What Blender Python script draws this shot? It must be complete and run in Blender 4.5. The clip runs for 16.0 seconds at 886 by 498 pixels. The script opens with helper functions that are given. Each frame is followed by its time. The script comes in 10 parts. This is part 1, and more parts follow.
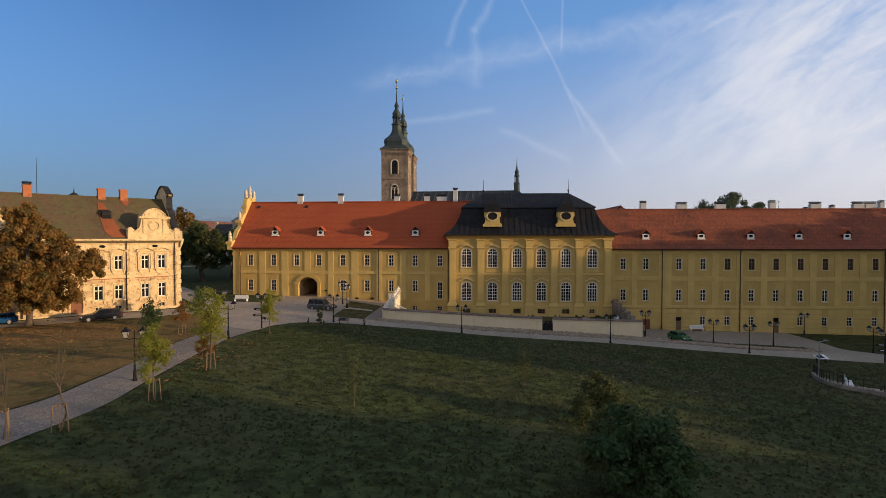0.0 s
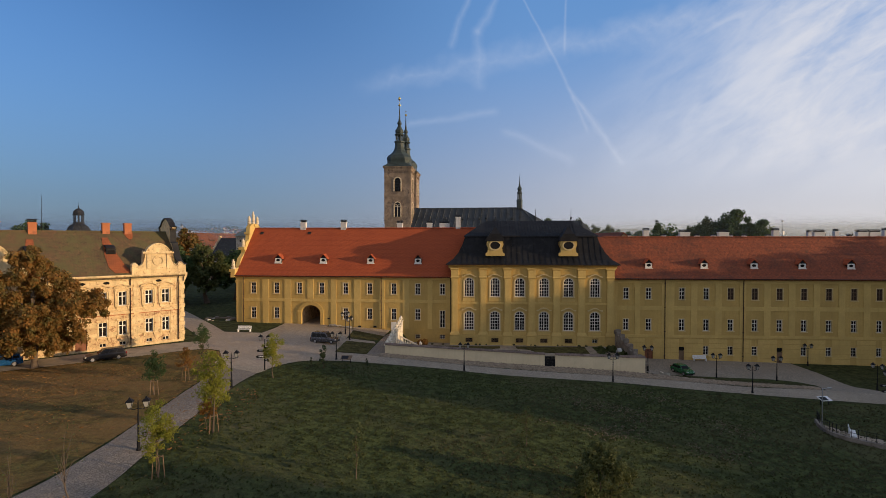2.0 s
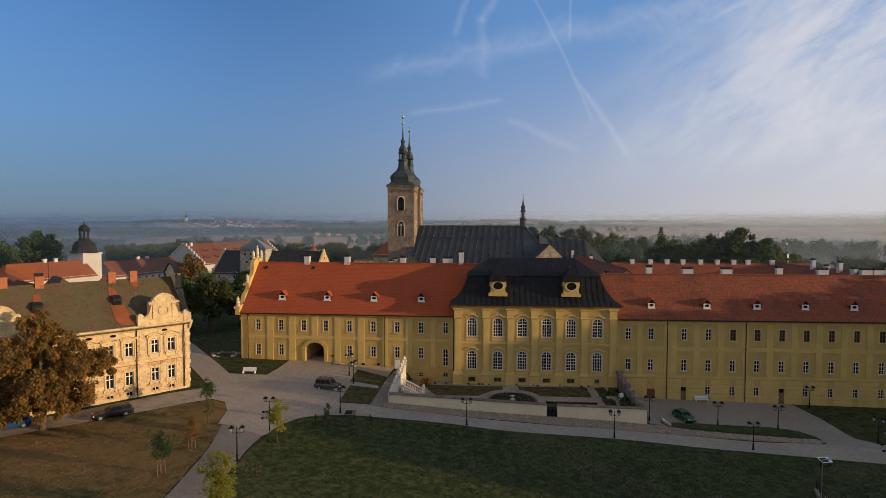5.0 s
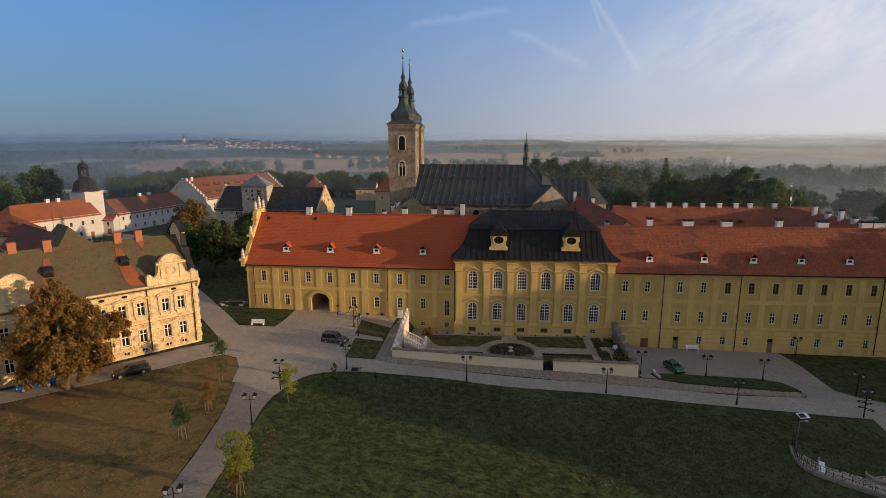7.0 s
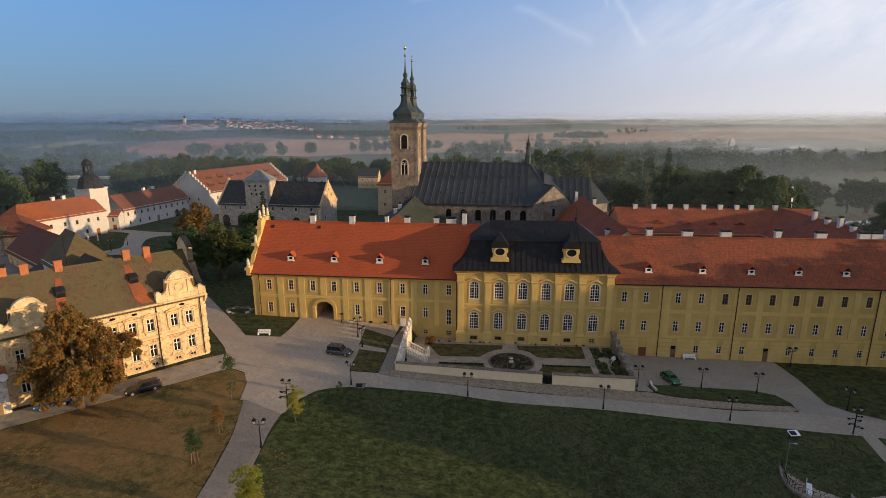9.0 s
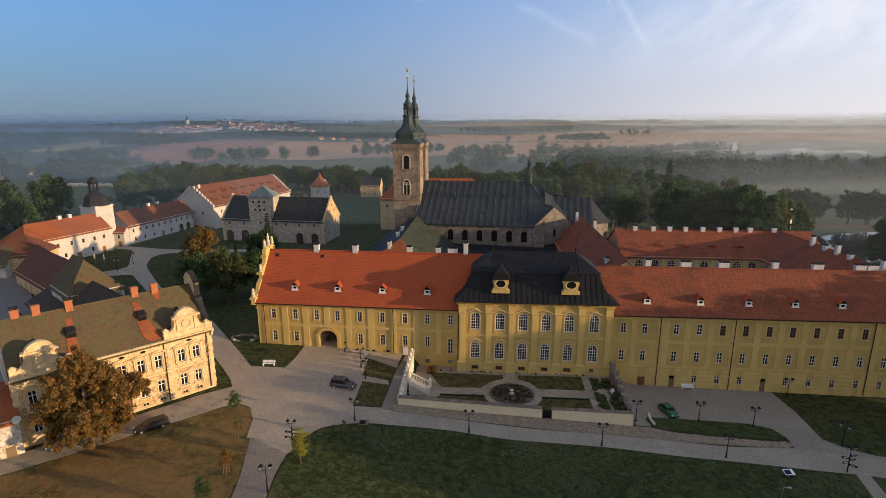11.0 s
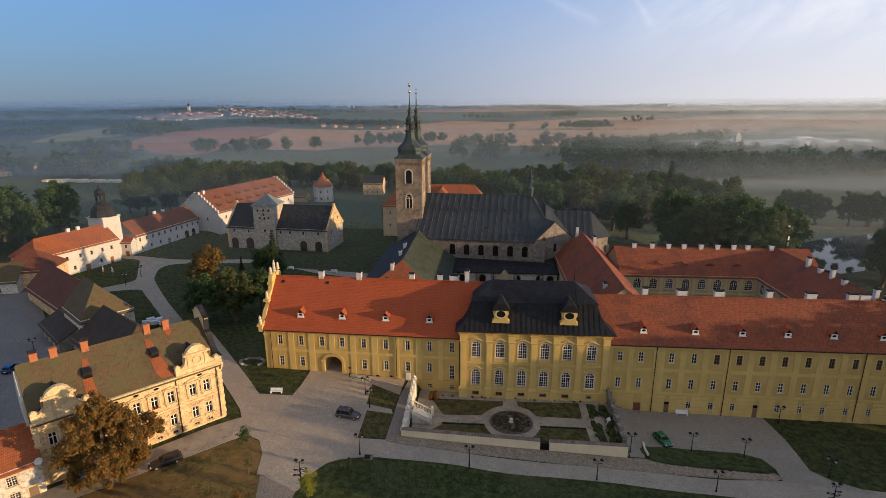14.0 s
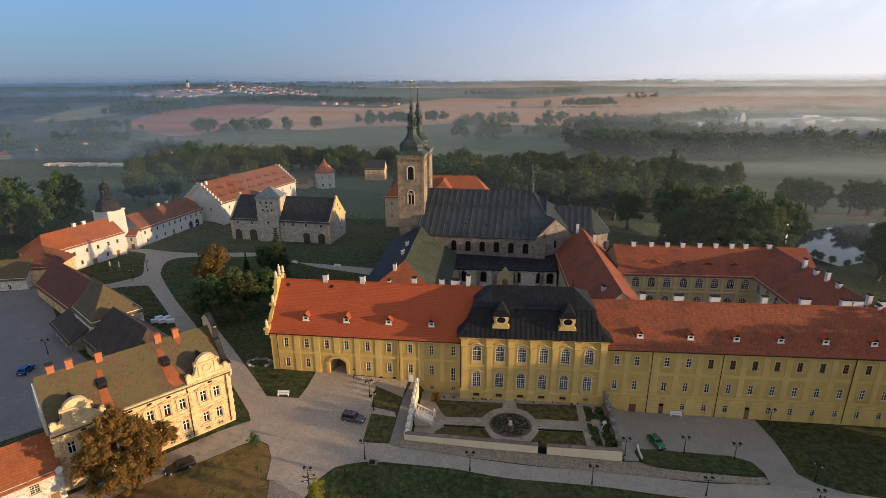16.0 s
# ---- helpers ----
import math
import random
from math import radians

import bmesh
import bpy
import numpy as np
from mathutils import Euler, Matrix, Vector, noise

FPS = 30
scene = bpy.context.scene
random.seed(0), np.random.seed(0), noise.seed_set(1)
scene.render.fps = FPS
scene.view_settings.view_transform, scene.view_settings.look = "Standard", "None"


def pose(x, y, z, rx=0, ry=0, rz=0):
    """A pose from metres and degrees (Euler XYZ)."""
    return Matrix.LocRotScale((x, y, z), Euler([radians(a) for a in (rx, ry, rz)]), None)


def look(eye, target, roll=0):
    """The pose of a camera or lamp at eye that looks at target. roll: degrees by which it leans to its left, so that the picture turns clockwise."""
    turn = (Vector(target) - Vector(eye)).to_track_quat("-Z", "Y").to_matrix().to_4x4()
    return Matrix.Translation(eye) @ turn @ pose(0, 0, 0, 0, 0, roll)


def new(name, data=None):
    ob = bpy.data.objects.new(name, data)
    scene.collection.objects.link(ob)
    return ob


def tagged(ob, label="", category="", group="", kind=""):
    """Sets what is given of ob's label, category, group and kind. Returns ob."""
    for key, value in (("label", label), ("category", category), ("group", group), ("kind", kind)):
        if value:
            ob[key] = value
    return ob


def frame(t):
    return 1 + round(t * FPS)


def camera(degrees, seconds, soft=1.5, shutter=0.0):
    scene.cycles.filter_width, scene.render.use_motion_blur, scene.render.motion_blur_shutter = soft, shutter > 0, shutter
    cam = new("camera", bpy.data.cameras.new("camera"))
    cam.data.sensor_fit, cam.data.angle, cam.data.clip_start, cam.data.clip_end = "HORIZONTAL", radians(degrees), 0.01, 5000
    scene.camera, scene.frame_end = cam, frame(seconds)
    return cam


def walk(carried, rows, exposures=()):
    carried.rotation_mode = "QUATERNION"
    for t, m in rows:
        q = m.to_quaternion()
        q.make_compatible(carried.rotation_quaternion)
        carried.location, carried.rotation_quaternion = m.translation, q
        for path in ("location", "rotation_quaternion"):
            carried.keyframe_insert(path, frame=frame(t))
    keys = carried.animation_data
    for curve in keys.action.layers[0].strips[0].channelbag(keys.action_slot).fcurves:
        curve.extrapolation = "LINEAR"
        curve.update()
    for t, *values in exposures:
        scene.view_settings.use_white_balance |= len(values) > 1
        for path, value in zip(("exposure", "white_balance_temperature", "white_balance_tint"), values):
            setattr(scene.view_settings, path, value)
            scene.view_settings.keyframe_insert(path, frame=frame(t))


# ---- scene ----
cam = camera(80.7, 16.0, soft=0.8)
METRES, EYE, TILT, LEAN, TURN = 50.0, 13.0, -1.3, 0.0, 3.0
ROWS = [
    (0.0, 0.0, 0.0, 0.0, -0.0, 0.0, -0.0),
    (0.5, 0.0001, -0.0002, 0.0196, 0.08, 0.01, -0.01),
    (1.0, 0.0007, -0.0006, 0.0426, 0.17, 0.05, -0.03),
    (1.5, 0.0014, -0.0012, 0.0719, 0.25, 0.11, -0.04),
    (2.0, 0.0012, -0.0025, 0.1037, 0.32, 0.14, -0.04),
    (2.5, 0.0008, -0.0034, 0.1367, 0.39, 0.15, -0.06),
    (3.0, 0.0004, -0.0038, 0.1691, 0.48, 0.18, -0.09),
    (3.5, 0.0008, -0.0049, 0.2007, 0.54, 0.2, -0.1),
    (6.0, 0.0055, -0.0089, 0.3544, 0.88, -4.71, -0.06),
    (6.5, 0.0065, -0.0091, 0.3873, 0.94, -7.61, -0.05),
    (7.0, 0.0064, -0.0095, 0.4188, 0.97, -9.71, -0.04),
    (7.5, 0.0067, -0.0106, 0.4497, 1.05, -11.06, -0.05),
    (8.0, 0.0066, -0.0121, 0.4809, 1.09, -12.0, -0.03),
    (8.5, 0.0073, -0.0134, 0.513, 1.18, -12.01, -0.03),
    (9.0, 0.0075, -0.0157, 0.5453, 1.23, -12.01, -0.03),
    (11.5, 0.0098, -0.023, 0.7067, 1.51, -12.07, 0.04),
    (12.0, 0.0106, -0.0248, 0.7381, 1.56, -12.07, 0.06),
    (12.5, 0.0112, -0.0267, 0.7705, 1.6, -12.09, 0.06),
    (13.0, 0.0125, -0.0273, 0.8018, 1.64, -12.43, 0.08),
    (13.5, 0.0129, -0.0283, 0.8342, 1.69, -13.14, 0.09),
    (14.0, 0.0136, -0.0296, 0.8673, 1.73, -13.76, 0.12),
    (14.5, 0.0134, -0.0312, 0.8998, 1.76, -14.42, 0.11),
    (15.0, 0.0132, -0.0335, 0.9333, 1.82, -15.08, 0.12),
    (15.5, 0.013, -0.0356, 0.9668, 1.87, -15.72, 0.14),
    (16.0, 0.0134, -0.0374, 0.9989, 1.9, -16.34, 0.14),
]
walk(cam, [(t, pose(0, 0, EYE, TILT, LEAN, TURN) @ pose(METRES * x, METRES * y, METRES * z, 90 + pitch, roll, yaw)) for t, x, y, z, yaw, pitch, roll in ROWS],
     exposures=((0.0, -0.03, 6320, 10), (2.0, -0.12, 6320, 10), (3.5, -0.16, 6320, 10), (6.0, -0.26, 6320, 10), (7.0, -0.08, 6320, 10), (9.0, 0.13, 6320, 10), (12.0, 0.2, 6320, 10), (14.0, 0.2, 6320, 10), (16.0, 0.36, 6320, 10)))

# ---------------------------------------------------------------- small helpers
def link(nt, a, b):
    nt.links.new(a, b)


def mth(nt, op, a, b=None, c=None, clamp=False):
    n = nt.nodes.new("ShaderNodeMath")
    n.operation, n.use_clamp = op, clamp
    for i, v in enumerate((a, b, c)):
        if v is None:
            continue
        if isinstance(v, (int, float)):
            n.inputs[i].default_value = v
        else:
            nt.links.new(v, n.inputs[i])
    return n.outputs[0]


def mixc(nt, fac, a, b, blend="MIX"):
    n = nt.nodes.new("ShaderNodeMix")
    n.data_type, n.blend_type = "RGBA", blend
    for sock, v in ((n.inputs[0], fac), (n.inputs[6], a), (n.inputs[7], b)):
        if isinstance(v, (int, float)):
            sock.default_value = v
        elif isinstance(v, (tuple, list)):
            sock.default_value = (*v[:3], 1)
        else:
            nt.links.new(v, sock)
    return n.outputs[2]


def noise_tex(nt, vec, scale, detail=4.0, rough=0.55, distort=0.0):
    n = nt.nodes.new("ShaderNodeTexNoise")
    n.inputs["Scale"].default_value, n.inputs["Detail"].default_value = scale, detail
    n.inputs["Roughness"].default_value, n.inputs["Distortion"].default_value = rough, distort
    if vec is not None:
        nt.links.new(vec, n.inputs["Vector"])
    return n.outputs["Fac"]


def ramp(nt, fac, lo, hi, a=0.0, b=1.0):
    n = nt.nodes.new("ShaderNodeMapRange")
    n.interpolation_type = "SMOOTHSTEP"
    for i, v in enumerate((lo, hi, a, b)):
        n.inputs[i + 1].default_value = v
    nt.links.new(fac, n.inputs[0])
    return n.outputs[0]


# ---------------------------------------------------------------- sky, sun
SUN_AZ, SUN_EL = 12.0, 7.5     # degrees from +x towards -y; height
world = bpy.data.worlds.new("morning_sky")
scene.world = world
world.use_nodes = True
wn = world.node_tree
wn.nodes.clear()
sky = wn.nodes.new("ShaderNodeTexSky")
sky.sky_type, sky.sun_disc = "NISHITA", False
sky.sun_elevation, sky.sun_rotation = radians(SUN_EL + 4), radians(90 + SUN_AZ)
sky.altitude, sky.air_density, sky.dust_density, sky.ozone_density = 500, 1.0, 0.6, 3.5
tc = wn.nodes.new("ShaderNodeTexCoord")
sep = wn.nodes.new("ShaderNodeSeparateXYZ")
link(wn, tc.outputs["Generated"], sep.inputs[0])
dx, dy, dz = sep.outputs
ahead = ramp(wn, dy, 0.12, 0.3)
safe = mth(wn, "MAXIMUM", dy, 0.1)
PU, PV = mth(wn, "DIVIDE", dx, safe), mth(wn, "DIVIDE", dz, safe)
comb = wn.nodes.new("ShaderNodeCombineXYZ")
link(wn, PU, comb.inputs[0]), link(wn, PV, comb.inputs[1])
flat = comb.outputs[0]
wob = noise_tex(wn, flat, 14, 3)
fine = noise_tex(wn, flat, 55, 4, 0.65)


def streak(p, q, w0, w1, strength, rough=0.6):
    """A vapour trail between two directions of the sky, that widens from w0 to w1."""
    ax, ay = q[0] - p[0], q[1] - p[1]
    ln = math.hypot(ax, ay)
    ax, ay = ax / ln, ay / ln
    rx, ry = mth(wn, "SUBTRACT", PU, p[0]), mth(wn, "SUBTRACT", PV, p[1])
    along = mth(wn, "ADD", mth(wn, "MULTIPLY", rx, ax), mth(wn, "MULTIPLY", ry, ay))
    off = mth(wn, "SUBTRACT", mth(wn, "MULTIPLY", rx, ay), mth(wn, "MULTIPLY", ry, ax))
    s = mth(wn, "DIVIDE", along, ln)
    sc = mth(wn, "MAXIMUM", mth(wn, "MINIMUM", s, 1.0), 0.0)
    width = mth(wn, "ADD", mth(wn, "MULTIPLY", sc, w1 - w0), w0)
    off = mth(wn, "ADD", off, mth(wn, "MULTIPLY", mth(wn, "SUBTRACT", wob, 0.5), (w0 + w1) * 0.9))
    body = mth(wn, "SUBTRACT", 1.0, mth(wn, "DIVIDE", mth(wn, "ABSOLUTE", off), width), clamp=True)
    ends = mth(wn, "MULTIPLY", ramp(wn, s, -0.06, 0.08), ramp(wn, s, 1.04, 0.9))
    tex = mth(wn, "ADD", mth(wn, "MULTIPLY", fine, rough * 1.6), 1 - rough * 0.9)
    return mth(wn, "MULTIPLY", mth(wn, "MULTIPLY", mth(wn, "POWER", body, 1.3), ends), mth(wn, "MULTIPLY", tex, strength))


cloud = None
for args in (((0.085, 0.470), (0.182, 0.280), 0.003, 0.0055, 0.2), ((0.178, 0.287), (0.285, 0.133), 0.006, 0.014, 0.26),
             ((0.173, 0.47), (0.170, 0.345), 0.003, 0.005, 0.2), ((-0.005, 0.47), (-0.045, 0.36), 0.007, 0.014, 0.2),
             ((0.045, 0.46), (0.008, 0.385), 0.010, 0.014, 0.2), ((0.008, 0.40), (0.012, 0.28), 0.014, 0.02, 0.15),
             ((-0.205, 0.296), (0.52, 0.425), 0.03, 0.05, 0.22), ((-0.13, 0.217), (0.05, 0.243), 0.009, 0.012, 0.2),
             ((0.055, 0.207), (0.195, 0.143), 0.012, 0.018, 0.2), ((0.186, 0.27), (0.215, 0.20), 0.004, 0.006, 0.2)):
    s = streak(*args)
    cloud = s if cloud is None else mth(wn, "ADD", cloud, s)
# broad veil of high cloud, thicker towards the sun
ca, sa = math.cos(radians(33)), math.sin(radians(33))
comb2 = wn.nodes.new("ShaderNodeCombineXYZ")
link(wn, mth(wn, "ADD", mth(wn, "MULTIPLY", PU, ca * 1.0), mth(wn, "MULTIPLY", PV, sa * 1.0)), comb2.inputs[0])
link(wn, mth(wn, "SUBTRACT", mth(wn, "MULTIPLY", PV, ca * 3.2), mth(wn, "MULTIPLY", PU, sa * 3.2)), comb2.inputs[1])
veil = noise_tex(wn, comb2.outputs[0], 2.4, 8, 0.6, 0.4)
veil2 = noise_tex(wn, comb2.outputs[0], 9.0, 6, 0.6, 0.6)
edge = mth(wn, "SUBTRACT", PU, mth(wn, "MULTIPLY", mth(wn, "SUBTRACT", PV, 0.16), 0.72))
thick = ramp(wn, edge, 0.06, 0.5)
veil = ramp(wn, mth(wn, "ADD", mth(wn, "MULTIPLY", veil, 0.65), mth(wn, "MULTIPLY", veil2, 0.35)), 0.26, 0.7)
low = ramp(wn, PV, 0.05, 0.17)
cloud = mth(wn, "ADD", cloud, mth(wn, "MULTIPLY", mth(wn, "MULTIPLY", veil, thick), mth(wn, "MULTIPLY", low, 0.85)))
cloud = mth(wn, "MULTIPLY", cloud, ahead, clamp=True)
SKY_CLOUD = 5.2
tint = mixc(wn, ramp(wn, PU, -0.2, 0.8), (0.72 * SKY_CLOUD, 0.83 * SKY_CLOUD, 1.05 * SKY_CLOUD), (1.12 * SKY_CLOUD, 1.08 * SKY_CLOUD, 1.08 * SKY_CLOUD))
# thin haze that pales the sky towards the horizon, brighter on the side of the sun
towards = mth(wn, "ADD", mth(wn, "MULTIPLY", dx, math.cos(radians(SUN_AZ))), mth(wn, "MULTIPLY", dy, -math.sin(radians(SUN_AZ))))
warm = ramp(wn, towards, -0.78, 0.6)
hazecol = mixc(wn, warm, (0.86, 1.2, 1.95), (5.9, 5.3, 5.0))
haze = mth(wn, "POWER", ramp(wn, dz, 0.45, -0.03), 1.3)
haze = mth(wn, "MULTIPLY", haze, 0.85)
blue = mixc(wn, 1.0, sky.outputs[0], (0.80, 0.95, 1.12), "MULTIPLY")
blue = mixc(wn, mth(wn, "MULTIPLY", ramp(wn, PU, -0.5, 0.15), mth(wn, "MULTIPLY", ahead, 0.6)), blue, (1.3, 2.75, 5.3))
clear = mixc(wn, haze, blue, hazecol)
# unseen bright veil added behind the camera and overhead as warm fill light
behind = mth(wn, "MULTIPLY", ramp(wn, dy, 0.25, -0.35), 0.45)
over = mth(wn, "MULTIPLY", ramp(wn, dz, 0.5, 0.9), 0.3)
wide = mth(wn, "MULTIPLY", mth(wn, "MAXIMUM", behind, over), ramp(wn, noise_tex(wn, tc.outputs["Generated"], 2.5, 6, 0.6), 0.25, 0.7, 0.55, 1.0))
clear = mixc(wn, wide, clear, (6.5, 5.9, 5.4))
skycol = mixc(wn, cloud, clear, tint)
bg = wn.nodes.new("ShaderNodeBackground")
bg.inputs["Strength"].default_value = 0.15
link(wn, skycol, bg.inputs["Color"])
wout = wn.nodes.new("ShaderNodeOutputWorld")
link(wn, bg.outputs[0], wout.inputs[0])

sun = new("sun", bpy.data.lights.new("sun", "SUN"))
sun.data.energy, sun.data.angle, sun.data.color = 5.0, radians(0.6), (1.0, 0.70, 0.40)
a, e = radians(SUN_AZ), radians(SUN_EL)
sun.matrix_world = look((400 * math.cos(a), -400 * math.sin(a), 400 * math.tan(e)), (0, 0, 0))


# ---------------------------------------------------------------- materials
def surface(name, base, other=None, rough=0.85, var=0.18, big=0.35, small=6.0, bump=0.15, bscale=None, metal=0.0, spec=0.3, patch=(0.5, 0.65), rnd=0.0, streaks=0.0):
    """A procedural surface: broad and fine variation, a second colour in patches, fine relief."""
    m = bpy.data.materials.new(name)
    m.use_nodes = True
    nt = m.node_tree
    bs = nt.nodes["Principled BSDF"]
    co = nt.nodes.new("ShaderNodeTexCoord").outputs["Object"]
    n1, n2 = noise_tex(nt, co, big, 5, 0.6), noise_tex(nt, co, small, 4, 0.65)
    lo, hi = [c * (1 - var) for c in base], [min(1, c * (1 + var)) for c in base]
    col = mixc(nt, ramp(nt, n1, 0.3, 0.7), lo, hi)
    col = mixc(nt, ramp(nt, n2, 0.35, 0.75, 0, 0.5), col, [c * (1 - 1.3 * var) for c in base])
    if other:
        n3 = noise_tex(nt, co, big * 2.3, 6, 0.7)
        col = mixc(nt, ramp(nt, n3, patch[0], patch[1]), col, other)
    if streaks:
        mp = nt.nodes.new("ShaderNodeMapping")
        mp.inputs["Scale"].default_value = (1.4, 1.4, 0.12)
        link(nt, co, mp.inputs["Vector"])
        st = noise_tex(nt, mp.outputs[0], 1.6, 5, 0.7)
        col = mixc(nt, ramp(nt, st, 0.5, 0.75, 0, streaks), col, [c * 0.45 for c in base])
    if rnd:
        oi = nt.nodes.new("ShaderNodeObjectInfo")
        col = mixc(nt, mth(nt, "MULTIPLY", oi.outputs["Random"], rnd), col, [c * 0.5 for c in base])
    link(nt, col, bs.inputs["Base Color"])
    bs.inputs["Metallic"].default_value, bs.inputs["Specular IOR Level"].default_value = metal, spec
    link(nt, ramp(nt, n2, 0.3, 0.7, rough - 0.06, min(1, rough + 0.06)), bs.inputs["Roughness"])
    if bump:
        b = nt.nodes.new("ShaderNodeBump")
        b.inputs["Strength"].default_value, b.inputs["Distance"].default_value = bump, 0.05
        link(nt, noise_tex(nt, co, bscale or small * 4, 3, 0.6), b.inputs["Height"])
        link(nt, b.outputs[0], bs.inputs["Normal"])
    return m


def tiles(name, base, dark, light, moss=None, moss_at=(0.5, 0.7), row=0.36, wide=0.24, var=0.5, patchy=(0.45, 0.7), patch_fac=0.6, speckle=0.0):
    """Plain roof tiles in courses; x runs along the ridge."""
    m = bpy.data.materials.new(name)
    m.use_nodes = True
    nt = m.node_tree
    bs = nt.nodes["Principled BSDF"]
    co = nt.nodes.new("ShaderNodeTexCoord").outputs["Object"]
    sp = nt.nodes.new("ShaderNodeSeparateXYZ")
    link(nt, co, sp.inputs[0])
    cb = nt.nodes.new("ShaderNodeCombineXYZ")
    link(nt, mth(nt, "ADD", sp.outputs[0], mth(nt, "MULTIPLY", sp.outputs[1], 0.13)), cb.inputs[0])
    link(nt, mth(nt, "MULTIPLY", sp.outputs[2], 1.42), cb.inputs[1])
    br = nt.nodes.new("ShaderNodeTexBrick")
    br.inputs["Color1"].default_value, br.inputs["Color2"].default_value, br.inputs["Mortar"].default_value = (*base, 1), (*light, 1), (*[c * 0.6 for c in base], 1)
    br.inputs["Scale"].default_value, br.inputs["Mortar Size"].default_value = 1.0, row * 0.07
    br.inputs["Brick Width"].default_value, br.inputs["Row Height"].default_value = wide, row
    link(nt, cb.outputs[0], br.inputs["Vector"])
    n1, n2 = noise_tex(nt, co, 0.22, 6, 0.65), noise_tex(nt, co, 2.2, 5, 0.7)
    col = mixc(nt, ramp(nt, n2, 0.3, 0.75, 0, var), br.outputs["Color"], dark)
    col = mixc(nt, ramp(nt, n1, patchy[0], patchy[1], 0, patch_fac), col, dark)
    if moss:
        n3 = noise_tex(nt, co, 0.5, 7, 0.75)
        col = mixc(nt, ramp(nt, n3, moss_at[0], moss_at[1], 0, 0.85), col, moss)
    if speckle:
        col = mixc(nt, ramp(nt, noise_tex(nt, co, 3.4, 5, 0.8), 0.5, 0.68, 0, speckle), col, moss)
        col = mixc(nt, ramp(nt, noise_tex(nt, co, 1.5, 6, 0.75), 0.54, 0.68, 0, speckle), col, [c * 0.6 for c in dark])
    link(nt, col, bs.inputs["Base Color"])
    bs.inputs["Roughness"].default_value, bs.inputs["Specular IOR Level"].default_value = 0.82, 0.25
    b = nt.nodes.new("ShaderNodeBump")
    b.inputs["Strength"].default_value, b.inputs["Distance"].default_value = 0.5, 0.04
    link(nt, mth(nt, "SUBTRACT", mth(nt, "MULTIPLY", n2, 0.8), br.outputs["Fac"]), b.inputs["Height"])
    link(nt, b.outputs[0], bs.inputs["Normal"])
    return m


def leaves(name, c1, c2, c3, trans=0.3):
    """Foliage: colour varies from leaf to leaf and clump to clump; some light comes through."""
    m = bpy.data.materials.new(name)
    m.use_nodes = True
    nt = m.node_tree
    bs = nt.nodes["Principled BSDF"]
    geo = nt.nodes.new("ShaderNodeNewGeometry").outputs["Random Per Island"]
    co = nt.nodes.new("ShaderNodeTexCoord").outputs["Object"]
    n = noise_tex(nt, co, 0.7, 4, 0.6)
    oi = nt.nodes.new("ShaderNodeObjectInfo").outputs["Random"]
    col = mixc(nt, geo, c1, c2)
    col = mixc(nt, ramp(nt, n, 0.42, 0.68), col, c3)
    col = mixc(nt, mth(nt, "MULTIPLY", oi, 0.45), col, [v * 0.55 for v in c1])
    link(nt, col, bs.inputs["Base Color"])
    bs.inputs["Roughness"].default_value, bs.inputs["Specular IOR Level"].default_value = 0.7, 0.2
    tr = nt.nodes.new("ShaderNodeBsdfTranslucent")
    link(nt, col, tr.inputs["Color"])
    mx = nt.nodes.new("ShaderNodeMixShader")
    mx.inputs[0].default_value = trans
    link(nt, bs.outputs[0], mx.inputs[1]), link(nt, tr.outputs[0], mx.inputs[2])
    link(nt, mx.outputs[0], nt.nodes["Material Output"].inputs[0])
    return m


def cobbles(name, base, dark, size=0.22, joint=0.35):
    m = bpy.data.materials.new(name)
    m.use_nodes = True
    nt = m.node_tree
    bs = nt.nodes["Principled BSDF"]
    co = nt.nodes.new("ShaderNodeTexCoord").outputs["Object"]
    vo = nt.nodes.new("ShaderNodeTexVoronoi")
    vo.feature = "DISTANCE_TO_EDGE"
    vo.inputs["Scale"].default_value = 1 / size
    link(nt, co, vo.inputs["Vector"])
    vc = nt.nodes.new("ShaderNodeTexVoronoi")
    vc.inputs["Scale"].default_value = 1 / size
    link(nt, co, vc.inputs["Vector"])
    sp = nt.nodes.new("ShaderNodeSeparateColor")
    link(nt, vc.outputs["Color"], sp.inputs[0])
    n1, n2 = noise_tex(nt, co, 0.16, 5, 0.65), noise_tex(nt, co, 1.6, 5, 0.7)
    col = mixc(nt, sp.outputs[0], [c * 0.82 for c in base], [c * 1.15 for c in base])
    col = mixc(nt, ramp(nt, n1, 0.35, 0.7, 0, 0.55), col, [c * 0.72 for c in base])
    col = mixc(nt, ramp(nt, n2, 0.5, 0.8, 0, 0.45), col, dark)
    seam = ramp(nt, vo.outputs["Distance"], 0.02, 0.14)
    col = mixc(nt, mth(nt, "MULTIPLY", mth(nt, "SUBTRACT", 1.0, seam), joint), col, dark)
    link(nt, col, bs.inputs["Base Color"])
    bs.inputs["Roughness"].default_value, bs.inputs["Specular IOR Level"].default_value = 0.75, 0.3
    b = nt.nodes.new("ShaderNodeBump")
    b.inputs["Strength"].default_value, b.inputs["Distance"].default_value = 0.6, 0.05
    link(nt, seam, b.inputs["Height"])
    link(nt, b.outputs[0], bs.inputs["Normal"])
    return m


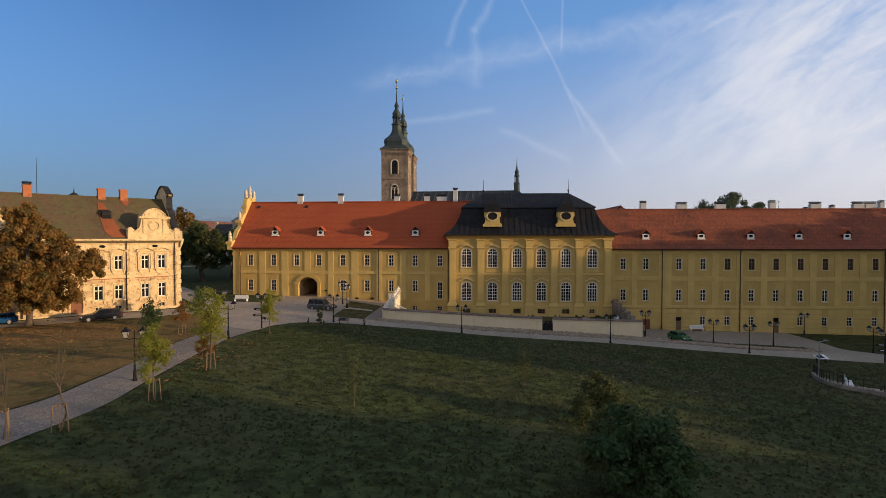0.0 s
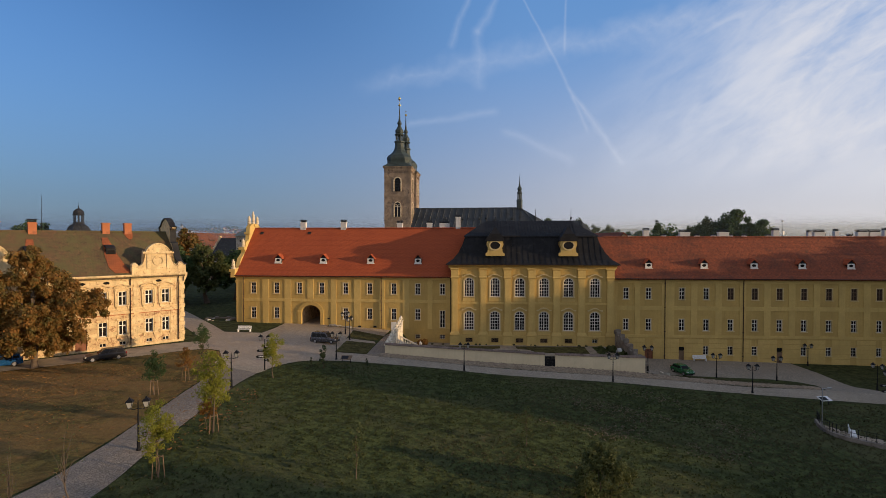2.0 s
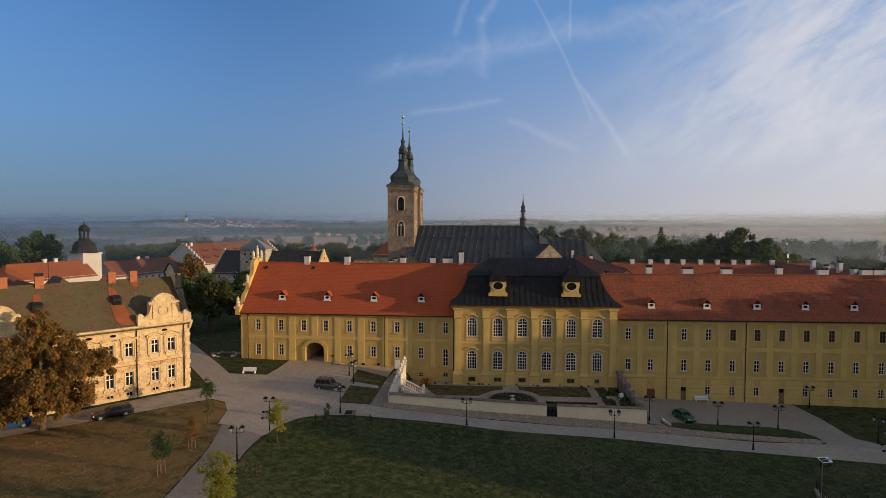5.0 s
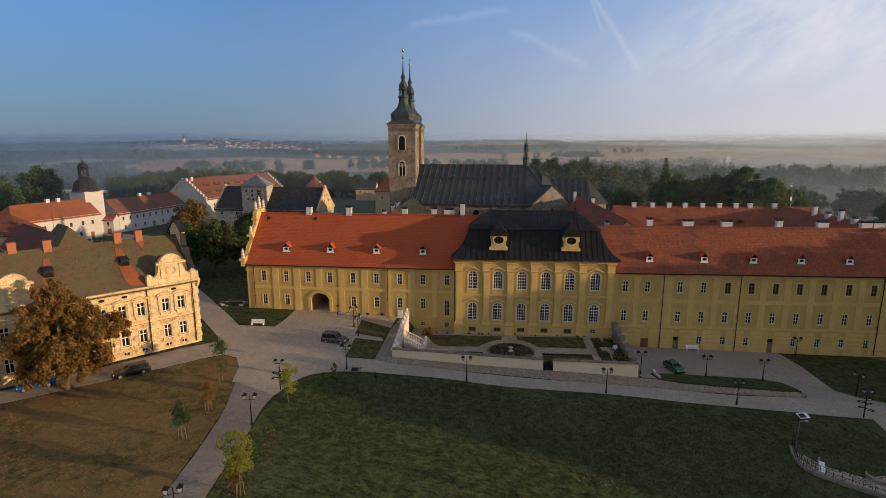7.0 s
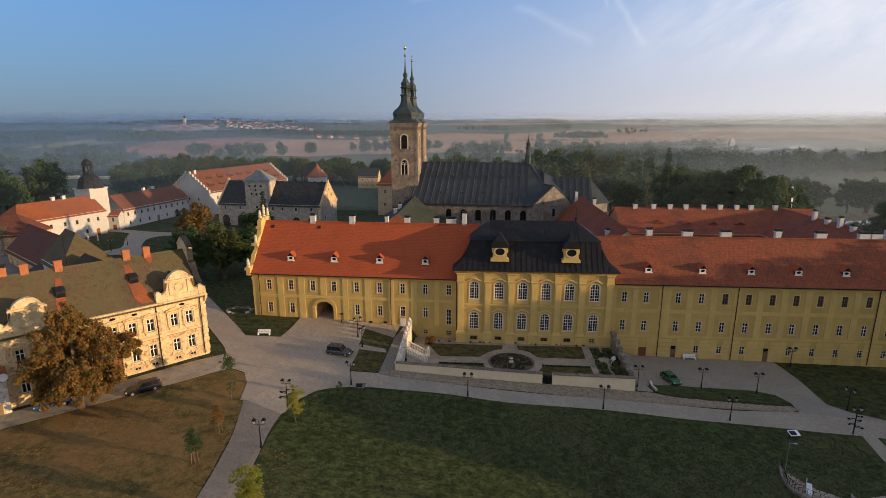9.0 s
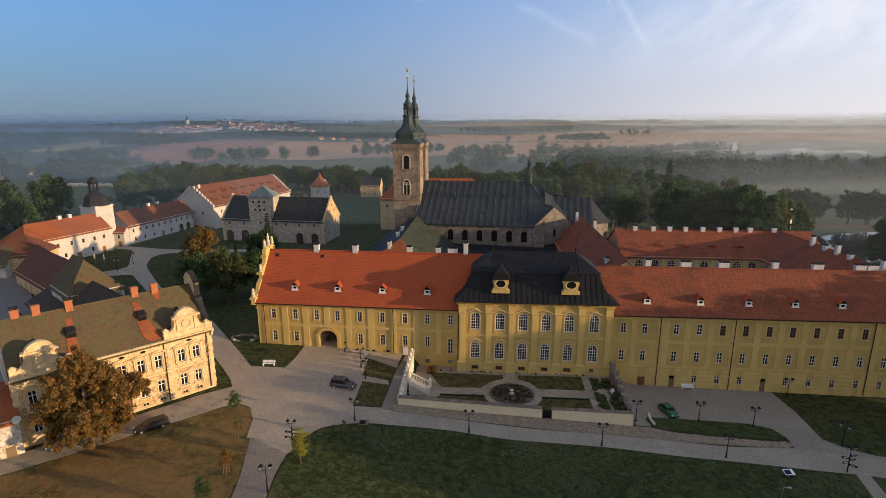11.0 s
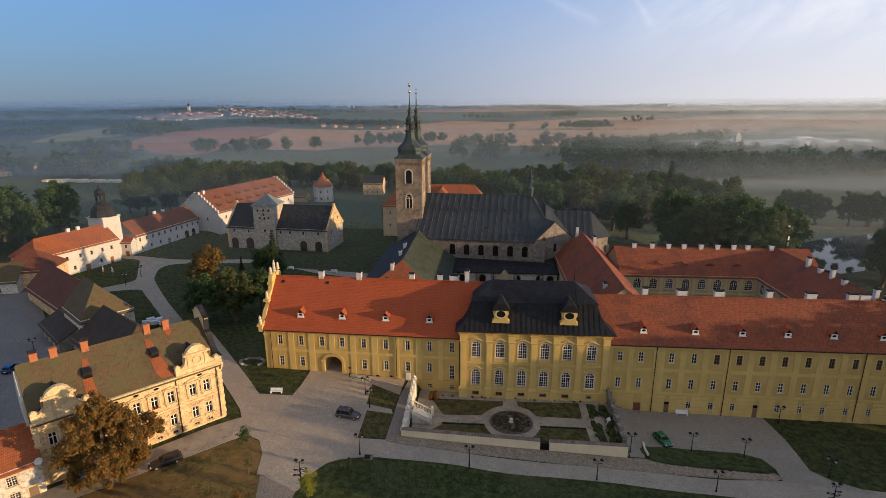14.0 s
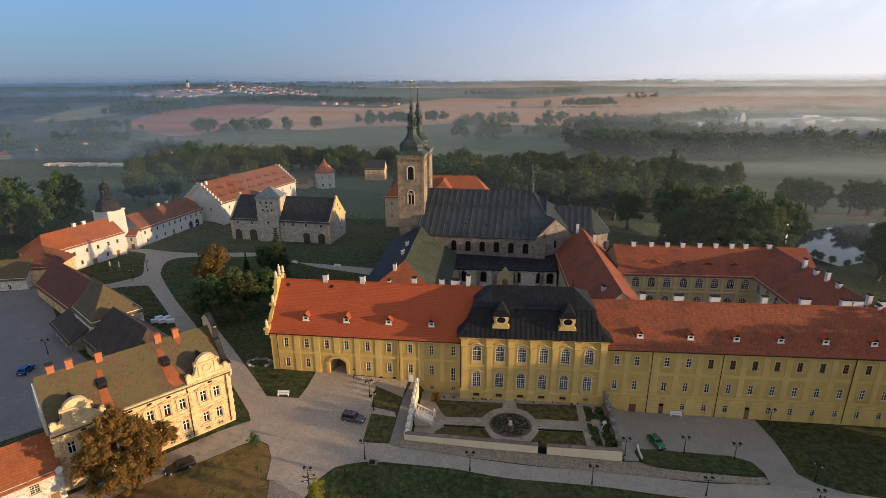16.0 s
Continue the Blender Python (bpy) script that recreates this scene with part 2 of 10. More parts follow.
def grass(name, base, dry, bare, dry_at=(0.5, 0.7), bare_at=(0.66, 0.78), big=0.08):
    m = bpy.data.materials.new(name)
    m.use_nodes = True
    nt = m.node_tree
    bs = nt.nodes["Principled BSDF"]
    co = nt.nodes.new("ShaderNodeTexCoord").outputs["Object"]
    n1, n2, n3, n4 = noise_tex(nt, co, big, 6, 0.65), noise_tex(nt, co, 0.9, 6, 0.75), noise_tex(nt, co, 6, 4, 0.75), noise_tex(nt, co, big * 2.1, 7, 0.8, 0.6)
    col = mixc(nt, ramp(nt, n2, 0.38, 0.64), [c * 0.5 for c in base], [c * 1.35 for c in base])
    col = mixc(nt, ramp(nt, n1, dry_at[0], dry_at[1], 0, 0.8), col, dry)
    col = mixc(nt, ramp(nt, n4, bare_at[0], bare_at[1], 0, 0.8), col, bare)
    col = mixc(nt, ramp(nt, n3, 0.45, 0.7, 0, 0.55), col, [c * 0.42 for c in base])
    link(nt, col, bs.inputs["Base Color"])
    bs.inputs["Roughness"].default_value, bs.inputs["Specular IOR Level"].default_value = 0.95, 0.1
    b = nt.nodes.new("ShaderNodeBump")
    b.inputs["Strength"].default_value, b.inputs["Distance"].default_value = 1.0, 0.15
    link(nt, mth(nt, "ADD", n3, n2), b.inputs["Height"])
    link(nt, b.outputs[0], bs.inputs["Normal"])
    return m


def glass_dark(name, base=(0.016, 0.015, 0.014), rough=0.12):
    m = bpy.data.materials.new(name)
    m.use_nodes = True
    bs = m.node_tree.nodes["Principled BSDF"]
    bs.inputs["Base Color"].default_value = (*base, 1)
    bs.inputs["Roughness"].default_value, bs.inputs["Specular IOR Level"].default_value = rough, 0.1
    return m


def mist_haze_cloth(name, density, top, seed, far):
    """An upright sheet that stands in for mist and haze: mostly clear, thicker near the ground, uneven, and thinner
    straight ahead than to the sides; far: its distance.
    The mesh's map holds metres along the sheet and metres above the ground."""
    m = bpy.data.materials.new(name)
    m.use_nodes = True
    nt = m.node_tree
    nt.nodes.clear()
    sp = nt.nodes.new("ShaderNodeSeparateXYZ")
    uv = nt.nodes.new("ShaderNodeUVMap")
    link(nt, uv.outputs[0], sp.inputs[0])
    along, above = sp.outputs[0], sp.outputs[1]
    mp = nt.nodes.new("ShaderNodeMapping")
    mp.inputs["Scale"].default_value, mp.inputs["Location"].default_value = (0.004, 0.02, 1), (seed, 0, 0)
    link(nt, uv.outputs[0], mp.inputs["Vector"])
    n = noise_tex(nt, mp.outputs[0], 2.0, 4, 0.55)
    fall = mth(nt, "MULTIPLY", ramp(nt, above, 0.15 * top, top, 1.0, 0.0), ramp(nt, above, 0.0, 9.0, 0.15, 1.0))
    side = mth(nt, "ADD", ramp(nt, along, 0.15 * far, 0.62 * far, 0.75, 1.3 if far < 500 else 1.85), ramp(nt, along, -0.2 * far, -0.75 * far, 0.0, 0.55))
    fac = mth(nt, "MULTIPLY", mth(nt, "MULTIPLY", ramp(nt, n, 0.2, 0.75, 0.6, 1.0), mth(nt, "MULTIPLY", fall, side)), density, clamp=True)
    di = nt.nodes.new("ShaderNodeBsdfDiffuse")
    # painted haze: bluer to the left, whiter and turned sunward to the right
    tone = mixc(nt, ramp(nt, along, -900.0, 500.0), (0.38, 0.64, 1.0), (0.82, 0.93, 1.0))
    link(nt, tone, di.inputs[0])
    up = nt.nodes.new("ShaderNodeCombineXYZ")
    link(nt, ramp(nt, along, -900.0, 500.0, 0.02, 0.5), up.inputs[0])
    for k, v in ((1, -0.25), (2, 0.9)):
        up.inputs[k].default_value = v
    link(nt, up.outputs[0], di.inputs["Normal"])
    tp = nt.nodes.new("ShaderNodeBsdfTransparent")
    mx = nt.nodes.new("ShaderNodeMixShader")
    link(nt, fac, mx.inputs[0]), link(nt, tp.outputs[0], mx.inputs[1]), link(nt, di.outputs[0], mx.inputs[2])
    out = nt.nodes.new("ShaderNodeOutputMaterial")
    link(nt, mx.outputs[0], out.inputs[0])
    return m


M_PANEL = surface("yellow_plaster", (0.50, 0.338, 0.102), rough=0.9, var=0.12, big=0.2, small=3, bump=0.12, streaks=0.26)
M_LIGHT = surface("pale_yellow_plaster", (0.57, 0.398, 0.13), rough=0.9, var=0.1, big=0.3, small=3, bump=0.1, streaks=0.22)
M_COURT = surface("pale_court_plaster", (0.50, 0.40, 0.24), (0.40, 0.31, 0.17), rough=0.9, var=0.1, big=0.3, small=3, bump=0.1, streaks=0.2)
M_SURR = surface("cream_window_surround", (0.58, 0.445, 0.215), rough=0.85, var=0.06, bump=0.04)
M_FRAME = surface("white_window_paint", (0.74, 0.70, 0.62), rough=0.6, var=0.06, bump=0.03)
M_GLASS = glass_dark("dark_window_glass")
M_BROWNGLASS = glass_dark("brown_boarded_window", (0.05, 0.032, 0.022), 0.4)
M_REDNEW = tiles("new_red_tiles", (0.39, 0.082, 0.026), (0.25, 0.048, 0.018), (0.42, 0.094, 0.03), var=0.3, patch_fac=0.35)
M_REDOLD = tiles("weathered_red_tiles", (0.31, 0.078, 0.031), (0.10, 0.04, 0.024), (0.37, 0.098, 0.036), var=0.75, patch_fac=0.6, moss=(0.10, 0.055, 0.028), moss_at=(0.56, 0.74), speckle=0.35)
M_ORANGE = tiles("orange_tiles", (0.33, 0.092, 0.031), (0.16, 0.054, 0.024), (0.37, 0.115, 0.04), var=0.65, patch_fac=0.55)
M_BROWNROOF = tiles("old_lichen_tiles", (0.165, 0.098, 0.05), (0.06, 0.042, 0.026), (0.19, 0.108, 0.054), var=0.85, patch_fac=0.6, moss=(0.098, 0.09, 0.036), moss_at=(0.38, 0.62), row=0.3, wide=0.19, speckle=0.6)
# old brownish red tiles; the slopes' weak light is also put into the colour
M_SHADEDRED = tiles("old_shaded_red_tiles", (0.17, 0.055, 0.03), (0.07, 0.034, 0.024), (0.21, 0.068, 0.034), var=0.8, patch_fac=0.6, moss=(0.08, 0.06, 0.03), moss_at=(0.54, 0.72), speckle=0.4)
# weathered red tiles dulled: haze over the farther roofs is put into the colour
M_PARKRED = tiles("haze_dulled_red_tiles", (0.235, 0.076, 0.036), (0.09, 0.04, 0.026), (0.28, 0.092, 0.042), var=0.8, patch_fac=0.6, moss=(0.09, 0.06, 0.03), moss_at=(0.5, 0.7), speckle=0.4)
M_BARNROOF = tiles("dark_barn_tiles", (0.075, 0.052, 0.036), (0.03, 0.024, 0.02), (0.10, 0.062, 0.04), var=0.8, patch_fac=0.6, moss=(0.06, 0.058, 0.03), moss_at=(0.5, 0.7), row=0.3, wide=0.19)
M_BLACKROOF = surface("black_sheet_roof", (0.018, 0.018, 0.019), (0.034, 0.032, 0.03), rough=0.62, spec=0.15, var=0.3, big=0.4, small=2.0, bump=0.12, metal=0.0, streaks=0.3, patch=(0.55, 0.7))
M_DARKROOF = surface("dark_slate_roof", (0.022, 0.022, 0.024), (0.045, 0.043, 0.04), rough=0.65, spec=0.12, var=0.3, big=0.5, small=4, bump=0.2)
M_COPPER = surface("dark_patinated_sheet", (0.042, 0.046, 0.047), (0.030, 0.034, 0.034), rough=0.7, spec=0.15, var=0.2, big=0.25, small=1.6, bump=0.1, metal=0.0, streaks=0.15)
M_GREENROOF = surface("green_patinated_sheet", (0.062, 0.07, 0.046), (0.045, 0.05, 0.036), rough=0.75, spec=0.12, var=0.2, big=0.3, small=1.6, bump=0.1, metal=0.0, streaks=0.2)
M_LEADROOF = surface("pale_grey_green_sheet", (0.17, 0.19, 0.165), (0.12, 0.135, 0.12), rough=0.6, var=0.2, big=0.5, small=2, bump=0.1, streaks=0.2)
M_SEAM = surface("raised_roof_seam", (0.085, 0.09, 0.088), rough=0.6, var=0.2, big=0.5, small=2, bump=0)
M_HELM = surface("green_copper_helm", (0.038, 0.054, 0.048), (0.025, 0.03, 0.03), rough=0.6, var=0.3, big=0.5, small=2, bump=0.1, metal=0.0, streaks=0.3)
M_STONE = surface("weathered_tower_stone", (0.27, 0.20, 0.135), (0.13, 0.095, 0.07), rough=0.92, var=0.3, big=0.35, small=2.5, bump=0.5, bscale=3.5, patch=(0.48, 0.66), streaks=0.3)
M_RUBBLE = surface("grey_rubble_stone", (0.245, 0.205, 0.16), (0.13, 0.10, 0.08), rough=0.92, var=0.28, big=0.5, small=3, bump=0.6, bscale=4.0, patch=(0.48, 0.66), streaks=0.2)
M_WHITE = surface("white_lime_plaster", (0.53, 0.495, 0.435), (0.42, 0.375, 0.305), rough=0.9, var=0.07, big=0.2, small=2, bump=0.1, patch=(0.56, 0.72), streaks=0.15)
M_OLDSTONE = surface("weathered_granary_plaster", (0.44, 0.385, 0.305), (0.27, 0.225, 0.17), rough=0.93, var=0.22, big=0.5, small=3, bump=0.4, bscale=4, patch=(0.46, 0.62), streaks=0.3)
M_CHIM = surface("white_chimney_plaster", (0.62, 0.60, 0.56), (0.42, 0.38, 0.34), rough=0.9, var=0.1, bump=0.1, streaks=0.3)
M_OLDPL = surface("crumbling_ochre_plaster", (0.62, 0.44, 0.23), (0.33, 0.19, 0.10), rough=0.93, var=0.22, big=0.7, small=4, bump=0.4, bscale=7, patch=(0.52, 0.6), streaks=0.5)
M_OLDTRIM = surface("pale_worn_stucco", (0.67, 0.505, 0.27), (0.36, 0.23, 0.12), rough=0.92, var=0.18, big=0.9, small=5, bump=0.3, patch=(0.55, 0.64), streaks=0.5)
M_OLDWHITE = surface("peeling_white_plaster", (0.60, 0.55, 0.46), (0.36, 0.29, 0.21), rough=0.93, var=0.16, big=0.7, small=3, bump=0.3, patch=(0.5, 0.6), streaks=0.3)
M_BRICK = surface("orange_chimney_brick", (0.42, 0.15, 0.065), (0.26, 0.10, 0.05), rough=0.9, var=0.25, small=8, bump=0.3)
M_SANDST = surface("pale_carved_sandstone", (0.66, 0.55, 0.38), (0.42, 0.34, 0.22), rough=0.9, var=0.15, big=1.2, small=6, bump=0.3, streaks=0.3)
M_GARDENWALL = surface("cream_garden_wall", (0.70, 0.58, 0.37), rough=0.9, var=0.07, big=0.3, small=3, bump=0.1, streaks=0.15)
M_COPING = surface("brown_tile_coping", (0.20, 0.145, 0.11), (0.12, 0.08, 0.06), rough=0.85, var=0.3, small=5, bump=0.3)
M_DOOR = surface("reddish_brown_door", (0.20, 0.075, 0.035), rough=0.6, var=0.15, small=8, bump=0.15)
M_WOOD = surface("weathered_brown_wood", (0.20, 0.13, 0.075), rough=0.8, var=0.25, small=8, bump=0.25)
M_IRON = surface("black_cast_iron", (0.018, 0.018, 0.02), rough=0.5, var=0.2, metal=0.6, bump=0.05)
M_PIPE = surface("dark_brown_downpipe", (0.05, 0.03, 0.022), rough=0.5, var=0.15, metal=0.4, bump=0.03)
M_LAMPGLASS = glass_dark("lantern_glass", (0.35, 0.34, 0.30), 0.2)
M_BENCH = surface("white_painted_bench", (0.78, 0.77, 0.74), rough=0.5, var=0.05, bump=0.03)
M_GRAVEL = cobbles("brown_gravel", (0.33, 0.26, 0.175), (0.10, 0.075, 0.05), 0.42, 0.8)
M_SOIL = surface("dark_bed_soil", (0.13, 0.10, 0.068), (0.08, 0.06, 0.04), rough=0.95, var=0.25, big=0.6, small=5, bump=0.4)
M_YARD = cobbles("grey_yard_paving", (0.355, 0.30, 0.225), (0.15, 0.13, 0.10), 0.24, 0.6)
M_STAIR = surface("whitish_carved_stone", (0.74, 0.67, 0.54), (0.50, 0.43, 0.32), rough=0.9, var=0.12, big=1.2, small=6, bump=0.3, streaks=0.25)
M_RUBBLESTONE = surface("brown_field_stone", (0.36, 0.28, 0.19), (0.20, 0.15, 0.10), rough=0.9, var=0.3, big=2.0, small=8, bump=0.3)
M_COBBLE = cobbles("grey_setts", (0.425, 0.352, 0.252), (0.155, 0.13, 0.093), 0.2, 0.6)
M_OLDYARD = cobbles("dusty_stable_paving", (0.235, 0.205, 0.17), (0.11, 0.10, 0.085), 0.24, 0.7)
M_PATH = cobbles("brown_path_setts", (0.29, 0.24, 0.18), (0.10, 0.085, 0.065), 0.2, 0.7)
M_PLAZA = cobbles("pale_paving", (0.435, 0.345, 0.24), (0.205, 0.162, 0.115), 0.26, 0.45)
M_DIRT = surface("trodden_earth", (0.33, 0.27, 0.19), (0.22, 0.175, 0.12), rough=0.95, var=0.2, big=0.3, small=2, bump=0.3)
M_GRASS = grass("rough_meadow", (0.067, 0.082, 0.026), (0.100, 0.098, 0.041), (0.165, 0.135, 0.082), dry_at=(0.46, 0.68), bare_at=(0.58, 0.74))
M_BEDGRASS = grass("olive_bed_grass", (0.10, 0.088, 0.030), (0.14, 0.11, 0.045), (0.15, 0.11, 0.05))
M_LAWN = grass("park_lawn", (0.062, 0.070, 0.024), (0.092, 0.082, 0.034), (0.105, 0.085, 0.04), dry_at=(0.5, 0.75), bare_at=(0.7, 0.85))
M_DRYLAWN = grass("leafy_dry_lawn", (0.133, 0.104, 0.032), (0.238, 0.144, 0.052), (0.29, 0.166, 0.066), dry_at=(0.38, 0.6), bare_at=(0.52, 0.7), big=0.12)
M_FARGRASS = grass("valley_meadow", (0.105, 0.118, 0.062), (0.19, 0.165, 0.095), (0.21, 0.17, 0.11), big=0.006)
M_BLADE = leaves("short_grass_blades", (0.052, 0.068, 0.018), (0.078, 0.090, 0.025), (0.066, 0.072, 0.022), 0.2)
M_TUFT = leaves("coarse_grass_blades", (0.064, 0.068, 0.025), (0.115, 0.10, 0.05), (0.085, 0.08, 0.036), 0.25)
M_PLOUGH = surface("ploughed_field", (0.27, 0.105, 0.046), (0.31, 0.135, 0.06), rough=0.95, var=0.12, big=0.006, small=0.05, bump=0)
M_STUBBLE = surface("stubble_field", (0.37, 0.19, 0.082), (0.41, 0.225, 0.10), rough=0.95, var=0.1, big=0.006, small=0.05, bump=0)
M_PASTURE = grass("far_pasture", (0.30, 0.26, 0.10), (0.38, 0.29, 0.12), (0.34, 0.25, 0.12), big=0.006)
M_WATER = glass_dark("still_pond_water", (0.02, 0.025, 0.025), 0.03)
M_BARK = surface("grey_brown_bark", (0.12, 0.088, 0.062), rough=0.95, var=0.3, small=9, bump=0.5)
M_LFRUST = leaves("rusty_autumn_leaves", (0.16, 0.115, 0.036), (0.29, 0.135, 0.036), (0.11, 0.105, 0.032), 0.45)
M_DRYTUFT = leaves("pale_dry_grass", (0.19, 0.155, 0.10), (0.25, 0.20, 0.135), (0.15, 0.13, 0.075), 0.3)
M_LFAUT = leaves("autumn_chestnut_leaves", (0.235, 0.155, 0.044), (0.44, 0.19, 0.048), (0.15, 0.14, 0.044), 0.48)
M_LFGREEN = leaves("green_leaves", (0.052, 0.095, 0.034), (0.09, 0.135, 0.046), (0.085, 0.115, 0.04), 0.36)
M_LFOLIVE = leaves("turning_leaves", (0.075, 0.10, 0.036), (0.13, 0.13, 0.044), (0.10, 0.115, 0.038), 0.36)
M_LFYEL = leaves("yellow_green_leaves", (0.27, 0.29, 0.04), (0.40, 0.35, 0.05), (0.22, 0.25, 0.04), 0.5)
M_LFRED = leaves("orange_brown_leaves", (0.24, 0.12, 0.03), (0.32, 0.14, 0.035), (0.19, 0.14, 0.035), 0.4)
M_LFDARK = leaves("dark_conifer_needles", (0.028, 0.045, 0.02), (0.045, 0.06, 0.024), (0.036, 0.052, 0.022), 0.15)
M_LFFAR = leaves("far_wood_leaves", (0.046, 0.085, 0.05), (0.07, 0.105, 0.058), (0.065, 0.09, 0.052), 0.25)
M_LITTER = leaves("fallen_leaves", (0.26, 0.13, 0.04), (0.34, 0.17, 0.05), (0.17, 0.09, 0.035), 0.1)
M_RUBBERY = surface("black_tyre_rubber", (0.015, 0.015, 0.015), rough=0.8, var=0.1, bump=0.05)
M_RIM = surface("silver_wheel_rim", (0.45, 0.45, 0.46), rough=0.35, var=0.05, metal=0.8, bump=0)
M_CARGREY = surface("dark_grey_car_paint", (0.09, 0.09, 0.10), rough=0.25, var=0.05, metal=0.5, bump=0, spec=0.5)
M_CARBLACK = surface("black_car_paint", (0.010, 0.010, 0.012), rough=0.35, var=0.05, metal=0.0, bump=0, spec=0.3)
M_CARGREEN = surface("dark_green_car_paint", (0.04, 0.15, 0.055), rough=0.25, var=0.05, metal=0.3, bump=0, spec=0.5)
M_CARBLUE = surface("blue_car_paint", (0.015, 0.09, 0.24), rough=0.25, var=0.05, metal=0.3, bump=0, spec=0.5)
M_REDLENS = surface("red_tail_lens", (0.25, 0.01, 0.01), rough=0.2, var=0.05, bump=0)
M_CLEARLENS = surface("clear_headlight_lens", (0.55, 0.55, 0.52), rough=0.15, var=0.05, bump=0)
M_GOLD = surface("gilded_metal", (0.85, 0.62, 0.22), rough=0.2, var=0.05, metal=1.0, bump=0)
M_TOWNWALL = surface("bright_town_plaster", (0.62, 0.58, 0.52), (0.50, 0.42, 0.33), rough=0.9, var=0.08, big=0.03, small=0.3, bump=0)
M_FACTORY = surface("pale_factory_cladding", (0.66, 0.65, 0.62), rough=0.6, var=0.1, big=0.05, small=0.3, bump=0)


# ---------------------------------------------------------------- mesh helpers
from mathutils.geometry import tessellate_polygon

def smooth01(a, b, v):
    u = np.clip((np.asarray(v, float) - a) / (b - a), 0, 1)
    return u * u * (3 - 2 * u)


def land(x, y):
    """Height of the ground."""
    x, y = np.asarray(x, float), np.asarray(y, float)
    f = np.interp(x, [-200, -90, -46, -26, 0, 20, 40, 60, 120, 300], [3, 2.6, 1.8, 1.4, -0.6, -1.7, -3.1, -4.1, -5.5, -6])
    k = smooth01(26, 31, x) * smooth01(78, 86, y)
    f = f * (1 - k) + k * np.interp(x, [26, 60, 120], [-3.9, -4.6, -5.5])
    f = f + (smooth01(64, 50, y) + 0.6 * smooth01(34, 24, y)) * np.interp(x, [-60, -40, -26, -10, 8, 25], [0.3, 0.7, 1, 0.7, 0.3, 0])
    b = smooth01(112, 140, y)
    f = f * (1 - b) + b * np.interp(x, [-200, -40, 40, 90, 200], [3, 3, 1, -5, -6.5])
    f = f - 2.0 * smooth01(-125, -112, x) * smooth01(-42, -54, x) * smooth01(184, 194, y) * smooth01(236, 222, y)
    far = np.interp(y, [0, 250, 330, 500, 750, 1000, 1400, 1650, 1900, 2300, 3500, 4900], [0, 0, -1, -5, -11, -9, 3, 9, 24, 42, 56, 66])
    c = smooth01(230, 340, y)
    f = f * (1 - c) + c * (np.interp(x, [-300, 0, 150], [0, -1, -6]) * smooth01(900, 350, y) + far)
    f = f + 16 * np.exp(-((x + 720) / 300) ** 2 - ((y - 950) / 330) ** 2) + 24 * np.exp(-((x + 1200) / 560) ** 2 - ((y - 2250) / 330) ** 2)
    roll = 5 * np.sin(x / 330 + 1.0) * np.cos(y / 410) + 3 * np.sin(x / 140 + y / 210)
    return f + roll * smooth01(1300, 3000, y)


def ground_at(x, y):
    return float(land(x, y))


def box(bm, x0, x1, y0, y1, z0, z1):
    v = [bm.verts.new(p) for p in ((x0, y0, z0), (x1, y0, z0), (x1, y1, z0), (x0, y1, z0), (x0, y0, z1), (x1, y0, z1), (x1, y1, z1), (x0, y1, z1))]
    for f in ((3, 2, 1, 0), (4, 5, 6, 7), (0, 1, 5, 4), (1, 2, 6, 5), (2, 3, 7, 6), (3, 0, 4, 7)):
        bm.faces.new([v[i] for i in f])


def hull(bm, rings, close=True):
    """Skin over rings of equal length, capped at both ends."""
    rows = [[bm.verts.new(p) for p in r] for r in rings]
    n = len(rows[0])
    for a, b in zip(rows, rows[1:]):
        for i in range(n):
            bm.faces.new((a[i], a[(i + 1) % n], b[(i + 1) % n], b[i]))
    if close:
        bm.faces.new(rows[0][::-1])
        bm.faces.new(rows[-1])


def lathe(bm, prof, cx=0.0, cy=0.0, n=12, turn=0.0):
    hull(bm, [[(cx + max(r, 0.004) * math.cos(turn + i * math.tau / n), cy + max(r, 0.004) * math.sin(turn + i * math.tau / n), z) for i in range(n)] for r, z in prof])


def tube(bm, p, q, r0, r1, n=6):
    p, q = Vector(p), Vector(q)
    d = (q - p).normalized()
    u = d.orthogonal().normalized()
    w = d.cross(u)
    hull(bm, [[c + (u * math.cos(i * math.tau / n) + w * math.sin(i * math.tau / n)) * r for i in range(n)] for c, r in ((p, r0), (q, r1))])


def sweep(bm, prof, x0, x1):
    """A profile of (y, z) drawn out along x."""
    hull(bm, [[(x, y, z) for y, z in prof] for x in (x0, x1)])


def slab(bm, outline, y0, y1):
    """An upright outline of (x, z) with thickness in y."""
    hull(bm, [[(x, y, z) for x, z in outline] for y in (y0, y1)])


def data(name, bm, mat, smooth=False):
    bmesh.ops.recalc_face_normals(bm, faces=bm.faces)
    me = bpy.data.meshes.new(name)
    bm.to_mesh(me)
    bm.free()
    for m in (mat if isinstance(mat, (list, tuple)) else [mat]):
        me.materials.append(m)
    if smooth:
        me.polygons.foreach_set("use_smooth", [True] * len(me.polygons))
    return me


def thing(name, label, category, m=None, group="", kind=""):
    ob = tagged(new(name), label, category, group, kind)
    ob.empty_display_size = 0.5
    if m is not None:
        ob.matrix_basis = m
    return ob


def part(name, bm, mat, parent, label="", smooth=False, m=None):
    ob = new(name, data(name, bm, mat, smooth))
    ob.parent = parent
    if m is not None:
        ob.matrix_basis = m
    return tagged(ob, label)


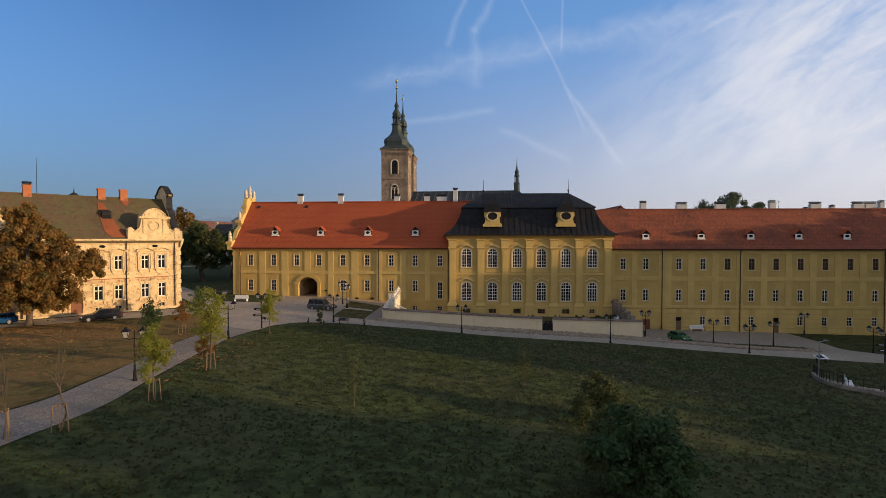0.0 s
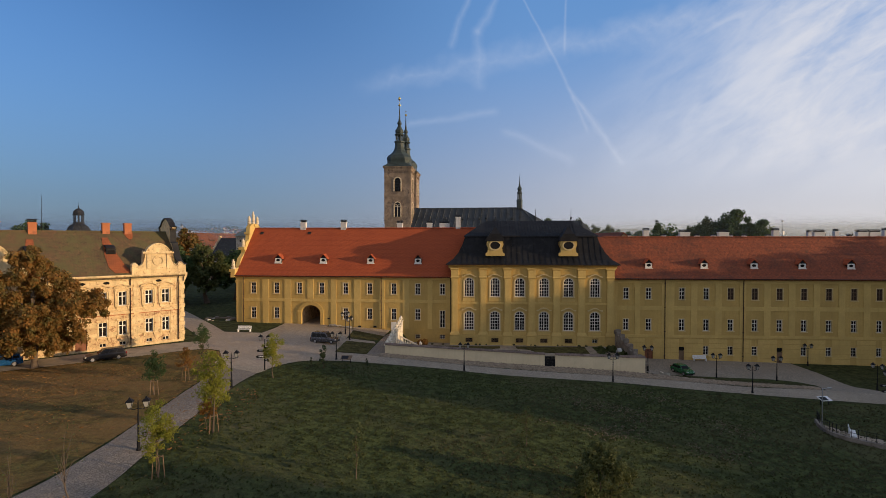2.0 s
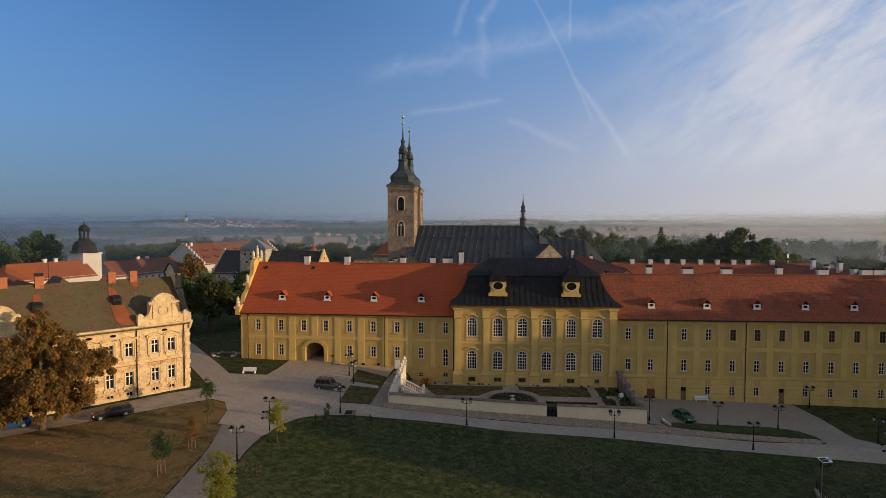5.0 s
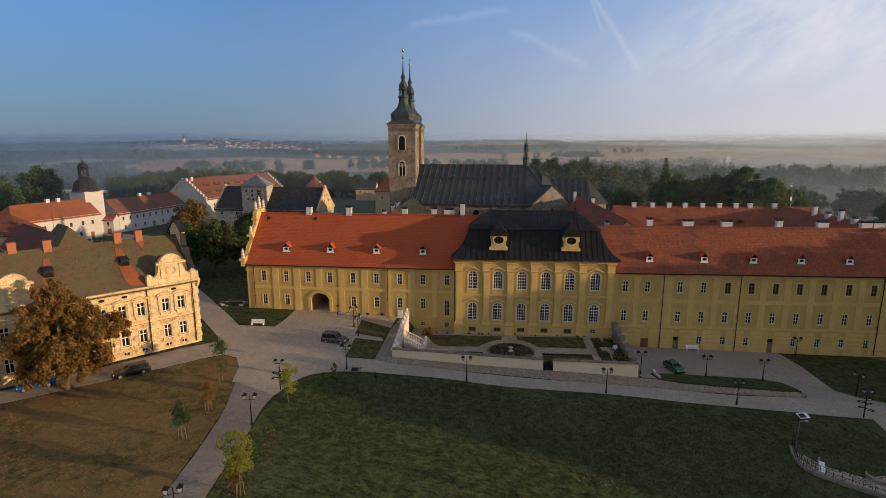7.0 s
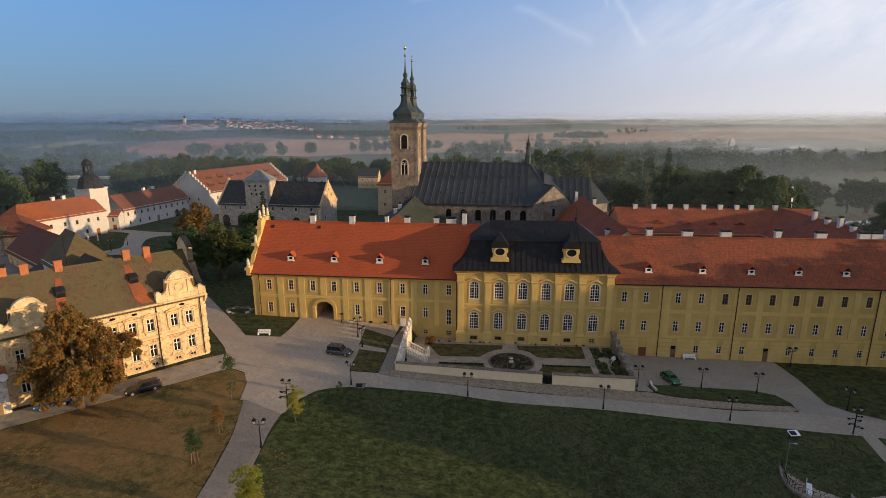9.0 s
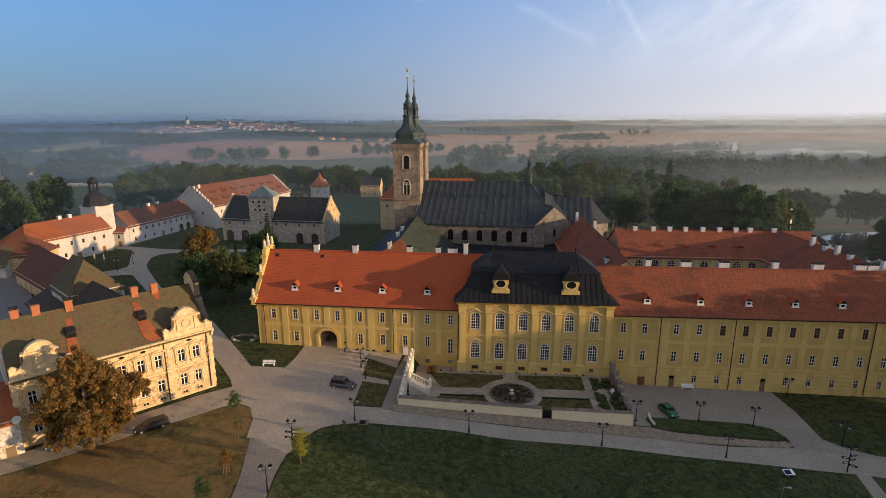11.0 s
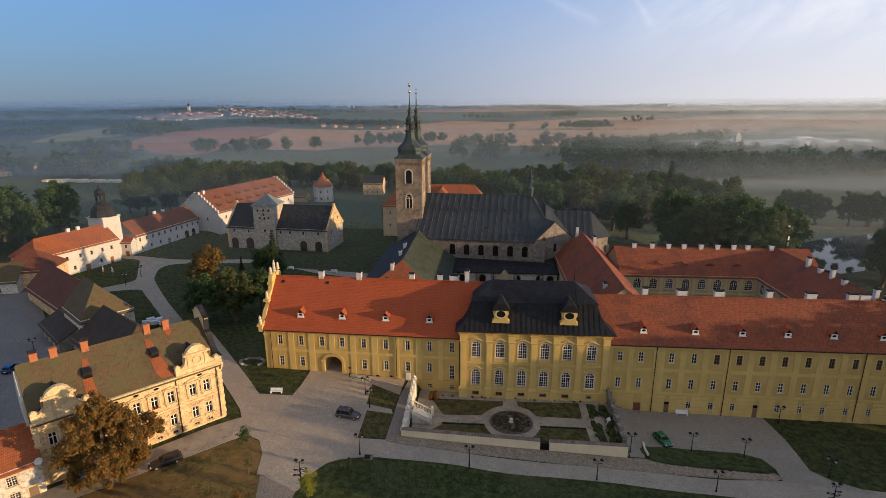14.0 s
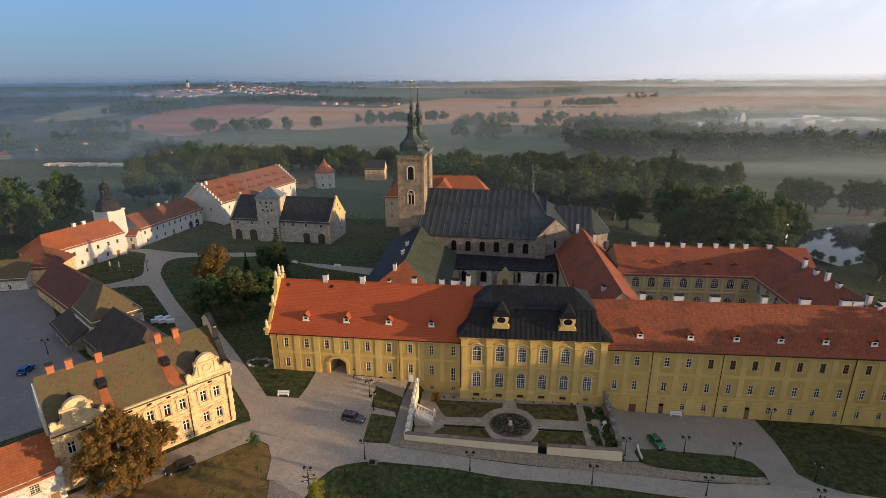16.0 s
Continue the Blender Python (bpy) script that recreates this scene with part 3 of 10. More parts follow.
def again(name, me, parent, m, label=""):
    """One more object on the same mesh."""
    ob = new(name, me)
    ob.parent, ob.matrix_basis = parent, m
    return tagged(ob, label)


def solo(name, bm, mat, label, category, kind="", group="", smooth=False, m=None):
    ob = tagged(new(name, data(name, bm, mat, smooth)), label, category, group, kind)
    if m is not None:
        ob.matrix_basis = m
    return ob


def sheet(name, outline, mat, lift, label, category, kind="structure", step=2.0):
    """A flat covering that follows the ground."""
    bm = bmesh.new()
    vs = [bm.verts.new((x, y, 0)) for x, y in outline]
    for tri in tessellate_polygon([[Vector((x, y, 0)) for x, y in outline]]):
        bm.faces.new([vs[i] for i in tri])
    for axis in (0, 1):
        lo, hi = min(p[axis] for p in outline), max(p[axis] for p in outline)
        c = math.ceil(lo / step) * step
        while c < hi:
            co, no = [0, 0, 0], [0, 0, 0]
            co[axis], no[axis] = c, 1
            bmesh.ops.bisect_plane(bm, geom=bm.verts[:] + bm.edges[:] + bm.faces[:], plane_co=co, plane_no=no, dist=1e-4)
            c += step
    for v in bm.verts:
        v.co.z = ground_at(v.co.x, v.co.y) + lift
    for f in bm.faces:
        if f.normal.z < 0:
            f.normal_flip()
    me = bpy.data.meshes.new(name)
    bm.to_mesh(me)
    bm.free()
    me.materials.append(mat)
    return tagged(new(name, me), label, category, kind=kind)


def spline(pts, n=6, closed=False):
    """Points on a smooth curve through pts."""
    out, k = [], len(pts)
    for i in range(k if closed else k - 1):
        p = [pts[(i + j) % k] if closed else pts[min(max(i + j, 0), k - 1)] for j in (-1, 0, 1, 2)]
        for s in range(n):
            t = s / n
            out.append(tuple(0.5 * (2 * p[1][c] + (p[2][c] - p[0][c]) * t + (2 * p[0][c] - 5 * p[1][c] + 4 * p[2][c] - p[3][c]) * t * t + (3 * p[1][c] - p[0][c] - 3 * p[2][c] + p[3][c]) * t ** 3) for c in (0, 1)))
    if not closed:
        out.append(tuple(pts[-1]))
    return out


# ---------------------------------------------------------------- building kit
def pierced(bm, x0, x1, z0, z1, holes, y=0.0, deep=0.35, arch=None):
    """A wall face at y with openings through it; holes are (xa, xb, za, zb, rise): rise is the height of a round head."""
    xs = sorted({x0, x1, *[h[0] for h in holes], *[h[1] for h in holes]})
    zs = sorted({z0, z1, *[h[2] for h in holes], *[h[3] for h in holes]})
    xs, zs = [v for v in xs if x0 <= v <= x1], [v for v in zs if z0 <= v <= z1]
    for xa, xb in zip(xs, xs[1:]):
        for za, zb in zip(zs, zs[1:]):
            mx, mz = (xa + xb) / 2, (za + zb) / 2
            if any(h[0] < mx < h[1] and h[2] < mz < h[3] for h in holes):
                continue
            bm.faces.new([bm.verts.new(p) for p in ((xa, y, za), (xb, y, za), (xb, y, zb), (xa, y, zb))])
    for xa, xb, za, zb, rise in holes:
        c, r, s = (xa + xb) / 2, (xb - xa) / 2, zb - rise
        head = [(c + r * math.cos(k * math.pi / 8), s + rise * math.sin(k * math.pi / 8)) for k in range(9)] if rise else [(xb, zb), (xa, zb)]
        loop = [(xa, za), (xb, za)] + head
        for p, q in zip(loop, loop[1:] + loop[:1]):
            if p != q:
                bm.faces.new([bm.verts.new(v) for v in ((p[0], y, p[1]), (q[0], y, q[1]), (q[0], y + deep, q[1]), (p[0], y + deep, p[1]))])
        if rise:
            for k in range(8):
                corner = (xb, zb) if k < 4 else (xa, zb)
                bm.faces.new([bm.verts.new((a, y, b)) for a, b in (head[k], corner, head[k + 1])])
            bm.faces.new([bm.verts.new((a, y, b)) for a, b in (head[4], (xb, zb), (xa, zb))])


def outline_window(w, h, rise, k=8):
    r = w / 2
    head = [(r * math.cos(i * math.pi / k), h - rise + rise * math.sin(i * math.pi / k)) for i in range(k + 1)] if rise else [(r, h), (-r, h)]
    return [(-r, 0), (r, 0)] + head


def ring(bm, outer, inner, y0, y1):
    """A frame between two outlines of equal count, with thickness in y."""
    n = len(outer)
    rows = [[bm.verts.new((x, y, z)) for x, z in o] for o, y in ((outer, y0), (outer, y1), (inner, y1), (inner, y0))]
    for a, b in zip(rows, rows[1:] + rows[:1]):
        for i in range(n):
            bm.faces.new((a[i], a[(i + 1) % n], b[(i + 1) % n], b[i]))


def window_kit(name, w, h, rise=0.0, surround=0.16, cols=2, rows=3, bar=0.05, frame=0.07, mat_s=None, mat_f=None, mat_g=None, sill=True, hood=0.0, proud=0.06, cross=True):
    """Meshes of one kind of window: (surround with sill, sash frame with bars, pane), base centre at the origin, outside towards -y."""
    bm = bmesh.new()
    o = outline_window(w + 2 * surround, h + surround, rise + (surround if rise else 0))
    ring(bm, o, outline_window(w, h, rise), -proud, 0.06)
    if sill:
        box(bm, -w / 2 - surround - 0.08, w / 2 + surround + 0.08, -proud - 0.1, 0.05, -0.14, 0.0)
    if hood:
        pts = [(-w / 2 - 0.45, h + 0.12), (-w / 2 - 0.1, h + 0.16)] + [(-(w / 2 + 0.1) + (w + 0.2) * k / 8, h + 0.16 + hood * math.sin(k * math.pi / 8)) for k in range(1, 8)] + [(w / 2 + 0.1, h + 0.16), (w / 2 + 0.45, h + 0.12)]
        slab(bm, pts + [(x, z + 0.2) for x, z in reversed(pts)], -proud - 0.2, 0.03)
    s = data(name + "_surround", bm, mat_s or M_SURR)
    bm = bmesh.new()
    ring(bm, outline_window(w, h, rise), outline_window(w - 2 * frame, h - frame, max(rise - frame, 0) if rise else 0), 0.10, 0.17)
    box(bm, -w / 2 + frame, w / 2 - frame, 0.10, 0.17, 0.0, frame)
    for c in range(1, cols):
        x = -w / 2 + w * c / cols
        t = bar * (1.5 if cross and cols % 2 == 0 and c == cols // 2 else 0.7)
        top = h - rise + rise * math.sqrt(max(0.0, 1 - (2 * x / w) ** 2)) if rise else h
        box(bm, x - t / 2, x + t / 2, 0.11, 0.16, frame, top - frame * 0.5)
    for r in range(1, rows):
        z = h * r / rows
        half = w / 2 - frame
        if rise and z > h - rise:
            half = w / 2 * math.sqrt(max(0.02, 1 - ((z - h + rise) / rise) ** 2)) - frame
        t = bar * (1.4 if cross and r == (rows * 2) // 3 else 0.7)
        box(bm, -half, half, 0.112, 0.158, z - t / 2, z + t / 2)
    f = data(name + "_frame", bm, mat_f or M_FRAME)
    bm = bmesh.new()
    pts = outline_window(w - 0.02, h - 0.01, rise)
    slab(bm, pts, 0.14, 0.18)
    g = data(name + "_pane", bm, mat_g or M_GLASS)
    return s, f, g


def put_window(kit, parent, m):
    """The window is the surround, with its sash frame and pane under it."""
    w = again("window", kit[0], parent, m)
    again("frame", kit[1], w, Matrix())
    again("pane", kit[2], w, Matrix())
    return w


def roof_mesh(bm, x0, x1, y0, y1, eave, ridge, hip0=0.0, hip1=0.0, over=0.5, thick=0.22, end=0.25, yr=None):
    """A pitched roof, hipped by hip0 and hip1 metres at its ends."""
    yr = (y0 + y1) / 2 if yr is None else yr
    sl = (ridge - eave) / (yr - y0)
    e = eave - over * sl
    a0, a1 = x0 - (over if hip0 else end), x1 + (over if hip1 else end)
    r0, r1 = (x0 + hip0 if hip0 else x0 - end), (x1 - hip1 if hip1 else x1 + end)
    top = [(a0, y0 - over, e), (a1, y0 - over, e), (a1, y1 + over, e), (a0, y1 + over, e), (r0, yr, ridge), (r1, yr, ridge)]
    hi = [bm.verts.new(p) for p in top]
    lo = [bm.verts.new((x, y, z - thick)) for x, y, z in top]
    for v, flip in ((hi, False), (lo, True)):
        for f in ((0, 1, 5, 4), (2, 3, 4, 5), (1, 2, 5), (3, 0, 4)):
            if len(f) == 3 and not (hip1 if f[0] == 1 else hip0):
                continue
            bm.faces.new([v[i] for i in (f[::-1] if flip else f)])
    for i, j in ((0, 1), (2, 3)) + (((1, 2),) if hip1 else ((1, 5), (5, 2))) + (((3, 0),) if hip0 else ((3, 4), (4, 0))):
        bm.faces.new((hi[i], lo[i], lo[j], hi[j]))


def seam_lines(bm, x0, x1, y0, z0, y1, z1, step, h=0.07, w=0.06):
    """Standing seams on a sheet roof's slope, from the eave (y0, z0) to the ridge (y1, z1)."""
    n = max(1, round((x1 - x0) / step))
    sl = math.hypot(y1 - y0, z1 - z0)
    ny, nz = -(z1 - z0) / sl * h, (y1 - y0) / sl * h
    for i in range(n + 1):
        x = x0 + (x1 - x0) * i / n
        hull(bm, [[(x - w, y, z), (x + w, y, z), (x + w, y + ny, z + nz), (x - w, y + ny, z + nz)] for y, z in ((y0, z0), (y1, z1))])


def chimney_kit(name, w, d, h, mat, cap=True, slots=2):
    bm = bmesh.new()
    box(bm, -w / 2, w / 2, -d / 2, d / 2, -1.6, h)
    box(bm, -w / 2 - 0.08, w / 2 + 0.08, -d / 2 - 0.08, d / 2 + 0.08, h - 0.22, h - 0.08)
    body = data(name, bm, mat)
    bm = bmesh.new()
    for sx in (-1, 1):
        for sy in (-1, 1):
            box(bm, sx * w * 0.4 - 0.05, sx * w * 0.4 + 0.05, sy * d * 0.38 - 0.05, sy * d * 0.38 + 0.05, h, h + 0.28)
    hull(bm, [[(-w / 2 - 0.1, -d / 2 - 0.1, h + 0.28), (w / 2 + 0.1, -d / 2 - 0.1, h + 0.28), (w / 2 + 0.1, d / 2 + 0.1, h + 0.28), (-w / 2 - 0.1, d / 2 + 0.1, h + 0.28)],
              [(-w / 2, -d / 6, h + 0.48), (w / 2, -d / 6, h + 0.48), (w / 2, d / 6, h + 0.48), (-w / 2, d / 6, h + 0.48)]])
    box(bm, -w * 0.36, w * 0.36, -d * 0.34, d * 0.34, h - 0.02, h + 0.2)
    return body, (data(name + "_cap", bm, M_DARKROOF) if cap else None)


def put_chimney(kit, parent, m):
    c = again("chimney", kit[0], parent, m)
    if kit[1]:
        again("cap", kit[1], c, Matrix())
    return c


CH_WHITE = chimney_kit("white_chimney", 1.1, 0.8, 1.5, M_CHIM)
CH_WIDE = chimney_kit("wide_white_chimney", 2.0, 0.8, 1.2, M_CHIM)
CH_TALL = chimney_kit("tall_white_chimney", 0.9, 0.8, 2.6, M_CHIM)
CH_BRICK = chimney_kit("brick_chimney", 1.0, 0.8, 1.7, M_BRICK, cap=False)
CH_BRICKCAP = chimney_kit("capped_brick_chimney", 1.0, 0.8, 1.6, M_BRICK)


def plain_house(name, label, category, m, L, D, base, eave, ridge, wall, roof, rows=(), back_rows=(), kit=None, hip0=0.0, hip1=0.0, chimneys=(), over=0.5, kit_size=(1.0, 1.5), end_rows=(), doors=(), over_end=0.25, seams=0.0, end0_rows=(), rise=0.0):
    """A simple range: walls with openings, pitched roof, windows, chimneys. Local x along the ridge, front at y = 0."""
    h = thing(name, label, category, m)
    kw, kh = kit_size
    bm = bmesh.new()
    holes = [(x - kw / 2, x + kw / 2, z, z + kh, rise) for z, xs in rows for x in xs]
    pierced(bm, 0, L, base, eave, holes)
    yr = D / 2

    def gable(x, rws, hip):
        hs = [(y - kw / 2, y + kw / 2, z, z + kh, rise) for z, ys in rws for y in ys]
        sub = bmesh.new()
        pierced(sub, 0, D, base, eave, hs)
        if not hip:
            sub.faces.new([sub.verts.new((a, 0, b)) for a, b in ((0, eave), (D, eave), (yr, ridge - 0.1))])
        return sub
    g1 = gable(L, end_rows, hip1)
    g0 = gable(0, end0_rows, hip0)
    me = bpy.data.meshes.new("tmp")
    for g, mm in ((g1, Matrix.Translation((L, 0, 0)) @ Matrix.Rotation(math.pi / 2, 4, "Z")), (g0, Matrix.Translation((0, D, 0)) @ Matrix.Rotation(-math.pi / 2, 4, "Z"))):
        g.transform(mm)
        g.to_mesh(me)
        g.free()
        bm.from_mesh(me)
        me.clear_geometry()
    bpy.data.meshes.remove(me)
    bm.faces.new([bm.verts.new(p) for p in ((L, D, base), (0, D, base), (0, D, eave), (L, D, eave))])
    box(bm, -0.12, L + 0.12, -0.14, D + 0.12, eave - 0.28, eave - 0.02)
    me = bpy.data.meshes.new("wall")
    bm.normal_update()
    bm.to_mesh(me)
    bm.free()
    me.materials.append(wall)
    again("wall", me, h, Matrix())
    bm = bmesh.new()
    roof_mesh(bm, 0, L, 0, D, eave, ridge, hip0, hip1, over, end=over_end)
    if seams:
        r0, r1 = (hip0 or 0) * 0.9, L - (hip1 or 0) * 0.9
        seam_lines(bm, r0, r1, -over + 0.1, eave - (over - 0.1) * (ridge - eave) / yr, yr, ridge, seams)
    sweep(bm, [(yr - 0.16, ridge - 0.08), (yr, ridge + 0.1), (yr + 0.16, ridge - 0.08)], hip0, L - hip1)
    part("roof", bm, roof, h)
    if kit:
        for z, xs in rows:
            for x in xs:
                put_window(kit, h, pose(x, 0, z))
        for z, ys in end_rows:
            for y in ys:
                put_window(kit, h, pose(L, y, z, 0, 0, 90))
        for z, ys in end0_rows:
            for y in ys:
                put_window(kit, h, pose(0, D - y, z, 0, 0, -90))
    for x, z, w, hh, mat in doors:
        bm = bmesh.new()
        slab(bm, outline_window(w + 0.3, hh + 0.15, 0.5 * w if hh > 2.6 else 0.0), -0.05, 0.04)
        d = part("door_surround", bm, M_SURR, h, m=pose(x, 0, z))
        bm = bmesh.new()
        slab(bm, outline_window(w, hh, 0.45 * w if hh > 2.6 else 0.0), -0.08, 0.0)
        part("door", bm, mat, d)
    for k, x, y, z in chimneys:
        put_chimney(k, h, pose(x, y, z))
    return h


# ---------------------------------------------------------------- ground
def terrain():
    def axis(lo, f0, f1, hi, step):
        near = list(np.arange(f0, f1 + 0.01, step))
        out, d = [], step
        v = f0
        while v > lo:
            d *= 1.12
            v -= d
            out.append(v)
        left = out[::-1]
        out, d, v = [], step, f1
        while v < hi:
            d = min(d * 1.06, 60)
            v += d
            out.append(v)
        return np.array(left + near + out)
    xs, ys = axis(-4900, -170, 170, 4900, 2.0), axis(-900, -10, 230, 4880, 2.0)
    X, Y = np.meshgrid(xs, ys)
    Z = land(X, Y)
    # pond hollow
    u_, v_ = (X - 158) * 0.82 + (Y - 237) * 0.57, (Y - 237) * 0.82 - (X - 158) * 0.57
    Z = Z - 2.6 * smooth01(1.25, 0.75, np.sqrt((u_ / 52) ** 2 + (v_ / 17) ** 2))
    # cut for the garden terrace
    cut = (X > -13.1) & (X < 25.9) & (Y > 80.5) & (Y < 99)
    Z = np.where(cut, np.minimum(Z, -2.2), Z)
    nx = len(xs)
    i = np.arange((len(ys) - 1) * (nx - 1))
    a = i // (nx - 1) * nx + i % (nx - 1)
    faces = np.stack([a, a + 1, a + nx + 1, a + nx], 1)
    me = bpy.data.meshes.new("ground")
    me.from_pydata(np.stack([X.ravel(), Y.ravel(), Z.ravel()], 1).tolist(), [], faces.tolist())
    me.materials.append(M_LAWN)
    me.materials.append(M_FARGRASS)
    cy = Y.ravel()[a]
    me.polygons.foreach_set("material_index", (cy > 232).astype(np.int32))
    me.polygons.foreach_set("use_smooth", [True] * len(me.polygons))
    tagged(new("ground", me), "gently sloping green parkland running out to far meadows", "ground", kind="structure")


terrain()

# paving, paths and lawns
sheet("road", spline([(-14.8, 77.0), (-4.2, 76.6), (5.2, 76.1), (14.4, 76.0), (23.6, 76.5), (32.5, 76.4), (41.5, 76.6), (50.5, 77.6), (62.2, 77.4), (80, 75), (110, 69)], 3)
      + spline([(110, 62), (80, 68), (62, 71.6), (51.1, 72.1), (40.5, 72.5), (31.2, 72.4), (22.6, 72.7), (13.9, 72.6), (5, 72.4), (-4, 73.2), (-13.1, 72.9), (-17.6, 72.6), (-21.9, 71.3), (-24.5, 69.4), (-25.8, 66.8), (-26.4, 63.5)], 3)
      + [(-26.7, 63), (-33.0, 66), (-34.0, 77)], M_COBBLE, 0.05, "grey stone-sett road curving past the lawn", "road")
sheet("path", spline([(-33.6, 66.5), (-32.4, 62.5), (-30.2, 54.9), (-29.1, 48.4), (-28.6, 43.5), (-28.0, 38.9), (-27.8, 35.9), (-27.5, 32.8), (-27.4, 28.4), (-27.6, 22), (-28.5, 14), (-30, 4)], 3)
      + spline([(-25, 4), (-23.8, 14), (-23.2, 22), (-23.0, 27), (-23.2, 29.9), (-23.5, 32.7), (-24.0, 36.4), (-24.4, 40.3), (-24.9, 45.9), (-25.3, 51.4), (-26.4, 58), (-26.7, 61.8), (-26.6, 66.5)], 3),
      M_PATH, 0.045, "brownish cobbled footpath between two lawns", "path")
sheet("pavement", [(-34.0, 66), (-26, 66.5), (-24, 70), (-20.8, 73), (-14, 74), (-14, 79.5), (-16, 77.6), (-20.8, 77.2), (-21.1, 85.7), (-21.6, 88), (-22.1, 95.4), (-27.5, 97.0), (-28, 99.2), (-36.5, 99.5),
                   (-36.4, 93.1), (-36.8, 88.9), (-43.5, 88.8), (-48.5, 94.7), (-60, 107.6), (-70, 118.4), (-73.5, 114.5), (-64.5, 105), (-53.5, 93.2), (-48.6, 87.6), (-44.9, 83.3), (-43.2, 80.6), (-47.5, 77.0), (-58, 65.2), (-66.5, 55.5), (-62, 54), (-51.3, 64.6), (-46.1, 69.5), (-41.8, 73.9), (-39.6, 75.4), (-37.2, 74.4), (-35.2, 71)],
      M_PLAZA, 0.06, "pale stone-paved forecourt before the gateway", "pavement")
sheet("villa_lane", [(-43.6, 80.4), (-47.5, 77.1), (-58, 65.3), (-66.4, 55.6), (-62, 54.1), (-51.3, 64.7), (-46.1, 69.6), (-42.2, 74.1)], M_DIRT, 0.075, "worn brown earth lane along the villa", "lane")
sheet("gravel_strip", [(-16.0, 77.3), (-14.8, 77.0), (-4.2, 76.6), (14.4, 76.0), (32.5, 76.4), (48.9, 77.3), (51.2, 78.2), (50.6, 79.6), (42.5, 78.9), (33.5, 79.0), (29.3, 80.2), (25.7, 79.6), (-13.4, 79.3)], M_GRAVEL, 0.075, "rough brown gravel strip along the garden wall", "gravel")
sheet("parking_yard", [(26.6, 98.0), (26.6, 80.0), (29.3, 80.6), (30.2, 85.8), (40.8, 85.8), (47.5, 85.6), (50.8, 84.2), (51.4, 81), (50.8, 77.6), (58, 77.0), (66, 76.0), (59.4, 79.0), (57.4, 81.5), (58, 86), (58.2, 91), (57.6, 98.0)], M_YARD, 0.055, "light grey paved parking yard", "pavement")
sheet("lawn_bank", spline([(30.5, 85.6), (40.8, 85.6), (47.5, 85.4), (50.5, 83.9), (50.9, 81), (49.6, 79.3), (42.5, 79.0), (33.5, 79.1), (29.8, 81)], 3, True), M_GRASS, 0.1, "grassy bank beside the parking yard", "grass bank")
sheet("lawn_leafy", [(-31.6, 59.5), (-33.2, 65.4), (-34.9, 70.8), (-37.2, 74.2), (-39.6, 75.2), (-41.8, 73.8), (-46.1, 69.4), (-51.3, 64.5), (-62, 53.8), (-78, 38), (-80, 5), (-30.2, 5), (-28.2, 16), (-27.7, 31), (-28.4, 41), (-29.5, 50), (-30.6, 56)], M_DRYLAWN, 0.03, "dry autumn lawn scattered with fallen leaves", "lawn")
sheet("meadow", spline([(-26.2, 62), (-25.2, 67.2), (-23.6, 69.4), (-20.5, 71.2), (-13, 72.3), (-4, 72.7), (14, 72.2), (40, 72.0), (62, 71), (82, 67), (84, 30)], 3) + [(84, -30), (-26, -30), (-23.6, 14), (-22.8, 26), (-23.7, 35), (-24.6, 44), (-25.1, 51), (-26.2, 58)], M_GRASS, 0.025, "wide meadow of rough uneven grass", "meadow")
for o in ([(-22.0, 95.0), (-15.9, 92.3), (-16.6, 87.1), (-21.5, 88.0)], [(-21.0, 85.7), (-16.1, 85.5), (-16.1, 77.7), (-20.7, 77.5)]):
    sheet("lawn_bed", o, M_BEDGRASS, 0.09, "small enclosed patch of grass", "lawn")
for o in ([(-21.2, 85.75), (-16.1, 85.55), (-16.6, 87.05), (-21.5, 87.95)], [(-22.1, 95.3), (-15.9, 92.4), (-15.7, 98.5), (-27.5, 98.6), (-27.4, 97.1)], [(-34.6, 99.6), (-29.4, 98.9), (-29.2, 116), (-34.4, 116)]):
    sheet("paved_strip", o, M_PLAZA, 0.07, "worn stone paving between grass beds and wing", "pavement")
sheet("ramp_path", [(-14.9, 98.5), (-13.3, 98.5), (-13.4, 79.2), (-16.0, 77.4), (-15.8, 92)], M_PATH, 0.085, "narrow cobbled ramp beside the steps", "path")
sheet("park_path", spline([(-135, 178.4), (-126.7, 178.2), (-114, 175.5), (-100, 175.8), (-85.3, 177.3), (-84, 173), (-100, 171.5), (-107, 170.3), (-111, 168), (-111.5, 163.2), (-107.8, 155), (-104, 149.6), (-89.5, 132.9), (-71.5, 114), (-73.5, 110.7), (-86.8, 124.6), (-100, 138.2), (-105, 142.6), (-112.4, 140.4), (-116, 139), (-119, 142), (-117, 143.6), (-112.5, 149.2), (-112.8, 153), (-117.5, 160.6), (-122, 168), (-126, 173.5), (-134, 175.5)], 3, True), M_COBBLE, 0.05, "pale winding path across the park lawn", "path")
sheet("church_path", [(-66, 168), (-45.5, 165), (-36.5, 163.5), (-34.5, 176), (-36, 196), (-33, 196), (-30, 176), (-31, 150), (-36, 157), (-56.7, 163.2)], M_COBBLE, 0.05, "pale path leading to the church", "path")
sheet("stable_yard", [(-167, 156), (-150, 150), (-128, 132), (-104, 108), (-88, 97), (-74, 82), (-88, 66), (-140, 66), (-175, 110)], M_OLDYARD, 0.05, "large grey paved stable yard", "pavement")
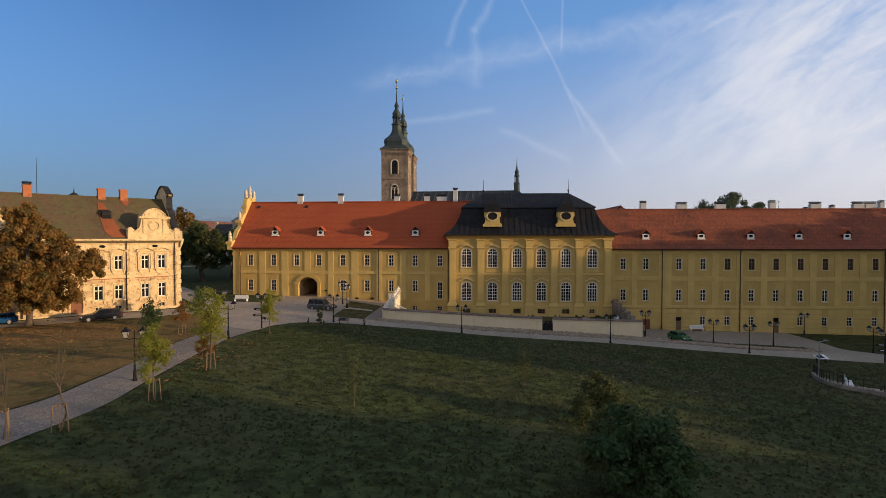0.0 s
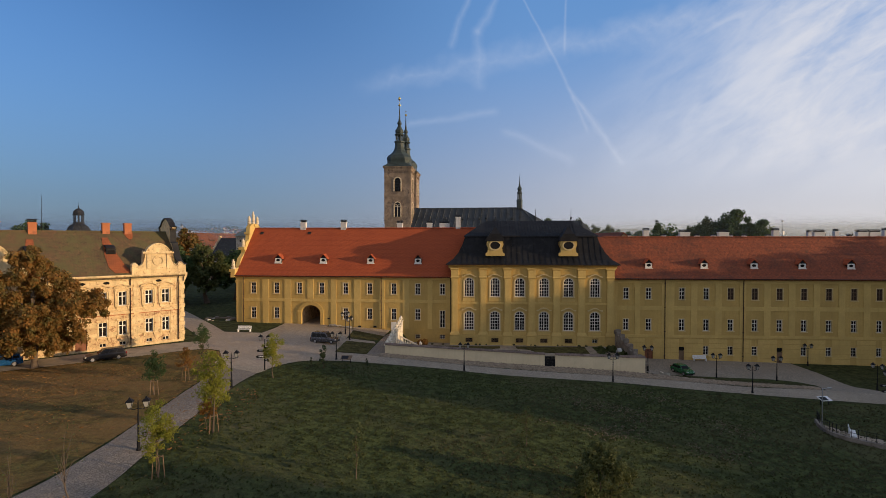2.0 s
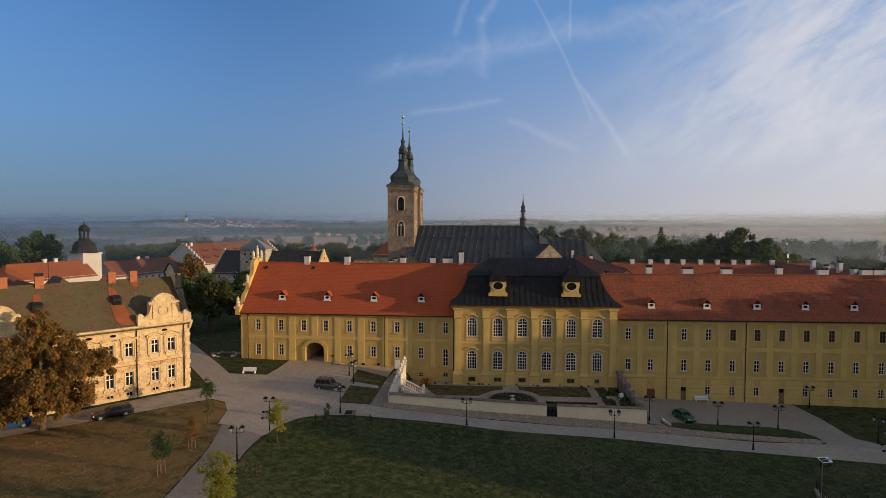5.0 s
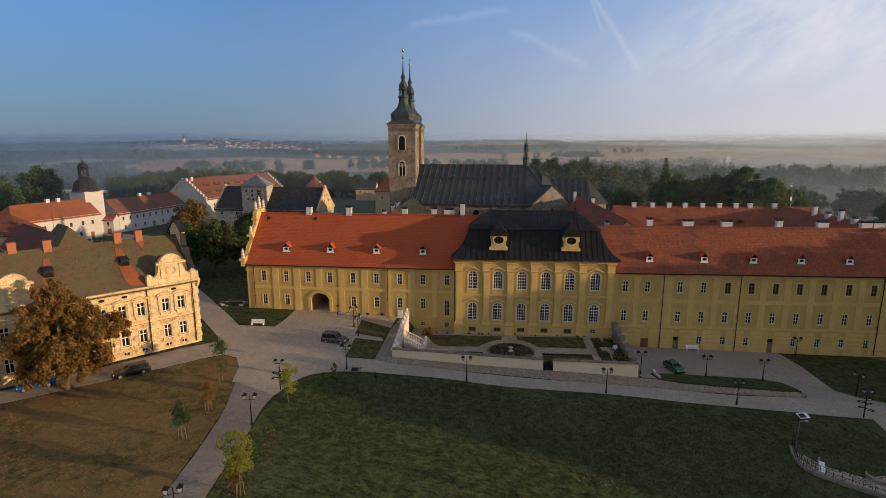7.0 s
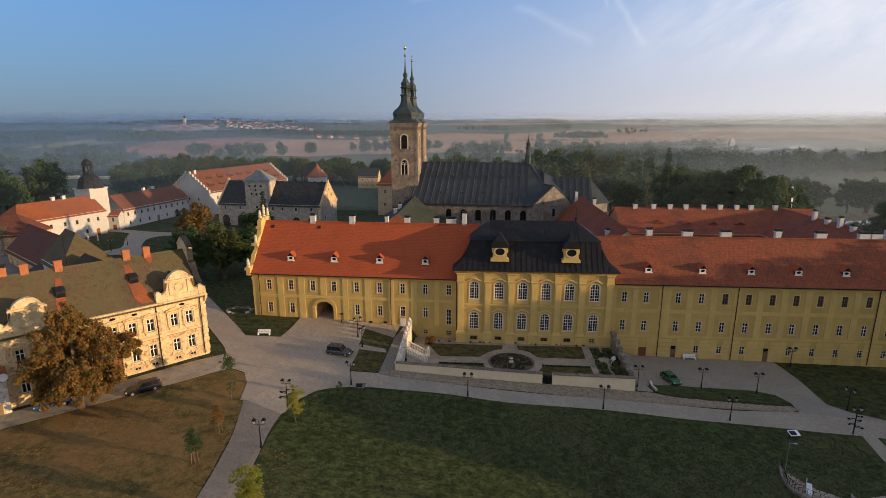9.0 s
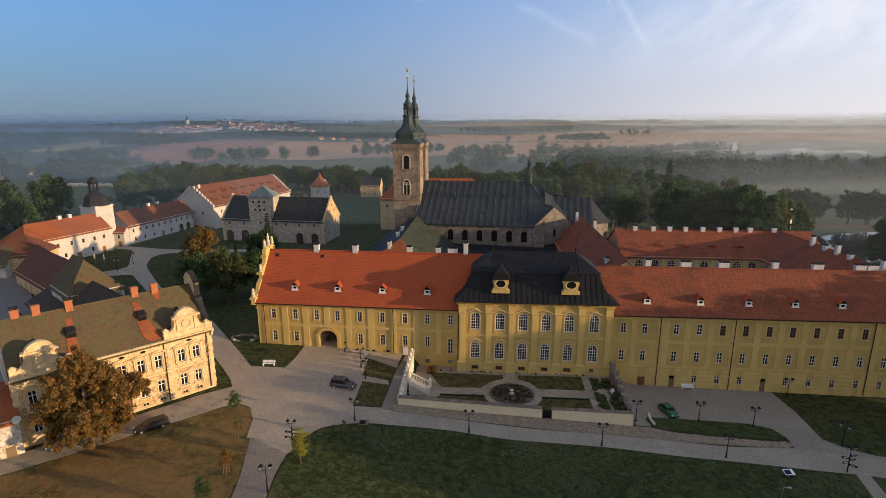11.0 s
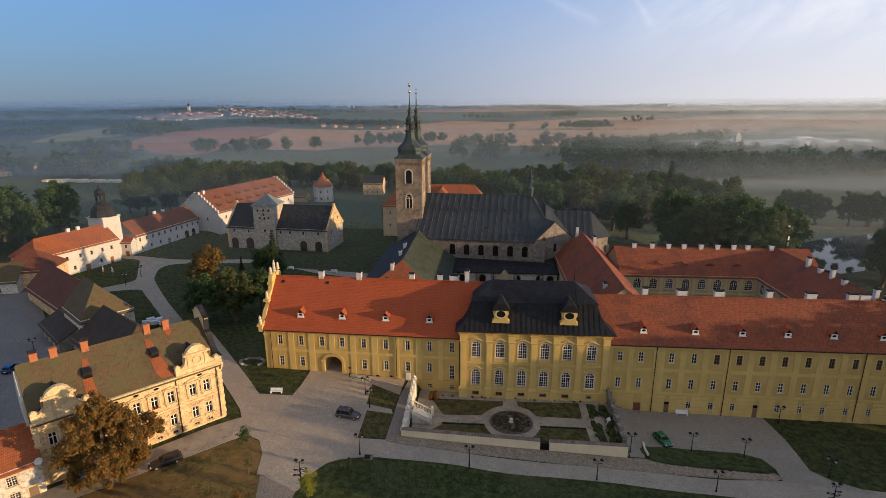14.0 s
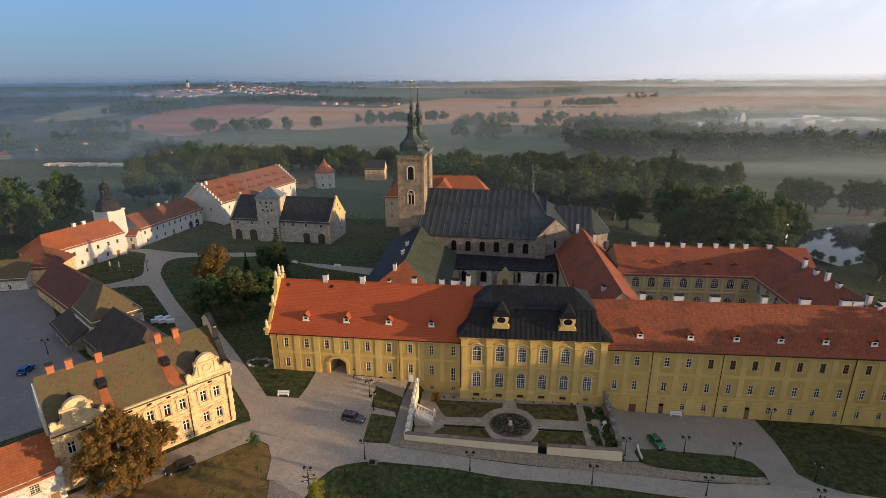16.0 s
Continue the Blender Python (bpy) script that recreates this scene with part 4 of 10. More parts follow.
sheet("field", spline([(-575, 802), (-635, 932), (-703, 1134), (-748, 1418), (-682, 1484), (-560, 1425), (-500, 1196), (-445, 925), (-414, 719), (-479, 723)], 4, True), M_PLOUGH, 0.6, "brown ploughed field on the slope", "field", step=40)
sheet("field", [(-553, 1412), (-391, 1384), (-260, 1370), (-223, 1634), (-121, 1775), (62, 1728), (361, 1921), (784, 2039), (1430, 2093), (1500, 1600), (1009, 1400), (463, 1290), (437, 1240), (215, 1066), (135, 955), (40, 965), (-37, 1018), (-124, 942), (-228, 905), (-275, 834), (-358, 832), (-436, 906), (-494, 1196)],
      M_STUBBLE, 0.5, "tan stubble field across the valley", "field", step=40)
sheet("field", [(-754, 823), (-1012, 1198), (-1089, 1412), (-1107, 1585), (-953, 1636), (-938, 1517), (-790, 1145), (-700, 957), (-690, 858)], M_PASTURE, 0.6, "pale green pasture on the far slope", "field", step=60)
sheet("field", [(-600, 2300), (-200, 2250), (900, 2500), (1900, 2400), (1900, 3000), (-700, 2900)], M_STUBBLE, 0.6, "broad straw-coloured field towards the horizon", "field", step=80)

bm = bmesh.new()
f = bm.faces.new([bm.verts.new((x, y, -6.55)) for x, y in spline([(143, 202), (137.5, 212), (135, 222), (135.5, 234), (143, 254), (156, 272), (172, 283), (190, 281), (203, 275), (200, 250), (184, 226), (166, 206), (153, 198)], 4, True)])
solo("pond", bm, M_WATER, "still dark pond reflecting the trees", "pond", kind="structure")

# upright tinted sheets that stand in for mist and haze over the valley
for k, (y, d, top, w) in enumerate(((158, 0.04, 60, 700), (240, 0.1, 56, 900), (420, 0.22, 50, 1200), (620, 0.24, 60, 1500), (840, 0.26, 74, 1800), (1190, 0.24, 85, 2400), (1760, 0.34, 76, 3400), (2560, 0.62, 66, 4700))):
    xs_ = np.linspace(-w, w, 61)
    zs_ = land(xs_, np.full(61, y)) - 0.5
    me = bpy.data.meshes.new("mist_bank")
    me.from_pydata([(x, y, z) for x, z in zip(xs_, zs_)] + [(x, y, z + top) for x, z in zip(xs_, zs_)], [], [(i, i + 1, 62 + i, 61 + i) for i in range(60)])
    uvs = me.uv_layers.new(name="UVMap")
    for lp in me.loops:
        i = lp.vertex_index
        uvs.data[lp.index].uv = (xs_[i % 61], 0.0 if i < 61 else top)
    me.materials.append(mist_haze_cloth("mist_%d" % k, d, top, k * 3.7, y))
    tagged(new("mist_bank", me), "thin upright sheet tinted as mist and haze over the valley", "mist", kind="stuff")


# ---------------------------------------------------------------- the yellow convent
K_WING = window_kit("wing_window", 0.95, 2.1, cols=2, rows=3, surround=0.13, frame=0.075, bar=0.07)
K_BOARD = window_kit("boarded_window", 1.05, 2.1, cols=2, rows=3, bar=0.06, surround=0.13, mat_g=M_BROWNGLASS, mat_f=M_WOOD)
K_TALL = window_kit("tall_wing_window", 0.95, 3.2, cols=2, rows=4, surround=0.15, frame=0.06, bar=0.06)
K_LOW = window_kit("ground_floor_window", 0.9, 1.55, cols=2, rows=3, surround=0.1, frame=0.05, bar=0.05)
K_BASE = window_kit("basement_window", 0.9, 0.75, cols=2, rows=2, surround=0.08, frame=0.04, bar=0.04, sill=False)
K_HALL = window_kit("hall_window", 1.8, 3.5, rise=0.75, cols=4, rows=6, surround=0.2, frame=0.1, bar=0.085, hood=0.42)
K_GRILLE = window_kit("basement_grille", 1.3, 0.75, cols=6, rows=4, surround=0.12, frame=0.04, bar=0.05, sill=False, mat_f=M_WOOD, mat_s=M_LIGHT)
K_COURT = window_kit("court_window", 2.0, 2.9, rise=0.95, cols=4, rows=5, surround=0.3, frame=0.07, bar=0.07)


def dormer_kit():
    """A small white roof dormer with an oval light and a tiled gable."""
    bm = bmesh.new()
    el = lambda a, b: [(a * math.cos(i * math.tau / 16), 0.55 + b * math.sin(i * math.tau / 16)) for i in range(16)]
    ring(bm, [(max(-0.62, min(0.62, 0.95 * math.cos(i * math.tau / 16))), 0.5 + max(-0.46, min(0.44, 0.72 * math.sin(i * math.tau / 16)))) for i in range(16)], el(0.4, 0.26), -0.06, 0.06)
    slab(bm, [(-0.74, -0.12), (0.74, -0.12), (0.74, 0.04), (-0.74, 0.04)], -0.14, 0.2)
    face = data("dormer_face", bm, M_FRAME)
    bm = bmesh.new()
    slab(bm, [(-0.62, 0), (0.62, 0), (0.62, 0.95), (0.0, 1.55), (-0.62, 0.95)], 0.05, 1.7)
    slab(bm, [(-0.62, 0.92), (0.62, 0.92), (0.0, 1.5)], -0.05, 0.06)
    cheek = data("dormer_cheek", bm, M_DARKROOF)
    bm = bmesh.new()
    for s in (-1, 1):
        hull(bm, [[(0, y, 1.82), (s * 0.86, y, 0.86), (s * 0.86, y, 0.76), (0, y, 1.7)] for y in (-0.2, 2.3)])
    roof = data("dormer_roof", bm, M_REDNEW)
    bm = bmesh.new()
    slab(bm, el(0.42, 0.32), 0.0, 0.055)
    return face, roof, data("dormer_light", bm, M_GLASS), cheek


DORMER = dormer_kit()


def put_dormer(parent, m):
    d = again("dormer", DORMER[0], parent, m)
    again("dormer_roof", DORMER[1], d, Matrix(), "small red tiled gable")
    again("oval_light", DORMER[2], d, Matrix())
    again("cheek", DORMER[3], d, Matrix())


def downpipe(parent, x, z0, z1):
    bm = bmesh.new()
    tube(bm, (x, -0.22, z0), (x, -0.22, z1 - 0.5), 0.075, 0.075, 8)
    tube(bm, (x, -0.22, z1 - 0.5), (x, -0.55, z1), 0.075, 0.09, 8)
    for k in range(4):
        z = z0 + 1 + (z1 - z0 - 2) * k / 3
        box(bm, x - 0.12, x + 0.12, -0.3, 0.0, z, z + 0.07)
    part("downpipe", bm, M_PIPE, parent)


def strip(parent, name, x0, x1, z0, z1, proud=0.09, mat=None):
    bm = bmesh.new()
    box(bm, x0, x1, -proud, 0.02, z0, z1)
    part(name, bm, mat or M_LIGHT, parent)


def strip_cut(parent, name, x0, x1, z0, z1, za, zb, cuts, proud, mat):
    """A plinth in pieces, open from za to zb at each cut."""
    strip(parent, name, x0, x1, z0, za, proud, mat)
    strip(parent, name, x0, x1, zb, z1, proud, mat)
    x = x0
    for a, b in cuts + [(x1, x1)]:
        strip(parent, name, x, a, za, zb, proud, mat)
        x = b


def cornice(parent, x0, x1, z, big=0.45, name="cornice"):
    bm = bmesh.new()
    sweep(bm, [(0.02, z), (0.02, z - 0.75), (-0.08, z - 0.75), (-0.1, z - 0.5), (-0.22, z - 0.42), (-big, z - 0.16), (-big, z)], x0, x1)
    part(name, bm, M_LIGHT, parent)


def gutter(parent, x0, x1, y, z):
    bm = bmesh.new()
    sweep(bm, [(y - 0.14, z + 0.02), (y - 0.12, z - 0.12), (y + 0.02, z - 0.12), (y + 0.04, z + 0.02)], x0, x1)
    part("gutter", bm, M_PIPE, parent)


def statue_bm(bm, x, y, z, h):
    """A plain standing figure-like finial on its plinth."""
    lathe(bm, [(0.42, z), (0.42, z + 0.3), (0.3, z + 0.36)], x, y, 8)
    lathe(bm, [(0.30, z + 0.36), (0.36, z + 0.36 + 0.25 * h), (0.27, z + 0.36 + 0.5 * h), (0.36, z + 0.36 + 0.68 * h), (0.14, z + 0.36 + 0.78 * h), (0.19, z + 0.36 + 0.88 * h), (0.06, z + 0.36 + h)], x, y, 8)


# gatehouse wing
W_LEFT = pose(-46.3, 99.6, 0, 0, 0, -1.76)
LW = 42.3
lw = thing("gatehouse_wing", "long two-storey yellow convent wing with red tiled roof and arched gateway", "building", W_LEFT)
LX = (3.5, 8.15, 12.73, 17.15, 21.86, 26.58, 31.25, 35.87, 40.58)
LLOW = (3.5, 8.15, 21.86, 26.58, 31.25, 35.87)
holes = [(x - 0.475, x + 0.475, 7.5, 9.6, 0) for x in LX] + [(x - 0.475, x + 0.475, 2.65, 4.75, 0) for x in LLOW] + [(40.1, 41.06, 1.3, 4.5, 0), (13.1, 16.9, 0.6, 5.3, 1.6)]
holes += [(x - 0.45, x + 0.45, -0.85, -0.1, 0) for x in (35.87, 40.58)]
bm = bmesh.new()
pierced(bm, 0, LW, -2.6, 11.1, holes, deep=0.4)
for xa, xb in ((0, 0.02),):
    bm.faces.new([bm.verts.new(p) for p in ((0, 0, -2.6), (0, 16.5, -2.6), (0, 16.5, 11.1), (0, 0, 11.1))])
bm.faces.new([bm.verts.new(p) for p in ((0, 16.5, -2.6), (LW, 16.5, -2.6), (LW, 16.5, 11.1), (0, 16.5, 11.1))])
part("wall", bm, M_PANEL, lw)
bm = bmesh.new()                                    # vaulted gate passage
arc = [(1.9 * math.cos(i * math.pi / 10), 3.7 + 1.6 * math.sin(i * math.pi / 10)) for i in range(11)]
o = [(15 + x, z) for x, z in [(1.9, 0.6)] + arc + [(-1.9, 0.6)]]
for p, q in zip(o, o[1:] + o[:1]):
    bm.faces.new([bm.verts.new(v) for v in ((p[0], 0.4, p[1]), (q[0], 0.4, q[1]), (q[0], 13, q[1]), (p[0], 13, p[1]))])
bm.faces.new([bm.verts.new((x, 13, z)) for x, z in o])
part("gate_passage", bm, M_OLDPL, lw, "shadowed vaulted gate passage")
bm = bmesh.new()
ring(bm, [(15 + x, z) for x, z in outline_window(5.0, 5.35, 2.0)], [(15 + x, z) for x, z in outline_window(3.8, 4.7, 1.6)], -0.2, 0.05)
part("gate_arch", bm, M_PANEL, lw, "moulded arched gateway surround", m=pose(0, 0, 0.6))
for s in (-1, 1):
    strip(lw, "impost", 15 + s * 2.25 - 0.35, 15 + s * 2.25 + 0.35, 3.9, 4.25, 0.3)
for x in LX:
    put_window(K_WING, lw, pose(x, 0, 7.5))
for x in LLOW:
    put_window(K_WING, lw, pose(x, 0, 2.65))
put_window(K_TALL, lw, pose(40.58, 0, 1.3))
for x in (35.87, 40.58):
    put_window(K_BASE, lw, pose(x, 0, -0.85))
for x, w, top in ((0.72, 1.4, 10.45), (5.95, 1.25, 10.45), (10.4, 1.3, 10.45), (14.95, 1.2, 10.45), (19.5, 1.1, 10.45), (24.2, 1.3, 10.45), (28.9, 1.1, 10.45), (33.6, 1.2, 10.45), (38.2, 0.9, 10.45), (41.8, 0.9, 10.45)):
    strip(lw, "pilaster", x - w / 2, x + w / 2, 6.55 if 12 < x < 18 else -1.8, top, 0.1)
for x, w in ((0.72, 1.7), (38.2, 1.2)):
    for z in (9.5, 9.8):
        strip(lw, "capital", x - w / 2, x + w / 2, z, z + 0.2, 0.22 if z > 9.6 else 0.16)
strip(lw, "string_course", 0, LW, 5.95, 6.5, 0.13)
strip(lw, "frieze", 0, LW, 10.3, 10.75, 0.105)
strip_cut(lw, "plinth", 0, LW, -2.6, 1.0, -0.95, 0.0, [(35.87 - 0.55, 35.87 + 0.55), (40.58 - 0.55, 40.58 + 0.55)], 0.12, M_PANEL)
for x in (4.0, 9.0, 24.6, 27.6):
    strip(lw, "vent_grate", x - 0.3, x + 0.3, 1.1, 1.45, 0.14, M_IRON)
strip(lw, "plaque", 18.3, 18.75, 2.6, 2.85, 0.12, M_IRON)
cornice(lw, -0.15, LW, 11.15)
for x in (1.5, 28.85, 42.15):
    downpipe(lw, x, -1.2 if x > 30 else 0.6, 11.0)
bm = bmesh.new()
prof = [(-0.72, 10.98), (0.25, 11.75), (8.25, 20.3), (16.3, 11.75), (17.2, 10.98)]
sweep(bm, prof + [(y, z - 0.22) for y, z in reversed(prof)], -0.05, 47.0)
part("roof", bm, M_REDNEW, lw, "bright red tiled roof")
bm = bmesh.new()
sweep(bm, [(8.05, 20.25), (8.25, 20.44), (8.45, 20.25)], 0, 47)
part("ridge_tiles", bm, M_REDNEW, lw)
gutter(lw, 0, LW, -0.74, 10.98)
for x in (7.85, 17.0, 26.4, 35.7):
    put_dormer(lw, pose(x, 1.5, 13.35))
for k, x, y, z in ((CH_WHITE, 10.6, 8.3, 20.1), (CH_WHITE, 19.2, 8.3, 20.1), (CH_WHITE, 30.9, 8.9, 19.9), (CH_WHITE, 37.1, 9.0, 19.9), (CH_WIDE, 40.2, 8.9, 20.1), (CH_TALL, 43.0, 8.5, 20.0)):
    put_chimney(k, lw, pose(x, y, z))
for x in (2.0, 12.2):
    bm = bmesh.new()
    box(bm, -0.35, 0.35, -0.35, 0.35, 0.0, 0.12)
    part("roof_hatch", bm, M_DARKROOF, lw, m=pose(x, 7.3, 19.25, 46.7))
bm = bmesh.new()                                    # curved end gable with volutes
g = [(-0.9, 10.6), (17.4, 10.6), (17.2, 12.2), (15.4, 12.5), (14.6, 14.2), (13.0, 15.2), (12.4, 17.4), (11.0, 18.0), (10.6, 20.6), (9.6, 21.2), (6.9, 21.2), (5.9, 20.6), (5.4, 18.0), (4.1, 17.4), (3.5, 15.2), (1.9, 14.2), (1.1, 12.5), (-0.7, 12.2)]
hull(bm, [[(x, y, z) for y, z in g] for x in (-0.75, 0.05)])
for y, z in ((-0.5, 12.2), (3.4, 16.4), (5.9, 19.5), (8.25, 21.2)):
    box(bm, -0.95, 0.25, y - 0.55, y + 0.55, z - 0.5, z)
part("end_gable", bm, M_LIGHT, lw, "curved baroque gable end with stepped plinths")
for y, z, h in ((-0.5, 12.2, 1.6), (6.4, 21.2, 1.3), (8.25, 21.2, 2.3), (10.1, 21.2, 1.3), (3.6, 16.4, 1.4)):
    bm = bmesh.new()
    statue_bm(bm, -0.35, y, z, h)
    solo("statue", bm, M_SANDST, "weathered sandstone statue on the end gable", "statue", group="gable statues", smooth=True, m=W_LEFT)
bm = bmesh.new()
box(bm, 30.75, 31.75, -0.14, 0.0, -0.2, 2.25)
part("door", bm, M_FRAME, lw, "white painted side door")

# central pavilion
PAV = pose(-4.0, 96.8, 0)
PL, PD = 29.75, 15.5
pv = thing("central_pavilion", "tall yellow pavilion with arched windows and black mansard roof", "building", PAV)
PX = (3.3, 8.1, 12.64, 17.1, 21.56, 26.35)
holes = [(x - 0.9, x + 0.9, z, z + 3.5, 0.75) for x in PX for z in (1.2, 7.4)] + [(x - 0.65, x + 0.65, -1.05, -0.3, 0) for x in PX[:5]] + [(25.8, 26.9, -1.0, -0.35, 0)]
bm = bmesh.new()
pierced(bm, 0, PL, -4.5, 13.2, holes, deep=0.45)
for x in (0, PL):
    bm.faces.new([bm.verts.new(p) for p in ((x, 0, -4.5), (x, PD, -4.5), (x, PD, 13.2), (x, 0, 13.2))])
part("wall", bm, M_PANEL, pv)
for i, x in enumerate(PX):
    for z in (1.2, 7.4):
        put_window(K_HALL, pv, pose(x, 0, z))
    if i < 5:
        put_window(K_GRILLE, pv, pose(x, 0, -1.05))
    strip(pv, "apron", x - 1.15, x + 1.15, 6.55, 7.1, 0.06)
    strip(pv, "apron", x - 1.15, x + 1.15, 0.35, 0.95, 0.06)
put_window(K_BASE, pv, pose(26.35, 0, -1.0))


def pilaster_kit():
    bm = bmesh.new()
    box(bm, -0.62, 0.62, -0.26, 0.02, 0.9, 10.7)
    box(bm, -0.45, 0.45, -0.3, 0.02, 1.4, 10.5)
    sweep_z = [(0.62, 10.7, 0.26), (0.8, 11.0, 0.4), (0.68, 11.15, 0.32), (0.68, 12.3, 0.32), (0.85, 12.5, 0.45), (0.85, 12.7, 0.45)]
    hull(bm, [[(-w, 0.02, z), (w, 0.02, z), (w, -d, z), (-w, -d, z)] for w, z, d in sweep_z])
    base = [(0.95, -4.4, 0.5), (0.95, -1.5, 0.5), (0.85, -1.3, 0.42), (0.85, 0.1, 0.42), (0.95, 0.25, 0.5), (0.9, 0.5, 0.46), (0.7, 0.9, 0.32)]
    hull(bm, [[(-w, 0.02, z), (w, 0.02, z), (w, -d, z), (-w, -d, z)] for w, z, d in base])
    return data("pilaster", bm, M_LIGHT)


PIL = pilaster_kit()
for x in (0.66, 5.9, 10.4, 14.85, 19.35, 23.9, 29.1):
    again("pilaster", PIL, pv, pose(x, 0, 0))
strip(pv, "string_course", 0, PL, 6.05, 6.4, 0.16)
strip_cut(pv, "plinth", 0, PL, -4.5, -0.1, -1.15, -0.22, [(x - 0.77, x + 0.77) for x in PX[:5]] + [(26.35 - 0.55, 26.35 + 0.55)], 0.2, M_LIGHT)
strip(pv, "plinth_moulding", 0, PL, -0.1, 0.3, 0.3)
cornice(pv, -0.5, PL + 0.5, 13.4, 0.75)
bm = bmesh.new()
rings = []
for o, z in ((-0.95, 13.3), (-0.95, 13.45), (0.3, 14.3), (1.25, 15.5), (2.0, 17.0), (2.5, 18.45), (2.25, 18.5), (2.3, 18.7)):
    rings.append([(o, o, z), (PL - o, o, z), (PL - o, PD - o, z), (o, PD - o, z)])
hull(bm, rings)
t = [bm.verts.new(p) for p in ((2.3, 2.3, 18.7), (PL - 2.3, 2.3, 18.7), (PL - 2.3, PD - 2.3, 18.7), (2.3, PD - 2.3, 18.7), (6.6, 7.5, 21.7), (23.3, 7.5, 21.7))]
for f in ((0, 1, 5, 4), (1, 2, 5), (2, 3, 4, 5), (3, 0, 4)):
    bm.faces.new([t[i] for i in f])
part("roof", bm, M_BLACKROOF, pv, "black mansard roof")
bm = bmesh.new()
for i in range(28):                                  # seams of the sheet metal
    x = 1.0 + i * (PL - 2) / 27
    pts = [(-0.9, 13.5), (0.3, 14.3), (1.25, 15.5), (2.0, 17.0), (2.5, 18.45)]
    for (ya, za), (yb, zb) in zip(pts, pts[1:]):
        if min(x, PL - x) > yb - 0.2:
            hull(bm, [[(x - 0.03, y - 0.05, z + 0.05), (x + 0.03, y - 0.05, z + 0.05), (x + 0.03, y + 0.05, z - 0.02), (x - 0.03, y + 0.05, z - 0.02)] for y, z in ((ya, za), (yb, zb))])
for i in range(30):
    x = 6.6 + i * 16.7 / 29
    hull(bm, [[(x - 0.03, y, z + 0.06), (x + 0.03, y, z + 0.06), (x + 0.03, y, z - 0.03), (x - 0.03, y, z - 0.03)] for y, z in ((2.4, 18.76), (7.5, 21.7))])
tagged(part("roof_seams", bm, M_BLACKROOF, pv), kind="stuff")
gutter(pv, -0.9, PL + 0.9, -0.98, 13.42)
for x in (8.1, 21.55):
    bm = bmesh.new()
    o = [(-1.75, 0), (1.75, 0), (1.75, 0.45), (1.4, 0.7), (1.3, 1.5), (1.55, 2.0), (1.5, 2.6), (1.15, 3.1), (0.6, 3.3), (-0.6, 3.3), (-1.15, 3.1), (-1.5, 2.6), (-1.55, 2.0), (-1.3, 1.5), (-1.4, 0.7), (-1.75, 0.45)]
    slab(bm, o, 0.0, 2.2)
    d = part("dormer", bm, M_LIGHT, pv, "cream baroque dormer with an oval light", m=pose(x, 0.15, 14.95))
    bm = bmesh.new()
    el = lambda a, b: [(a * math.cos(i * math.tau / 20), 1.95 + b * math.sin(i * math.tau / 20)) for i in range(20)]
    ring(bm, el(1.15, 0.95), el(0.9, 0.7), -0.12, 0.03)
    part("oval_frame", bm, M_SURR, d)
    bm = bmesh.new()
    slab(bm, el(0.92, 0.72), -0.03, 0.06)
    part("oval_light", bm, M_GLASS, d)
    bm = bmesh.new()
    hull(bm, [[(-s * w, -0.25 + q, z) for s, q in ((1, 0), (-1, 0), (-1, 3.2), (1, 3.2))] for w, z in ((1.75, 2.75), (1.5, 3.4), (0.95, 4.1))] + [[(-s * 0.2, 0.9 + q, 5.3) for s, q in ((1, 0), (-1, 0), (-1, 1.5), (1, 1.5))]])
    part("hood", bm, M_BLACKROOF, d)
for x in (6.6, 23.3):
    bm = bmesh.new()
    lathe(bm, [(0.12, 21.5), (0.1, 22.0), (0.2, 22.15), (0.2, 22.3), (0.05, 22.45), (0.03, 24.2), (0.01, 24.3)], x, 7.5, 8)
    part("finial", bm, M_IRON, pv)

# long right-hand wing
W_RIGHT = pose(25.75, 98.1, 0)
RL = 65.0
rw = thing("dormitory_wing", "long three-storey yellow convent wing with weathered red roof", "building", W_RIGHT)
RX = [2.55, 6.65, 12.65, 17.0, 21.35, 25.65, 30.0, 34.3, 38.65, 43.0, 47.4, 51.7, 56.0, 60.3]
RGND = [17.0, 21.35, 25.65, 34.3, 38.65, 43.0, 47.4, 51.7, 56.0, 60.3]
holes = [(x - 0.53, x + 0.53, 7.0, 9.1, 0) if x > 20 else (x - 0.475, x + 0.475, 7.0, 9.1, 0) for x in RX]
holes += [(x - 0.475, x + 0.475, 1.25, 3.35, 0) for x in RX] + [(x - 0.45, x + 0.45, -3.15, -1.6, 0) for x in RGND]
holes += [(6.0, 7.5, -4.7, -2.2, 0), (12.15, 13.15, -4.7, -1.75, 0), (29.6, 30.6, -4.8, -1.75, 0), (1.9, 2.9, -0.85, -0.3, 0)]
bm = bmesh.new()
pierced(bm, 0, RL, -7.0, 10.95, holes, deep=0.4)
for x in (RL,):
    bm.faces.new([bm.verts.new(p) for p in ((x, 0, -7), (x, 15, -7), (x, 15, 10.95), (x, 0, 10.95))])
bm.faces.new([bm.verts.new(p) for p in ((0, 15, -7), (RL, 15, -7), (RL, 15, 10.95), (0, 15, 10.95))])
part("wall", bm, M_PANEL, rw)
for x in RX:
    put_window(K_BOARD if x > 20 else K_WING, rw, pose(x, 0, 7.0))
    put_window(K_WING, rw, pose(x, 0, 1.25))
for x in RGND:
    put_window(K_LOW, rw, pose(x, 0, -3.15))
